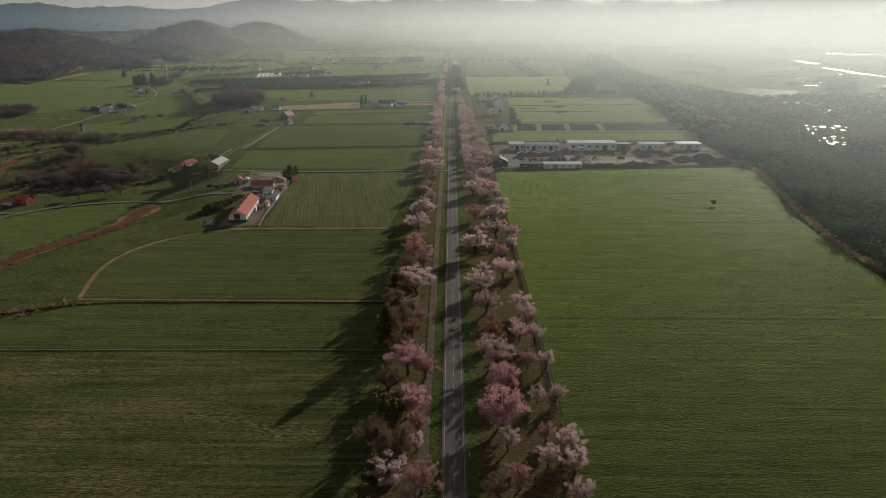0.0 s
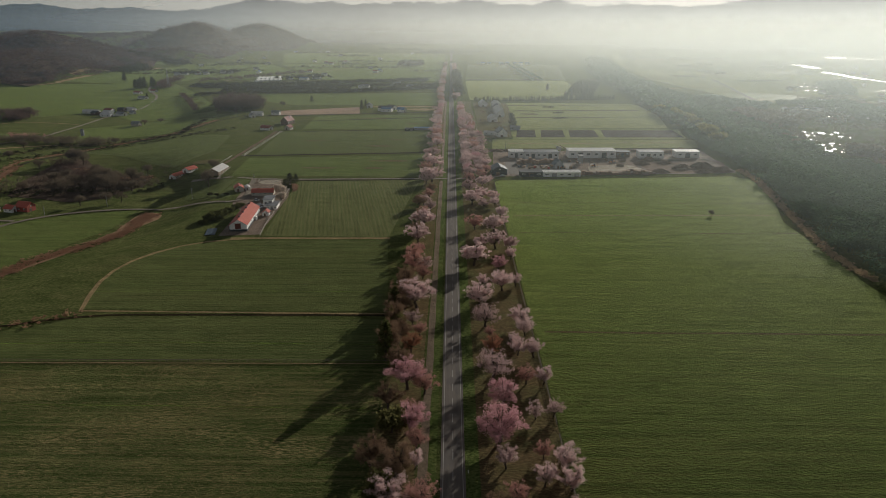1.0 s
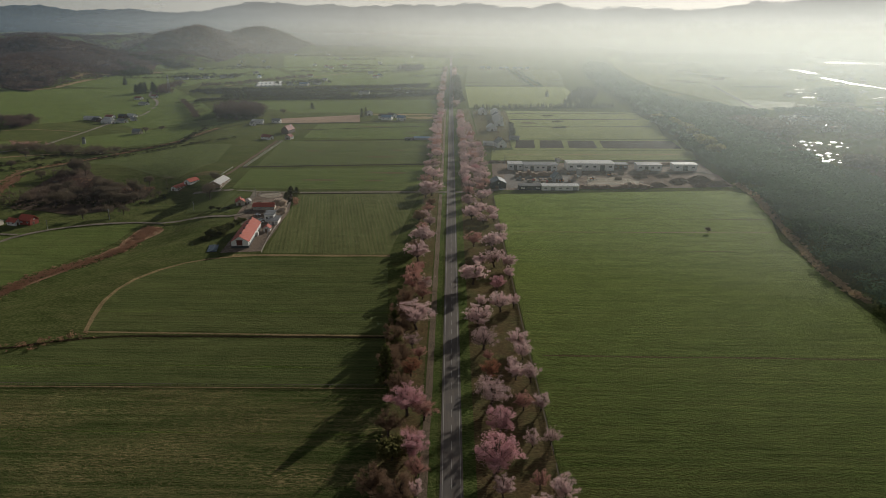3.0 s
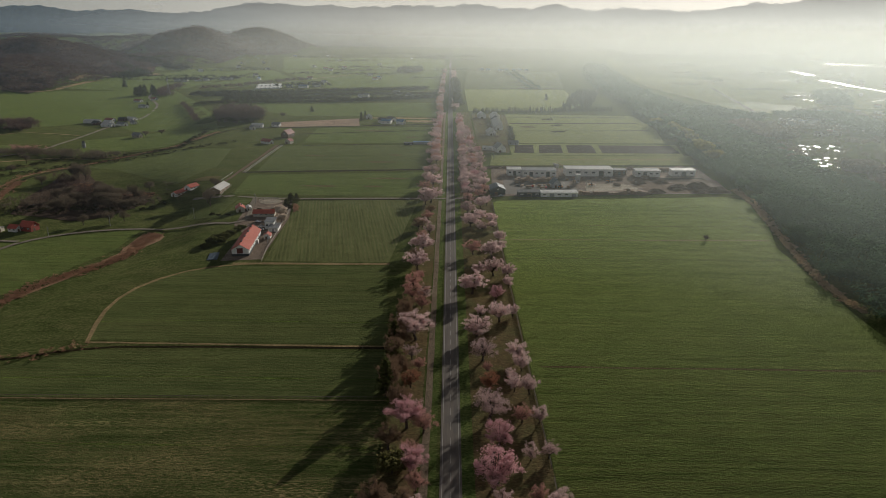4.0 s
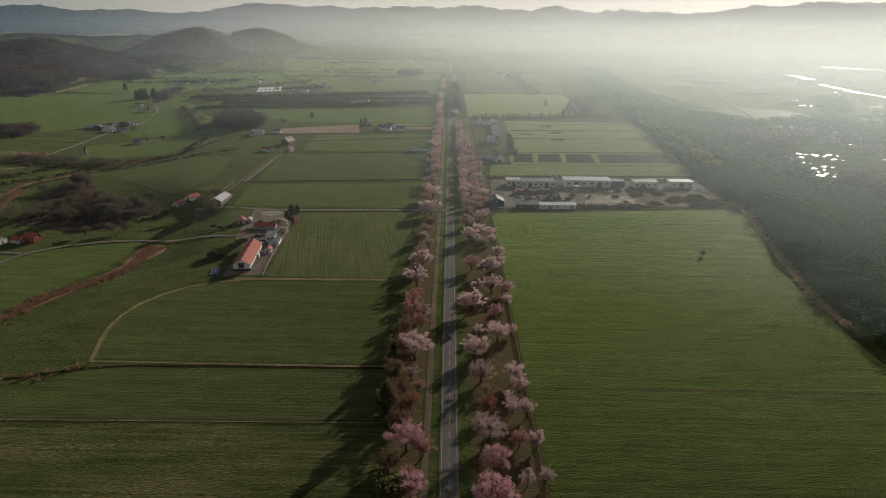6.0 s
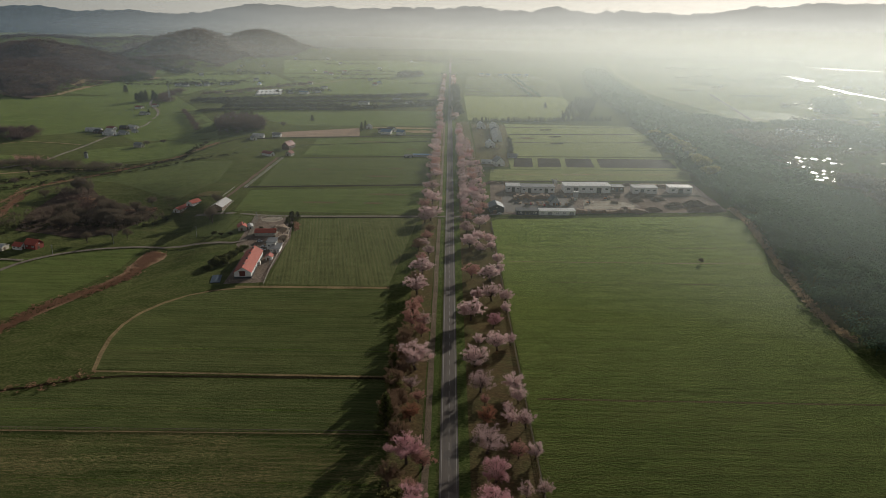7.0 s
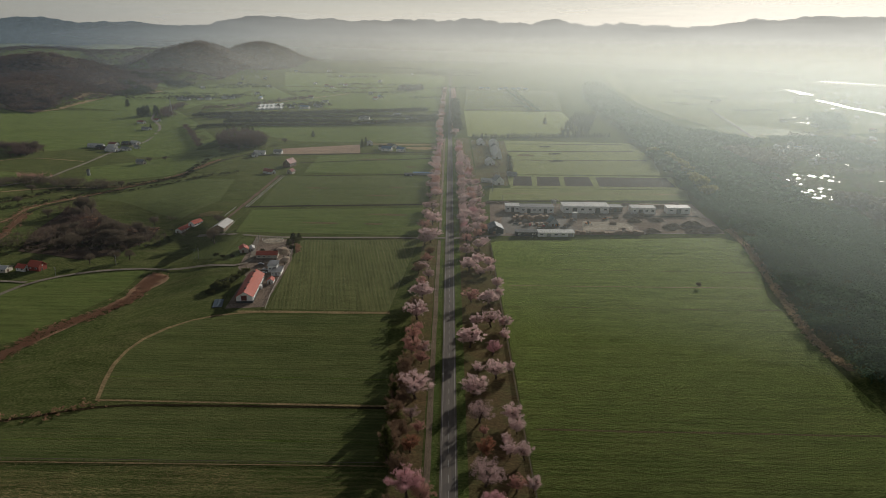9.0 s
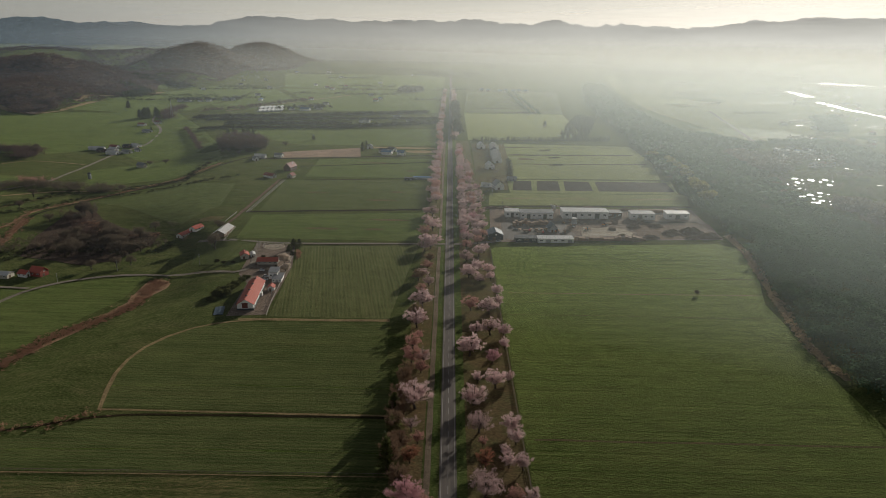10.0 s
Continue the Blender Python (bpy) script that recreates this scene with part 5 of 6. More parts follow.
BROOK_TREES = ((-201, 556, 11, 14), (-207, 566, 9, 10), (-212, 603, 10, 9), (-306.8, 582.9, 12, 10), (-296.3, 582.3, 12, 11), (-381.9, 678.8, 13, 16), (-388.3, 697.7, 11, 13), (-373.7, 661.6, 14, 10), (-464.9, 709.5, 10, 9), (-216, 905, 9, 8), (-432, 965, 9, 8), (-395, 800, 10, 8), (-265, 1085, 10, 9), (-348.2, 605.6, 12, 11), (-336.7, 634.7, 11, 10), (-404.6, 659.2, 11, 9), (-284.3, 629.6, 10, 9))
MEADOW_TREES = ((-318.3, 596.7, 12, 10), (-362.3, 563.6, 11, 9), (-422.7, 593.7, 11, 10), (-700, 965, 14, 13), (-720, 950, 14, 12), (-483.1, 764.8, 11, 10), (-380.2, 681.6, 15, 17), (-370.3, 677.6, 14, 16), (-273.3, 525.8, 10, 10), (-263.9, 532, 9, 8), (-290.3, 519, 9, 9), (-413, 975, 9, 7), (-640, 1040, 16, 15), (-655, 1062, 16, 14), (-352.5, 594.2, 13, 12), (-328.9, 582.9, 13, 12), (-306.1, 573.4, 12, 12))
thicket_rng = random.Random(41)
THICKET_TREES = []
for k in range(20):
    u = thicket_rng.random()
    THICKET_TREES.append((-345 + 75 * u + thicket_rng.uniform(-22, 22), 545 + 10 * u + thicket_rng.uniform(0, 95) * (1 - 0.55 * u), thicket_rng.uniform(10, 14), thicket_rng.uniform(9, 15)))
for k, (x, y, w, hgt) in enumerate((*BROOK_TREES, *MEADOW_TREES, *THICKET_TREES)):
    round_tree("bare_tree", "bare grey-brown broadleaf tree before leafing", x, y, w, hgt, WOOD_TWIGS, 40 + k, True)
for k, (x, y, w, hgt) in enumerate(((-186, 515, 5, 2.6), (-178, 507, 4, 2.4), (-170, 505, 4, 2.4), (-128, 528, 5, 4.5), (-150, 520, 3.5, 3), (-138, 520, 5, 4.0), (-133, 494, 4, 3.4))):
    round_tree("garden_shrub", "olive garden shrub near the farm cottage", x, y, w, hgt, HEDGE_LEAF, 60 + k, sink=0.3)
for k, (x, y, w, hgt) in enumerate(((284, 742, 17, 14), (292, 752, 16, 13), (289, 775, 18, 15), (294, 797, 18, 15), (300, 830, 15, 12), (297, 812, 15, 12), (305, 870, 16, 13), (309, 905, 16, 14), (313, 930, 15, 13), (311, 960, 14, 12), (318, 990, 15, 12), (305, 1030, 15, 12))):
    round_tree("willow_tree", "yellow-green leafing tree at the wood's edge", x, y, w, hgt, SPRING_LEAF, 80 + k, leaf=0.06, n=1700)

# woods, hedges and brush -----------------------------------------------------------------------------
FAR_CONES = [conifer_arrays(20 + k, 3, 5) for k in range(4)]
TWIGS = [clump_arrays(k, 44, 0.14, 0.10) for k in range(6)]
LEAVES = [clump_arrays(10 + k, 118, 0.057, 0.75) for k in range(6)]
FAR_TWIGS = [clump_arrays(30 + k, 24, 0.15, 0.5, stem=False) for k in range(5)]
HILL_CROWNS = [clump_arrays(130 + k, 40, 0.10, 0.35, stem=False) for k in range(6)]
FAR_LEAVES = [clump_arrays(70 + k, 26, 0.15, 0.8, stem=False) for k in range(5)]
BRUSH = [clump_arrays(50 + k, 24, 0.16, 0.45, 0.4, False) for k in range(5)]


def scatter(rng, n, x0, x1, y0, y1, keep):
    out = []
    while len(out) < n:
        x, y = rng.uniform(x0, x1), rng.uniform(y0, y1)
        if keep(x, y):
            out.append((x, y))
    return out


def along(points, gap, spread, rng):
    out = []
    for (x0, y0), (x1, y1) in zip(points, points[1:]):
        n = max(1, int(math.hypot(x1 - x0, y1 - y0) / gap))
        out += [(x0 + (x1 - x0) * k / n + rng.gauss(0, spread), y0 + (y1 - y0) * k / n + rng.gauss(0, spread)) for k in range(n)]
    return out


def band(name, label, category, protos, places, low, high, ratio, material, seed):
    r = np.random.default_rng(seed)
    hs = r.uniform(low, high, len(places))
    return stuff(name, label, category, protos, places, hs, hs * ratio * r.uniform(0.8, 1.25, len(places)), material, seed)


rng = random.Random(77)
wood_keep = lambda x, y: x < 0.74 * y and scarp(y) + 3 + 3 * math.sin(y / 9.0) < x < scarp(y) + 185 + 0.03 * y
near = scatter(rng, 1450, 210, 480, 150, 800, wood_keep)
split = [math.sin(x / 33.0) + math.sin(y / 41.0 + x / 70.0) + rng.uniform(-0.9, 0.9) for x, y in near]
band("wood", "dark pines standing in the slope wood", "wood", LEAVES, [p for p, s in zip(near, split) if s > 1.5], 9, 13, 1.4, WOOD_NEEDLES, 1)
FINE_LEAVES = [clump_arrays(90 + k, 250, 0.037, 0.75) for k in range(6)]
MID_LEAVES = [clump_arrays(110 + k, 130, 0.055, 0.8) for k in range(6)]
band("wood", "dense olive broadleaf wood on the terrace slope", "wood", MID_LEAVES, [p for p, s in zip(near, split) if -2.15 < s <= 1.5 and p[1] > 540], 8, 12, 1.5, WOOD_NEEDLES, 40)
band("wood", "dense olive broadleaf wood beside the pasture", "wood", FINE_LEAVES, [p for p, s in zip(near, split) if -2.15 < s <= 1.5 and p[1] <= 540], 8, 12, 1.5, WOOD_NEEDLES, 45)
band("wood", "bare grey-brown trees among the slope wood", "wood", TWIGS, [p for p, s in zip(near, split) if s <= -2.15], 8, 12, 1.1, WOOD_TWIGS, 2)
far = scatter(rng, 3000, 260, 760, 800, 2700, lambda x, y: wood_keep(x, y) and x < scarp(y) + 190 - 0.10 * max(0.0, y - 1500))
band("wood", "hazy dark wood along the terrace edge", "wood", FAR_LEAVES, far[:2800], 9, 14, 1.6, WOOD_NEEDLES, 3)
band("wood", "hazy bare trees along the terrace edge", "wood", FAR_TWIGS, far[2800:], 8, 13, 1.0, WOOD_TWIGS, 4)
edge_places = [(float(scarp(y)) - 2 + rng.uniform(-3, 4), y) for y in np.arange(335, 610, 0.5)]
band("brush", "pale dry brush along the wood's edge", "brush", BRUSH, edge_places, 0.9, 2.8, 1.3, TAN_BRUSH, 5)
hill_places = scatter(rng, 3600, -1900, -890, 1470, 2500, lambda x, y: (hills(x, y) > 0.6 or -1110 < x < -925 and 1880 < y < 2200) and x / y > -0.80 and not (x > -925 and y > 1900))
band("wood", "brown bare forest on the near hill", "wood", HILL_CROWNS, hill_places, 9, 16, 1.7, HILL_TWIGS, 6)
hill_far = scatter(rng, 4000, -2300, -760, 2280, 4200, lambda x, y: hills(x, y) > 6 and x / y > -0.72 and (y > 2500 or x > -1090) and (x > -1400 or math.sin(x / 130.0) + math.sin(y / 170.0) > -0.3))
band("wood", "hazy brown forest on the far hills", "wood", FAR_TWIGS, hill_far, 8, 13, 1.8, HILL_TWIGS, 7)
toe = along([(-985, 2110), (-950, 2080), (-904, 2053), (-885, 1960), (-905, 1870)], 1.6, 14, rng)
band("wood", "dark trees at the foot of the far hill", "wood", FAR_LEAVES, along([(-1050, 2330), (-960, 2285), (-850, 2240)], 1.2, 14, rng), 9, 15, 1.2, HEDGE_LEAF, 90)
band("wood", "dark conifer stand on the hill's toe", "wood", FAR_CONES, toe, 10, 16, 2.0, NEEDLES, 8)


band("brush", "dark bare thicket along the brook", "brush", TWIGS, along([(-473, 483), (-402.5, 559.5), (-379.4, 572.6), (-359.3, 590.7), (-321.4, 576.8), (-288.9, 573.6), (-269.1, 606.8)], 1.3, 13, rng), 3, 10, 1.1, WOOD_TWIGS, 9)
band("brush", "dark hedge of shrubs on the valley bank", "brush", BRUSH, along([(-422.7, 543.4), (-372.4, 563.6), (-323.5, 566.1), (-288.8, 569.3), (-263.6, 592.5)], 0.9, 12, rng), 1.5, 4, 1.5, HEDGE_LEAF, 41)
band("brush", "dark trees at the meadow's far corner", "brush", TWIGS, along([(-740, 1060), (-693, 1066), (-655, 1050), (-640, 1000)], 0.6, 9, rng), 8, 15, 1.2, HILL_TWIGS, 42)
band("brush", "row of bare trees up the valley side", "brush", TWIGS, along([(-510, 1310), (-470, 1230), (-440, 1165), (-412, 1108), (-398, 1070)], 1.0, 2.2, rng), 3.5, 7, 1.3, HILL_TWIGS, 43)
band("brush", "scrub along the valley ditch", "brush", BRUSH, along([(-490.1, 713.5), (-474, 749.7), (-460, 784), (-409, 803), (-331, 836), (-341, 894), (-340, 958)], 1.9, 3.4, rng), 1.2, 5, 1.5, HEDGE_LEAF, 44)
band("brush", "reddish brown thicket in the brook valley", "brush", TWIGS, along([(-398.2, 695.5), (-369.3, 645.8), (-335.9, 622.8), (-291.4, 608.8)], 0.9, 9, rng), 4, 9, 1.2, HILL_TWIGS, 10)
band("brush", "grey thicket by the valley lane", "brush", TWIGS, along([(-620, 780), (-549, 809), (-515, 823), (-464, 807), (-400, 802)], 0.6, 8, rng), 5, 11, 1.2, WOOD_TWIGS, 11)
band("brush", "pinkish bushes by the valley lane", "brush", TWIGS, along([(-555, 851), (-530, 848), (-512, 840)], 1.2, 5, rng), 5, 8, 1.3, BLOSSOM["r"], 12)
band("brush", "low hedge along the brook bank", "brush", BRUSH, along([(-472, 685.3), (-444.8, 722.6), (-422.7, 762.8), (-364.1, 779.4), (-270, 846)], 2.0, 3, rng), 1.0, 4.5, 1.4, HEDGE_LEAF, 13)
band("brush", "scrub along the field ditch", "brush", BRUSH, along([(-343.8, 256.2), (-205, 262), (-160, 283)], 1.4, 2.5, rng), 1, 3.2, 1.3, RED_BRUSH, 14)
band("brush", "tufts of dry reeds in the gully", "brush", BRUSH, along([(-279.4, 319.8), (-257.9, 352.4), (-250.6, 391.8), (-238.7, 410.6), (-229.5, 428.7), (-223, 448.1), (-223.4, 461.8), (-225.3, 495.5), (-226.8, 470.6), (-221.3, 489.7)], 0.13, 2.9, rng), 0.7, 2.0, 1.5, RED_BRUSH, 15)
band("hedge", "reddish low hedge by the farm corner", "hedge", BRUSH, along([(-127, 540), (-121, 520)], 0.6, 1.2, rng), 1.5, 3, 1.2, RED_BRUSH, 16)
band("wood", "dense brown copse of bare trees", "wood", TWIGS, scatter(rng, 330, -400, -270, 1000, 1160, lambda x, y: ((x + 331 + (y - 1078) * 0.35) / 41) ** 2 + ((y - 1078) / 66) ** 2 < 0.85 + 0.35 * math.sin(x / 9.0) * math.sin(y / 13.0)), 11, 25, 0.8, HILL_TWIGS, 17)
band("wood", "dark undergrowth of the copse", "wood", LEAVES, scatter(rng, 110, -390, -280, 1010, 1150, lambda x, y: ((x + 331 + (y - 1078) * 0.35) / 38) ** 2 + ((y - 1078) / 62) ** 2 < 1.0), 6, 11, 1.2, HEDGE_LEAF, 18)
band("brush", "grey bushes round the lattice mast", "brush", TWIGS, along([(-596, 1450), (-622, 1500), (-640, 1560), (-652, 1670)], 1.0, 8, rng), 7, 13, 1.2, HILL_TWIGS, 19)
for k, (x0, y0, x1, y1) in enumerate(((-472, 1277, -215, 1318), (-215, 1318, -28, 1420), (-440, 1338, -201, 1374), (-500, 1405, -23, 1500), (-539, 1446, -342, 1497), (-342, 1497, -57, 1612))):
    band("hedge", "dark nursery row of clipped trees", "hedge", BRUSH, along([(x0, y0), (x1, y1)], 1.3, 1.6, rng), 5, 13 if k % 3 else 9, 1.3, HEDGE_LEAF, 20 + k)
band("hedge", "row of dark upright conifers across the fields", "hedge", FAR_CONES, along([(36, 1180), (285, 1224)], 1.6, 1.0, rng), 6, 11, 1.3, NEEDLES, 30)
band("hedge", "row of tall bare trees beside the far road", "hedge", FAR_TWIGS, along([(12, 1240), (9, 1800)], 2.2, 2.2, rng), 12, 19, 0.9, HEDGE_LEAF, 31)
band("hedge", "dark grove beyond the fields", "hedge", FAR_CONES, scatter(rng, 230, 200, 330, 1236, 1590, lambda x, y: abs(x - 225 - (y - 1260) * 0.26) < 26), 8, 13, 1.4, NEEDLES, 32)
band("hedge", "far double tree line across pale strips", "hedge", FAR_TWIGS, along([(180, 2300), (186, 1610)], 6, 1.5, rng) + along([(200, 2300), (206, 1610)], 6, 1.5, rng), 5, 8, 1.3, WOOD_NEEDLES, 33)
lines = []
for k in range(24):
    y = rng.uniform(1750, 4200)
    x = rng.uniform(-0.50, 0.0) * y - 30
    if hills(x, y) < 2:
        lines += along([(x, y), (x + rng.uniform(90, 320), y + rng.uniform(-20, 40))], 5, 3, rng)
band("hedge", "distant hedgerows and shelter belts", "hedge", FAR_TWIGS, lines, 4, 10, 1.5, HEDGE_LEAF, 34)
lines = []
for k in range(42):
    y = rng.uniform(1000, 3600)
    x = float(scarp(y)) + 240 + rng.random() * 0.6 * y
    lines += along([(x, y), (x + rng.uniform(40, 200), y + rng.uniform(-10, 60))], 8, 6, rng)
band("hedge", "hazy tree belts on the river plain", "hedge", FAR_TWIGS, lines, 7, 14, 1.6, WOOD_TWIGS, 35)
band("wood", "riverside grove on the plain", "wood", FAR_TWIGS, scatter(rng, 420, 440, 1100, 700, 1500, lambda x, y: math.sin(x / 57.0) * math.sin(y / 71.0) > 0.45 and x > scarp(y) + 180), 8, 14, 1.3, WOOD_TWIGS, 36)

band("wood", "bare trees round the pools below the wood", "wood", TWIGS, scatter(rng, 190, 440, 620, 760, 1110, lambda x, y: x > scarp(y) + 175 and math.sin(x / 13.0) + math.sin(y / 17.0) > -0.2), 7, 12, 1.1, WOOD_TWIGS, 37)
band("hedge", "dark grove in the far green fields", "hedge", FAR_LEAVES, scatter(rng, 90, -170, -95, 2180, 2330, lambda x, y: abs(x + 132) < 36), 12, 18, 1.2, HEDGE_LEAF, 50)
band("hedge", "trees round the far hamlet", "hedge", FAR_LEAVES, along([(-730, 1835), (-690, 1826), (-655, 1832), (-610, 1858), (-560, 1866)], 4, 7, rng), 6, 13, 1.1, HEDGE_LEAF, 51)
band("hedge", "trees round the growing tunnels", "hedge", FAR_LEAVES, along([(-395, 1640), (-360, 1656), (-330, 1676), (-300, 1690)], 3, 9, rng), 7, 13, 1.1, HEDGE_LEAF, 52)
band("hedge", "bare trees beside the tunnels", "hedge", FAR_TWIGS, along([(-560, 1560), (-500, 1620), (-470, 1690), (-430, 1790), (-390, 1880)], 2.6, 5, rng), 6, 11, 1.1, HILL_TWIGS, 53)


garden_rng = random.Random(61)
band("brush", "bare bushes and small trees of the gardens", "brush", TWIGS, scatter(garden_rng, 60, 36, 84, 800, 1140, lambda x, y: math.sin(x / 7.0) + math.sin(y / 13.0) > 0.1), 3, 7, 1.1, HILL_TWIGS, 80)
band("hedge", "dark garden hedge beside the striped field", "hedge", BRUSH, along([(76, 868), (82, 930), (86, 1010)], 1.1, 1.6, garden_rng), 1.5, 4.5, 1.3, HEDGE_LEAF, 81)
for k, (cx, cy) in enumerate(((152, 1095), (157, 1026), (151, 963))):
    band("brush", "low dark bramble clump in the striped field", "brush", BRUSH, along([(cx - 8, cy - 3), (cx + 8, cy + 3)], 0.5, 2.0, garden_rng), 1.2, 3.0, 1.4, HEDGE_LEAF, 82 + k)


def tufts(name, label, material, count, x0, x1, y0, y1, keep, size, seed, row=0.9):
    """Loose tufts standing in drilled rows, one card each."""
    r = np.random.default_rng(seed)
    x, y = r.uniform(x0, x1, count), np.round(r.uniform(y0, y1, count) / row) * row + r.normal(size=count) * 0.12 * row
    zone = 0.5 + 0.25 * np.sin(x / 17.0 + np.sin(y / 9.0) * 1.3) + 0.25 * np.sin(y / 6.3 + np.sin(x / 23.0) * 2.0)
    hold = r.random(count) < (zone if keep else 1.0 - 0.7 * zone)
    p = np.stack([x, y, np.full(count, 0.10)], -1)[hold]
    v, f = cards(p, size, r, slim=0.7)
    return tagged(new(name, array_mesh(name, v, f, material)), label, "grass", kind="stuff")


tufts("stubble", "dry straw tufts in rows of the grazed field", STRAW_TUFT, 120000, -235, -25, 105, 235, True, 0.125, 301, 0.8)
tufts("grass_tufts", "green tufts among the straw of the field", GREEN_TUFT, 20000, -235, -25, 105, 235, False, 0.15, 302)
tufts("grass_tufts", "thick green grass of the roadside verge", GREEN_TUFT, 4000, -6.2, -3.3, 100, 420, False, 0.16, 305, 0.2)

for k, (x0, x1, y0, y1) in enumerate(((876, 1060, 1630, 1930), (700, 800, 1150, 1420), (530, 620, 1340, 1520), (505, 560, 1100, 1260), (500, 540, 780, 880))):
    band("wood", "dark grove on the river plain", "wood", FAR_LEAVES, scatter(rng, (260, 170, 150, 120, 60)[k], x0, x1, y0, y1, lambda x, y: k > 0 and (k != 2 or x < 545 + 0.42 * (1520 - y)) or k == 0 and 0 < x - 876 - 0.42 * (y - 1630) < 62), 12, 19, 1.3, (WOOD_NEEDLES, WOOD_NEEDLES, WOOD_NEEDLES, WOOD_TWIGS, WOOD_TWIGS)[k], 60 + k)

band("hedge", "dark shelter belt across the river plain", "hedge", FAR_LEAVES, along([(672, 1440), (740, 1447), (806, 1456)], 1.4, 7, rng), 8, 13, 1.2, WOOD_NEEDLES, 66)
band("brush", "dry reeds along the valley brook", "brush", BRUSH, along([(-473, 563.6), (-434.7, 644.1), (-448.8, 696.4), (-422.7, 742.7), (-398, 782), (-346, 850), (-322, 945)], 0.7, 2.6, rng), 0.8, 2.2, 1.5, RED_BRUSH, 70)
band("brush", "dry reeds in the brook bed", "brush", BRUSH, along([(-404.6, 580.7), (-423.7, 637), (-434.7, 672.2)], 0.35, 2.6, rng), 0.8, 2.2, 1.5, RED_BRUSH, 71)
band("brush", "russet scrub on the thicket's bank", "brush", BRUSH, along([(-369.3, 662.7), (-350.9, 651), (-329.1, 625.5), (-296.3, 615.5), (-276.4, 620.3)], 0.35, 3.0, rng), 0.8, 2.6, 1.5, RED_BRUSH, 72)

# the farm by the crop fields ------------------------------------------------------------------------------
barn = house("barn", "long white barn with a red metal roof", -134.6, 432.5, 5.5, 10.6, 45, 4.3, 7.6, WHITE, RED_ROOF, "barn", windows=7, doors=0, vents=4, plinth=DARK_WALL)
g = Geo().box(0, 0, 0, 3.6, 0.16, 3.2).box(0, -0.02, 3.2, 4.4, 0.24, 0.3)
part("barn_door", g, DOOR_RED, barn, "dark red double barn door").matrix_basis = pose(-0.2, -22.56, 1.7)
part("annex", Geo().box(6.0, 4, 0, 1.6, 3.0, 2.6, 0, 0.2), WHITE, barn)
long_shed("farmhouse", "two-storey white farmhouse with a flat grey roof", -129.8, 475.8, 4, 6.4, 11, 5.4, WHITE, GREY_ROOF, 2, 0.3, category="house")
long_shed("house_wing", "low white wing with a flat grey roof", -125.6, 469.5, 4, 6.8, 12, 2.8, WHITE, GREY_ROOF, 3, 0.3, category="house")
house("garden_shed", "small white shed with a red roof", -125.2, 449, 4, 4.2, 5.5, 2.6, 3.9, WHITE, RED_ROOF, "shed", windows=1)
house("stable", "low cream stable with a faded red roof", -142.5, 507, 94, 8, 16, 2.8, 4.6, CREAM, RED_ROOF, "stable", windows=4, doors=1)
house("cottage", "small cream cottage with a red roof", -165, 520, 20, 6.5, 9, 3.0, 5.0, CREAM, RED_ROOF, windows=2, chimney=True)
house("cottage", "lean-to beside the cottage under a pale roof", -159.5, 524, 20, 3.5, 7, 2.4, 3.2, WHITE, PALE_ROOF, windows=1)
# a very low ridged form stands in for a flat concrete slab
house("cold_frame", "low grey concrete slab beside the barn", -149, 408, 12, 5, 13, 0.25, 0.4, FENCE, SLATE_ROOF, "cold frame", windows=0, doors=0)
field("pen", "grey sanded floor of the round pen", [(-150 + 8.3 * math.cos(a * 0.349), 552 + 7.3 * math.sin(a * 0.349)) for a in range(18)], GRAVEL, 0.13, "pen")
ring = thing("round_pen", "round rail pen for horses", "pen", pose(-150, 552, 0.05))
for zz in (0.7, 1.3):
    part("rail", Geo().tube([(8.5 * math.cos(a * 0.2618), 7.5 * math.sin(a * 0.2618), zz) for a in range(25)], [0.09] * 25, 5), PALE_FENCE, ring)
post_mesh = Geo().box(0, 0, -0.1, 0.16, 0.16, 1.6, 0, 0.03).mesh("post", PALE_FENCE)
for a in range(24):
    part("post", post_mesh, PALE_FENCE, ring).location = (8.5 * math.cos(a * 0.2618), 7.5 * math.sin(a * 0.2618), 0)
house("horse_shed", "small red-roofed cottage by the lane", -246.7, 604.8, -14, 6, 15, 2.8, 4.4, WHITE, RED_ROOF, "cottage", windows=3)
house("horse_shed", "white cottage with a red roof by the lane", -237.9, 613.5, -20, 7, 12, 2.8, 4.8, WHITE, RED_ROOF, "cottage", windows=3)
house("hay_barn", "old hay barn with a pale corrugated roof", -205.3, 592.3, -2, 10.5, 25, 3.4, 6.0, TIMBER, PALE_ROOF, "barn", windows=3, doors=1)
house("brick_barn", "tall pinkish barn with a high gabled roof", -213, 893, -15, 10, 18, 5.0, 10.0, BROWN_WALL, DULL_RED_ROOF, "barn", windows=4, doors=1, chimney=True)
house("brick_barn_wing", "small pinkish outbuilding with a gabled roof", -200, 843, -15, 7, 9, 3.4, 6.0, CREAM, DULL_RED_ROOF, "outbuilding", windows=2)
house("cottage", "white cottage with a brown roof by the fields", -227, 842, 60, 7, 15, 3.0, 5.4, WHITE, DULL_RED_ROOF, windows=3)
house("red_hut", "red boarded barn with a red roof", -324.6, 504.1, 75, 8, 11, 4.0, 7.0, RED_BOARDS, RED_ROOF, "barn", windows=2)
house("red_hut", "small red and white hut", -334.2, 501.3, 75, 6, 8, 3.0, 5.0, WHITE, RED_ROOF, "hut", windows=2)
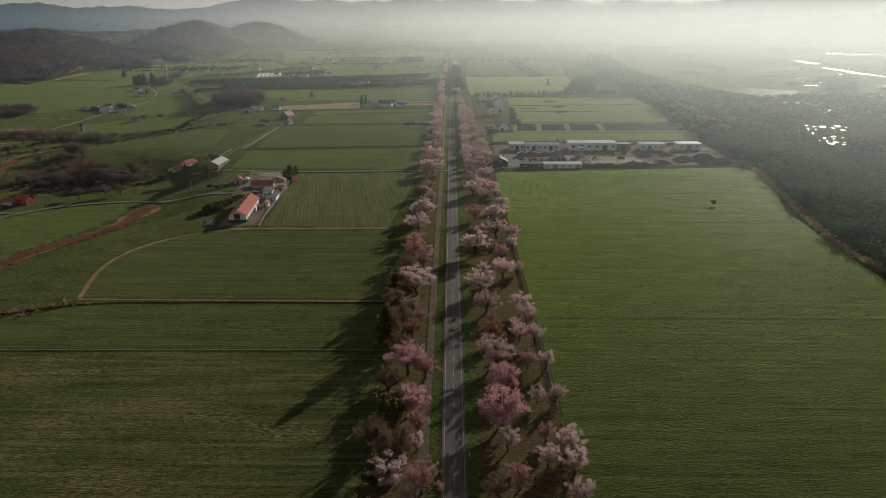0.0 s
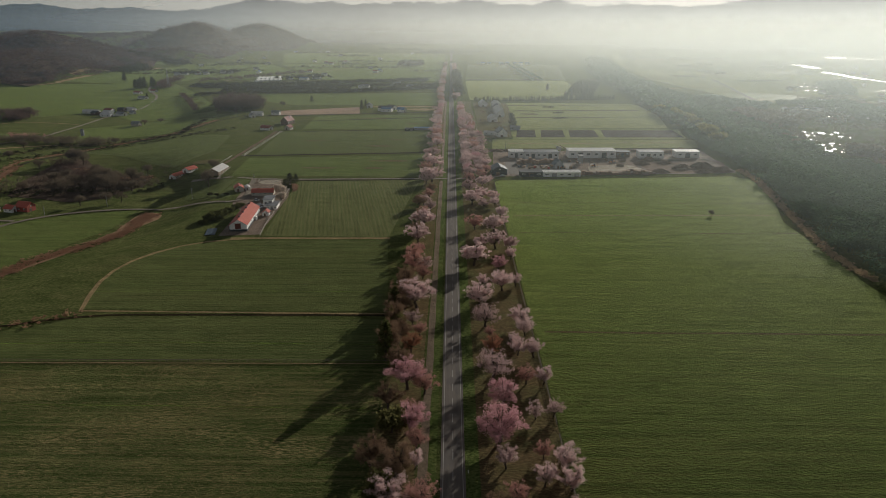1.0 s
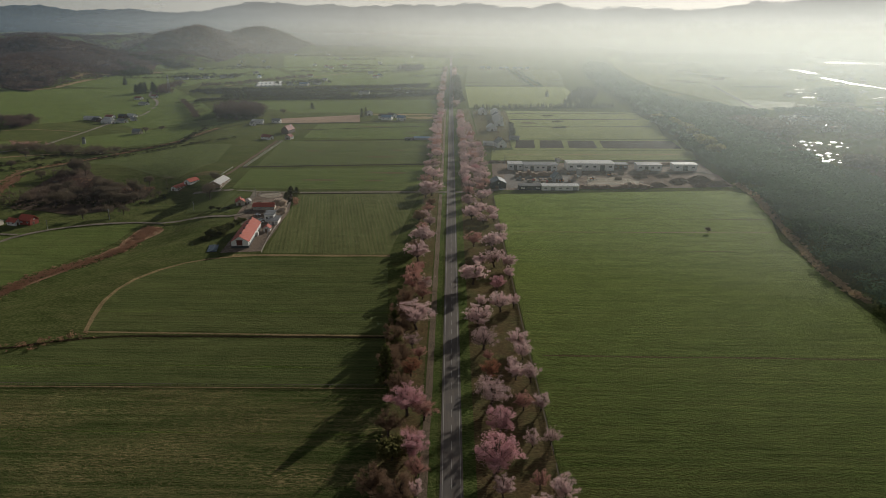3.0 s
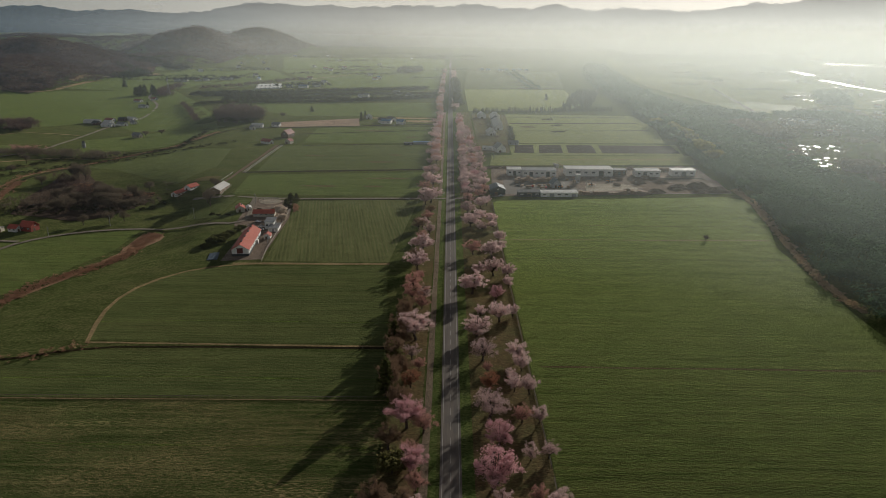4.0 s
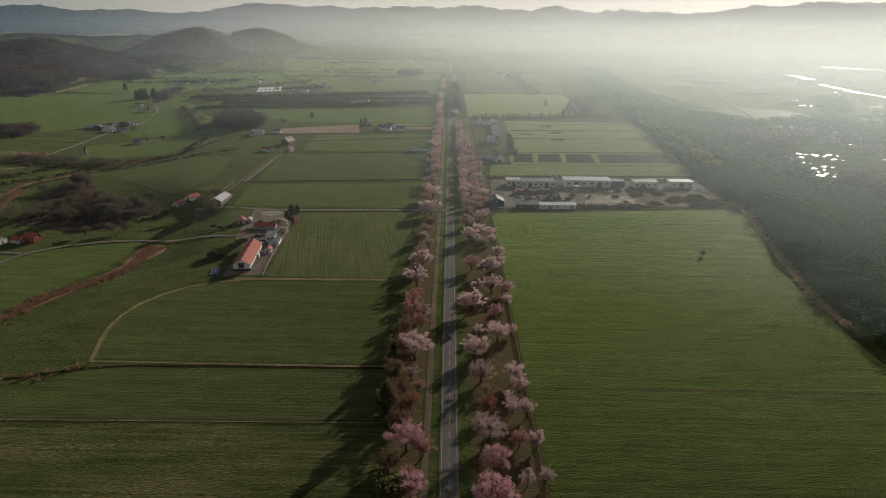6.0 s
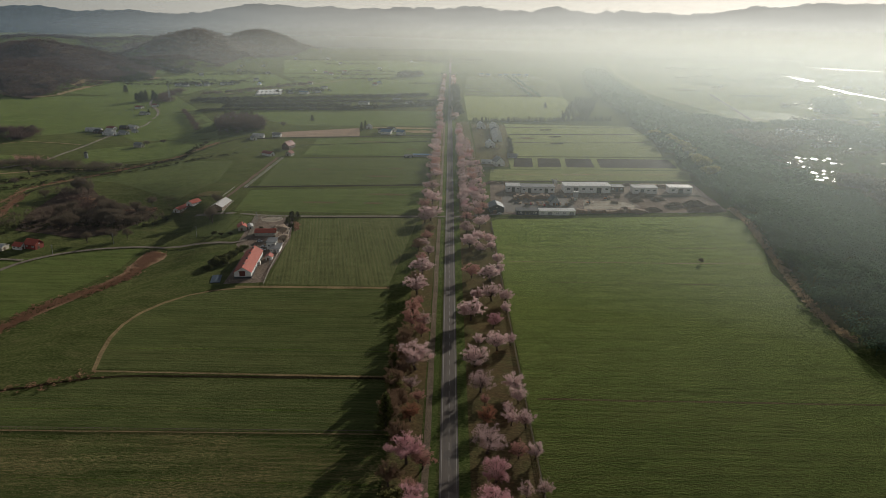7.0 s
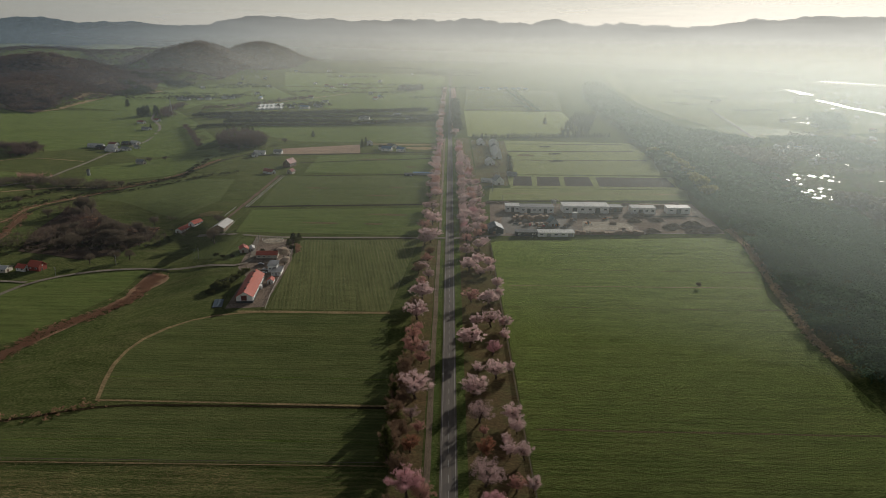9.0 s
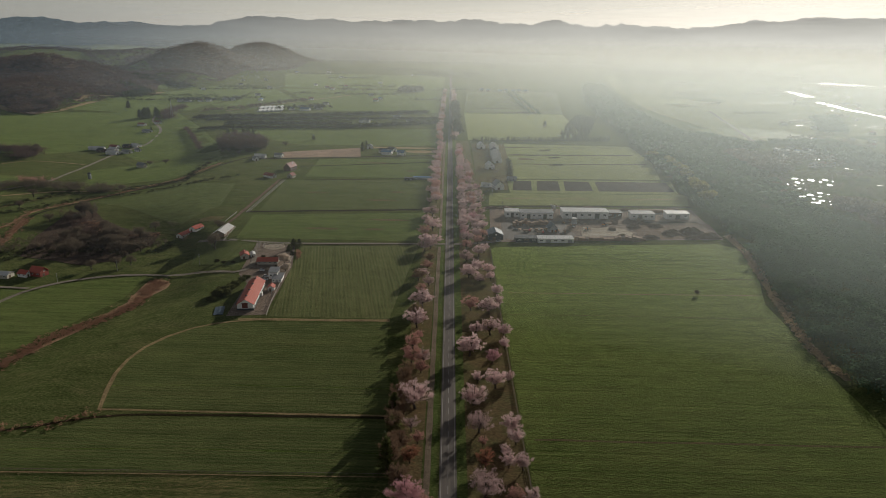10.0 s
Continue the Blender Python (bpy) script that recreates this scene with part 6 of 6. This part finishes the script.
house("long_hut", "long low shed with a pale green roof", -354.2, 499.1, 84, 8, 22, 3.0, 4.6, CREAM, PALE_ROOF, "shed", windows=4)
house("hay_hut", "lone cream hut in the meadow", -440, 956, 70, 7, 13, 4.0, 7.0, CREAM, GREY_ROOF, "hut", windows=2)
silo = thing("silo", "small old concrete silo in the meadow", "silo", pose(-472, 872, land_at(-472, 872)))
part("shaft", Geo().tube([(0, 0, -0.3), (0, 0, 7.0)], [2.2, 2.1], 14), GREY_WALL, silo)
part("cap", Geo().tube([(0, 0, 7.0), (0, 0, 7.3), (0, 0, 9.0)], [2.5, 2.5, 0.2], 14), DARK_ROOF, silo)
HAMLET = ((-575, 1098, 84, 8, 26, "PALE"), (-560, 1082, 60, 9, 13, "DARK"), (-545, 1090, 70, 10, 14, "PALE"), (-532, 1062, 72, 10, 20, "PALE"), (-515, 1072, 66, 9, 16, "WHITE"),
          (-528, 1134, 70, 10, 15, "PALE"), (-540, 1128, 80, 9, 12, "DARK"), (-556, 1118, 75, 10, 14, "RED"), (-505, 1090, 60, 6, 9, "WHITE"),
          (-576, 1292, 65, 10, 18, "WHITE"), (-622, 1375, 70, 9, 16, "RED"), (-600, 1400, 60, 8, 12, "RED"), (-278, 960, 40, 6, 9, "WHITE"), (-276, 979, 84, 6, 16, "PALE"), (-252, 990, 80, 7, 12, "WHITE"))
ROOFS = {"PALE": PALE_ROOF, "DARK": DARK_ROOF, "RED": DULL_RED_ROOF, "BLUE": BLUE_ROOF, "WHITE": GREY_ROOF}
for x, y, turn, w, l, tone in HAMLET:
    house("farm_building", "pale farm building with a " + {"PALE": "pale", "DARK": "dark", "RED": "dull red", "BLUE": "blue", "WHITE": "grey"}[tone] + " metal roof in the hamlet", x, y, turn, w, l, 3.4, 5.8, WHITE if tone != "DARK" else BROWN_WALL, ROOFS[tone], "farm building", windows=2, group="hamlet buildings")
MIDDLE = ((-183, 1418, 30, 10, 16, "WHITE"), (-175, 1426, 80, 9, 12, "WHITE"), (-129, 1086, 10, 9, 10, "WHITE"), (-97, 1032, 80, 10, 15, "BLUE"), (-75, 1028, 60, 7, 12, "BLUE"), (-92, 1058, 50, 10, 13, "DARK"),
          (-104, 1045, 80, 8, 12, "DARK"), (-86, 1436, 50, 10, 14, "DARK"), (-118, 1500, 70, 9, 14, "WHITE"), (-345, 1630, 75, 10, 22, "BLUE"), (-327, 1684, 60, 9, 16, "WHITE"), (-318, 1662, 60, 9, 14, "DARK"), (-322, 1772, 70, 9, 14, "WHITE"),
          (-360, 1680, 60, 8, 12, "DARK"), (-380, 1640, 60, 8, 14, "BLUE"))
BEYOND = ((-715, 1824, 60, 10, 16, "WHITE"), (-690, 1810, 80, 9, 14, "DARK"), (-660, 1820, 60, 9, 15, "RED"), (-637, 1816, 70, 9, 14, "WHITE"), (-602, 1845, 70, 10, 16, "WHITE"), (-585, 1850, 60, 9, 14, "DARK"))
for x, y, turn, w, l, tone in MIDDLE + BEYOND:
    house("country_house", "distant country house under a " + {"PALE": "pale", "DARK": "dark", "RED": "dull red", "BLUE": "blue", "WHITE": "light grey"}[tone] + " roof among fields", x, y, turn, w, l, 4.2, 7.0, WHITE, ROOFS[tone], "house", windows=2, group="country houses")
for k in range(12):
    house("polytunnel", "white polythene growing tunnel", -444 + 8.6 * (k % 6) - 14 * (k // 6), 1598 + 5 * (k % 6) + 62 * (k // 6), 8, 8.2, 46, 2.2, 4.0, POLYTHENE, POLYTHENE, "polytunnel", windows=0, doors=0, group="polytunnels")
long_shed("blue_shed", "long low shed with a blue-grey roof", -33, 849, 0.5, 27, 6, 2.6, GREY_WALL, BLUE_ROOF, 5)
long_shed("dark_shed", "small dark shed at the field's edge", -52, 843, 0.5, 11, 6, 2.4, DARK_WALL, DARK_ROOF, 2)

# houses past the timber yard ----------------------------------------------------------------------------------
house("villa", "white house with a steep grey gabled roof", 57, 802, 15, 11, 15, 5.0, 10.0, WHITE, GREY_ROOF, windows=3, chimney=True)
house("villa_annex", "low white annex with a pale roof", 44, 812, 80, 7, 12, 2.8, 4.4, WHITE, PALE_ROOF, "house", windows=2)
house("villa_annex", "grey shed beside the white house", 78, 852, 80, 7, 12, 3.0, 5.0, GREY_WALL, GREY_ROOF, "shed", windows=2)
for k, (x, y, l, tone) in enumerate(((67, 983, 15, PALE_ROOF), (67.5, 1008, 15, PALE_ROOF), (68, 1033, 15, PALE_ROOF), (68.5, 1058, 15, GREY_ROOF), (69, 1083, 15, PALE_ROOF), (69.5, 1108, 15, PALE_ROOF), (49, 1112, 18, PALE_ROOF), (54, 930, 12, PALE_ROOF))):
    house("terrace_house", "white house in a row with a grey gabled roof", x, y, 10 + 5 * (k % 3), 11, l, 5.2, 9.5, WHITE, tone, windows=3, group="row of white houses")

# the timber yard ------------------------------------------------------------------------------------------------
long_shed("workshop", "grey-white workshop with dark bays", 63, 671, 1, 14, 12, 6.0, WHITE, PALE_ROOF, 3, open_front=True)
long_shed("workshop", "long white workshop under a rusty roof edge", 87, 668, 1.5, 33, 13, 6.0, WHITE, GREY_ROOF, 6, open_front=True)
long_shed("sawmill_hall", "long white sawmill hall with a pale roof", 136.5, 673, 2, 46, 16, 7.0, WHITE, PALE_ROOF, 6, open_front=True)
long_shed("lean_to", "open dark lean-to beside the hall", 167.5, 677, 2, 14, 10, 5.0, BROWN_WALL, GREY_ROOF, 3, open_front=True)
long_shed("store_shed", "white-walled store shed at the yard's end", 194, 671, 2, 24, 12, 6.2, WHITE, GREY_ROOF, 4, open_front=True)
long_shed("store_shed", "white store shed at the yard's end", 230.5, 675, 2, 23, 11, 6.0, WHITE, PALE_ROOF, 3, open_front=True)
long_shed("front_shed", "white front shed with small windows", 94, 583, 2.5, 32, 9, 3.6, WHITE, PALE_ROOF, 5)
long_shed("front_shed", "dark open front shed full of timber", 68, 582, 2.5, 19, 9, 3.8, DARK_WALL, DARK_ROOF, 3, open_front=True)
house("office", "dark boarded office house by the entrance", 41, 592, 4, 13, 16, 4.6, 7.5, DARK_WALL, SLATE_ROOF, "office", windows=3)
house("kiln_hut", "small grey kiln hut with a steep slate roof", 96, 617, 12, 8, 9, 4.0, 8.0, GREY_WALL, SLATE_ROOF, "hut", windows=1)
tower = thing("chip_tower", "tall narrow chip hopper on steel legs in the yard", "hopper", pose(119.5, 633, 0.08))
part("bin", Geo().box(0, 0, 3.4, 4.2, 4.2, 5.0, 0, 0.15), GREY_WALL, tower)
part("roof", Geo().box(0, 0, 8.42, 4.8, 4.8, 0.4, 0, 0.15), PALE_ROOF, tower)
for lx, ly in ((-1.8, -1.8), (1.8, -1.8), (1.8, 1.8), (-1.8, 1.8)):
    part("leg", Geo().box(lx, ly, 0, 0.4, 0.4, 3.4), STEEL, tower)
crane = thing("log_conveyor", "rusty slanting log conveyor and hopper", "conveyor", pose(108, 692, 0))
part("hopper", Geo().box(0, 0, 3.5, 4.0, 4.0, 3.0, 20, 0.5), STEEL, crane)
for lx, ly in ((-1.6, -1.6), (1.6, -1.6), (1.6, 1.6), (-1.6, 1.6)):
    part("leg", Geo().box(lx, ly, 0, 0.35, 0.35, 3.6), STEEL, crane)
part("boom", Geo().tube([(0, 0, 8.5), (14, -4, 1.0)], [0.5, 0.5], 4), TIMBER, crane)
part("boom", Geo().tube([(0.5, 0, 6.4), (-4, 1, 7.5)], [0.5, 0.4], 4), STEEL, crane)


def log_stack(x, y, turn, length, width, height, seed, sawn):
    """A stack of logs or sawn planks, each one a piece of its own."""
    r = random.Random(seed)
    size = 0.7 if sawn else 0.8
    n, m = int(width / size), max(1, int(height / size))
    top = thing("lumber_stack" if sawn else "log_pile", "stack of sawn brown planks in the yard" if sawn else "pile of rough grey-brown logs in the yard", "lumber" if sawn else "logs", pose(x, y, land_at(x, y) + 0.08, 0, 0, turn), "stacks in the timber yard")
    if sawn:
        piece = Geo().box(0, 0, 0.02, size * 0.92, length, size * 0.88, 0, 0.04).mesh("plank", LOGWOOD)
    else:
        piece = Geo().tube([(0, -length / 2, size / 2), (0, length / 2, size / 2)], [size / 2, size * 0.44], 7).mesh("log", TIMBER)
    for j in range(m):
        for i in range(n):
            if not sawn and abs(i - n / 2 + 0.5) > (n / 2) * (1 - j / (m + 0.6)):
                continue
            ob = part("plank" if sawn else "log", piece, LOGWOOD, top)
            ob.location = ((i - n / 2 + 0.5) * size + r.uniform(-0.05, 0.05), r.uniform(-0.3, 0.3), j * size * (1 if sawn else 0.88))
    return top


rng = random.Random(9)
for k in range(20):
    log_stack(114 + 3.3 * k, 588 + 0.12 * 3.3 * k * 0.6 + rng.uniform(-1, 1), rng.uniform(-8, 8), rng.uniform(4, 6), 2.8, rng.uniform(2.2, 3.8), k, rng.random() < 0.75)
for k in range(13):
    log_stack(62 + 2.9 * k, 637 + rng.uniform(-4, 6), rng.uniform(-10, 10), rng.uniform(4, 6), 2.8, rng.uniform(2.8, 5.2), 50 + k, True)
for k in range(9):
    log_stack(66 + 5.2 * k, 616 + rng.uniform(-3, 5), rng.uniform(-25, 25), rng.uniform(3, 5), 2.1, rng.uniform(1.2, 2.4), 120 + k, True)
for k in range(15):
    log_stack(64 + 7.0 * k + rng.uniform(-1.5, 1.5), (652, 645, 658)[k % 3] + rng.uniform(-1.5, 1.5), rng.uniform(-30, 30), rng.uniform(2.4, 4.5), 2.1, rng.uniform(0.8, 2.2), 150 + k, k % 3 > 0)
for x, y, turn, l, w, hgt in ((168, 590, 88, 6, 10, 2.6), (190, 660, 60, 6, 12, 2.6), (155, 626, 80, 6, 8, 2.2), (163, 650, 75, 5, 9, 2.0), (206, 612, 75, 6, 14, 2.4)):
    log_stack(x, y, turn, l, w, hgt, int(x), False)
for k in range(11):
    log_stack(200 + 3.4 * k, 698 + rng.uniform(-1, 1), rng.uniform(-10, 10), 5, 3.0, 2.8, 90 + k, True)
for k, (x, y, rr, hgt) in enumerate(((44, 702, 9, 2.4), (58, 703, 8, 2.2), (186, 704, 8, 2.4), (148, 706, 14, 3.0), (236, 705, 12, 3.4), (186, 652, 7, 2.4), (160, 606, 5, 1.6), (208, 616, 10, 4.4), (228, 622, 13, 5.4), (240, 606, 12, 5.0), (222, 600, 8, 3.0), (178, 636, 8, 3.4), (184, 600, 9, 3.2), (200, 640, 9, 3.0))):
    r = np.random.default_rng(200 + k)
    g, n = Geo(), 22
    pts = [(0, 0, hgt)]
    for j, (f, q) in enumerate(((0.35, 0.8), (0.7, 0.4), (1.0, -0.05))):
        for i in range(n):
            a = 6.2832 * i / n
            s = f * rr * (0.85 + 0.3 * r.random())
            pts.append((s * math.cos(a), s * math.sin(a) * 0.55, hgt * q * (0.8 + 0.4 * r.random()) if j < 2 else -0.05))
    fs = [(0, 1 + i, 1 + (i + 1) % n) for i in range(n)]
    for j in range(2):
        fs += [(1 + j * n + i, 1 + (j + 1) * n + i, 1 + (j + 1) * n + (i + 1) % n, 1 + j * n + (i + 1) % n) for i in range(n)]
    g.add(pts, fs)
    ob = new("bark_mound", g.mesh("bark_mound", EARTH))
    ob.location = (x, y, 0.06)
    tagged(ob, "brown mound of bark and sawdust at the yard's edge", "mound")


def wheel_set(owner, places, radius, width):
    tyre = Geo().tube([(-width / 2, 0, 0), (width / 2, 0, 0)], [radius, radius], 12).mesh("wheel", RUBBER)
    hub = Geo().tube([(-width / 2 - 0.01, 0, 0), (width / 2 + 0.01, 0, 0)], [radius * 0.5, radius * 0.5], 8).mesh("rim", STEEL)
    for x, y in places:
        w = part("wheel", tyre, RUBBER, owner)
        w.location = (x, y, radius)
        part("rim", hub, STEEL, w)


def car(x, y, turn, paint, label):
    top = thing("car", label, "car", pose(x, y, land_at(x, y) + 0.1, 0, 0, turn))
    g = Geo()
    g.box(0, 0, 0.32, 1.7, 4.2, 0.55, 0, 0.12)
    part("body", g, paint, top)
    c = Geo()
    c.add([(-0.78, -1.2, 0.86), (0.78, -1.2, 0.86), (0.78, 1.7, 0.86), (-0.78, 1.7, 0.86), (-0.64, -0.6, 1.45), (0.64, -0.6, 1.45), (0.64, 1.3, 1.45), (-0.64, 1.3, 1.45)],
          [(0, 1, 5, 4), (1, 2, 6, 5), (2, 3, 7, 6), (3, 0, 4, 7)])
    part("windows", c, GLASS, top)
    part("cabin_roof", Geo().box(0, 0.35, 1.44, 1.3, 1.95, 0.07, 0, 0.03), paint, top)
    wheel_set(top, ((-0.8, -1.3), (0.8, -1.3), (-0.8, 1.3), (0.8, 1.3)), 0.32, 0.2)


def truck(x, y, turn, paint, label):
    top = thing("truck", label, "truck", pose(x, y, land_at(x, y) + 0.1, 0, 0, turn))
    part("cab", Geo().box(0, -2.6, 0.5, 2.1, 1.7, 2.0, 0, 0.25), paint, top)
    part("windscreen", Geo().box(0, -3.47, 1.5, 1.8, 0.06, 0.7), GLASS, top)
    part("load_bed", Geo().box(0, 0.9, 0.8, 2.2, 5.0, 0.5, 0, 0.05), TIMBER, top)
    part("load", Geo().box(0, 0.9, 1.3, 1.9, 4.6, 0.9, 0, 0.15), LOGWOOD, top)
    wheel_set(top, ((-0.95, -2.5), (0.95, -2.5), (-0.95, 2.3), (0.95, 2.3)), 0.45, 0.3)


def loader(x, y, turn, label):
    top = thing("loader", label, "loader", pose(x, y, land_at(x, y) + 0.1, 0, 0, turn))
    part("engine_body", Geo().box(0, 0.9, 0.7, 1.8, 2.4, 1.1, 0, 0.2), PAINT_ORANGE, top)
    part("cab", Geo().box(0, -0.3, 0.9, 1.4, 1.4, 2.1, 0, 0.2), GLASS, top)
    part("arm", Geo().tube([(0, -0.8, 1.4), (0, -2.6, 2.2), (0, -3.6, 0.8)], [0.22, 0.2, 0.16], 6), PAINT_ORANGE, top)
    part("bucket", Geo().box(0, -3.8, 0.2, 2.2, 0.9, 0.8, 0, 0.25), STEEL, top)
    wheel_set(top, ((-0.95, -1.0), (0.95, -1.0), (-0.95, 1.4), (0.95, 1.4)), 0.6, 0.45)


car(-142.5, 488, 80, PAINT_WHITE, "white car parked in the farmyard")
car(-136.2, 475, 85, PAINT_WHITE, "white car parked beside the farmhouse")
car(-135, 468, 95, PAINT_WHITE, "white car parked beside the barn")
car(44, 578.5, 110, PAINT_WHITE, "white car parked by the office")
car(62, 618, 100, PAINT_DARK, "dark car parked in the timber yard")
truck(72, 612, 95, PAINT_RED, "red-cabbed truck loaded with timber")
truck(92, 618, 60, PAINT_WHITE, "white truck loaded with timber")
truck(84, 608, 100, PAINT_RED, "small red truck beside lumber stacks")
truck(118, 634, 20, PAINT_WHITE, "white truck parked by the sawmill hall")
loader(100, 612, 40, "orange wheel loader in the yard")
loader(130, 622, 75, "orange wheel loader by the log piles")
loader(150, 640, 110, "orange wheel loader at the yard's edge")

# paddock pens, fences and poles -----------------------------------------------------------------------------------


def rail_fence(name, label, points, gap, post_h, rails, material, post_w=0.16):
    top = thing(name, label, "fence", pose(0, 0, 0))
    pm = Geo().box(0, 0, -0.2, post_w, post_w, post_h + 0.2, 0, 0.03).mesh("post", material)
    for (x0, y0), (x1, y1) in zip(points, points[1:]):
        d = math.hypot(x1 - x0, y1 - y0)
        n = max(1, int(d / gap))
        for k in range(n):
            x, y = x0 + (x1 - x0) * k / n, y0 + (y1 - y0) * k / n
            part("post", pm, material, top).location = (x, y, land_at(x, y))
        for r in rails:
            g, segs = Geo(), max(1, int(d / 30))
            for k in range(segs):
                a, b = [(x0 + (x1 - x0) * t, y0 + (y1 - y0) * t) for t in (k / segs, (k + 1) / segs)]
                g.tube([(*a, land_at(*a) + r), (*b, land_at(*b) + r)], [0.085, 0.085], 4)
            part("rail", g, material, top)


rail_fence("board_fence", "weathered three-rail paddock fence along the avenue", [(34.9, 100), (34.6, 190)], 2.6, 1.5, (0.45, 0.9, 1.35), FENCE, 0.2)
rail_fence("board_fence", "weathered three-rail paddock fence along the avenue", [(34.7, 196), (34.2, 300), (34.2, 460), (35, 556)], 2.6, 1.5, (0.45, 0.9, 1.35), FENCE, 0.2)
rail_fence("wire_fence", "low pale post fence between the fields", [(-24, 238.6), (-190, 236.4), (-205, 235)], 2.8, 1.1, (0.9,), FENCE, 0.16)
rail_fence("farm_fence", "pale rail fence along the crop field", [(-116.6, 401), (-119.5, 425), (-122, 462), (-124.5, 496), (-127.5, 530)], 3.0, 1.3, (0.6, 1.15), PALE_FENCE)
rail_fence("lane_fence", "pale rail fence along the straight lane", [(-205.2, 664), (-206.2, 828)], 4.0, 1.4, (0.6, 1.2), PALE_FENCE)
rail_fence("lane_fence", "pale rail fence along the straight lane", [(-203.0, 664), (-203.8, 828)], 4.0, 1.4, (0.6, 1.2), PALE_FENCE)
rail_fence("lane_fence", "pale rail fence by the hay barn", [(-215, 628), (-214.6, 664)], 3.0, 1.4, (0.6, 1.2), PALE_FENCE)
rail_fence("lane_fence", "pale rail fence by the hay barn", [(-199, 572), (-199, 609)], 3.0, 1.4, (0.6, 1.2), PALE_FENCE)
rail_fence("garden_fence", "low pale fence behind the cottages", [(-255.1, 601.6), (-242.1, 628.2)], 3.0, 1.2, (0.5, 1.0), FENCE)


def utility_pole(x, y, height, arms=1):
    top = thing("utility_pole", "slim grey concrete utility pole", "pole", pose(x, y, land_at(x, y)), "utility poles")
    part("shaft", Geo().tube([(0, 0, -0.3), (0, 0, height)], [0.2, 0.12], 8), CONCRETE, top)
    for k in range(arms):
        part("crossarm", Geo().box(0, 0, height - 0.8 - k, 1.8, 0.14, 0.14), STEEL, top)
    part("transformer", Geo().tube([(0.35, 0, height - 2.6), (0.35, 0, height - 1.8)], [0.25, 0.25], 8), STEEL, top)


for x, y, hgt in ((-203.3, 523, 9), (-268.8, 517.8, 9), (-301, 488, 8), (-122, 437, 7), (-160, 545, 8), (-590, 1275, 12), (55, 700, 9), (122, 604, 8), (48, 760, 9)):
    utility_pole(x, y, hgt)
mast = thing("lattice_mast", "tall slim steel lattice mast above the valley bushes", "mast", pose(-598, 1469, land_at(-598, 1469)))
for k in range(4):
    lx, ly = (-1, 1, 1, -1)[k], (-1, -1, 1, 1)[k]
    part("leg", Geo().tube([(2.6 * lx, 2.6 * ly, -0.3), (0.4 * lx, 0.4 * ly, 38)], [0.22, 0.12], 5), STEEL, mast)
for k in range(9):
    w0, w1 = 2.6 - 2.2 * k / 9.5, 2.6 - 2.2 * (k + 1) / 9.5
    g = Geo()
    for a, b in (((-1, -1), (1, -1)), ((1, -1), (1, 1)), ((1, 1), (-1, 1)), ((-1, 1), (-1, -1))):
        g.tube([(w0 * a[0], w0 * a[1], 4 * k), (w1 * b[0], w1 * b[1], 4 * k + 4)], [0.09, 0.09], 4)
    part("brace", g, STEEL, mast)
marker = thing("road_marker", "small white roadside marker post", "marker post", pose(5.6, 171, 0.05))
part("shaft", Geo().tube([(0, 0, 0), (0, 0, 1.0)], [0.09, 0.08], 8), WHITE, marker)

# homes on the river plain -------------------------------------------------------------------------------------------
rng = random.Random(23)
PLAIN_KINDS = []
for k in range(5):
    tone = ("WHITE", "BLUE", "DARK", "PALE", "RED")[k]
    PLAIN_KINDS.append(house("plain_house", "small hazy house on the river plain", 640 + 30 * k, 1300 + 22 * k, 20 * k, 9, 13, 4.5, 7.5, WHITE, ROOFS[tone], "house", windows=2, doors=1, group="houses on the plain"))
for k in range(70):
    y = rng.uniform(1180, 3400) if k > 30 else rng.uniform(1150, 1500)
    x = rng.uniform(0.46, 0.68) * y if k > 30 else rng.uniform(0.47, 0.62) * y
    copy_thing(PLAIN_KINDS[k % 5], pose(x, y, land_at(x, y), 0, 0, rng.uniform(0, 180)))
for k in range(26):
    y = rng.uniform(1800, 3300)
    x = rng.uniform(-0.42, -0.05) * y
    if hills(x, y) < 1:
        copy_thing(PLAIN_KINDS[k % 5], pose(x, y, land_at(x, y), 0, 0, rng.uniform(0, 180)))
for x, y in ((160, 2310), (180, 2330), (205, 2320), (225, 2335), (245, 2320), (120, 2330), (100, 2340)):
    copy_thing(PLAIN_KINDS[1], pose(x, y, 0, 0, 0, 80))

for k in range(26):
    x, y = 690 + rng.uniform(-1, 1) * 70, 1285 + rng.uniform(-1, 1) * 60
    copy_thing(PLAIN_KINDS[(0, 3, 0, 1)[k % 4]], pose(x, y, land_at(x, y), 0, 0, rng.uniform(0, 180)))
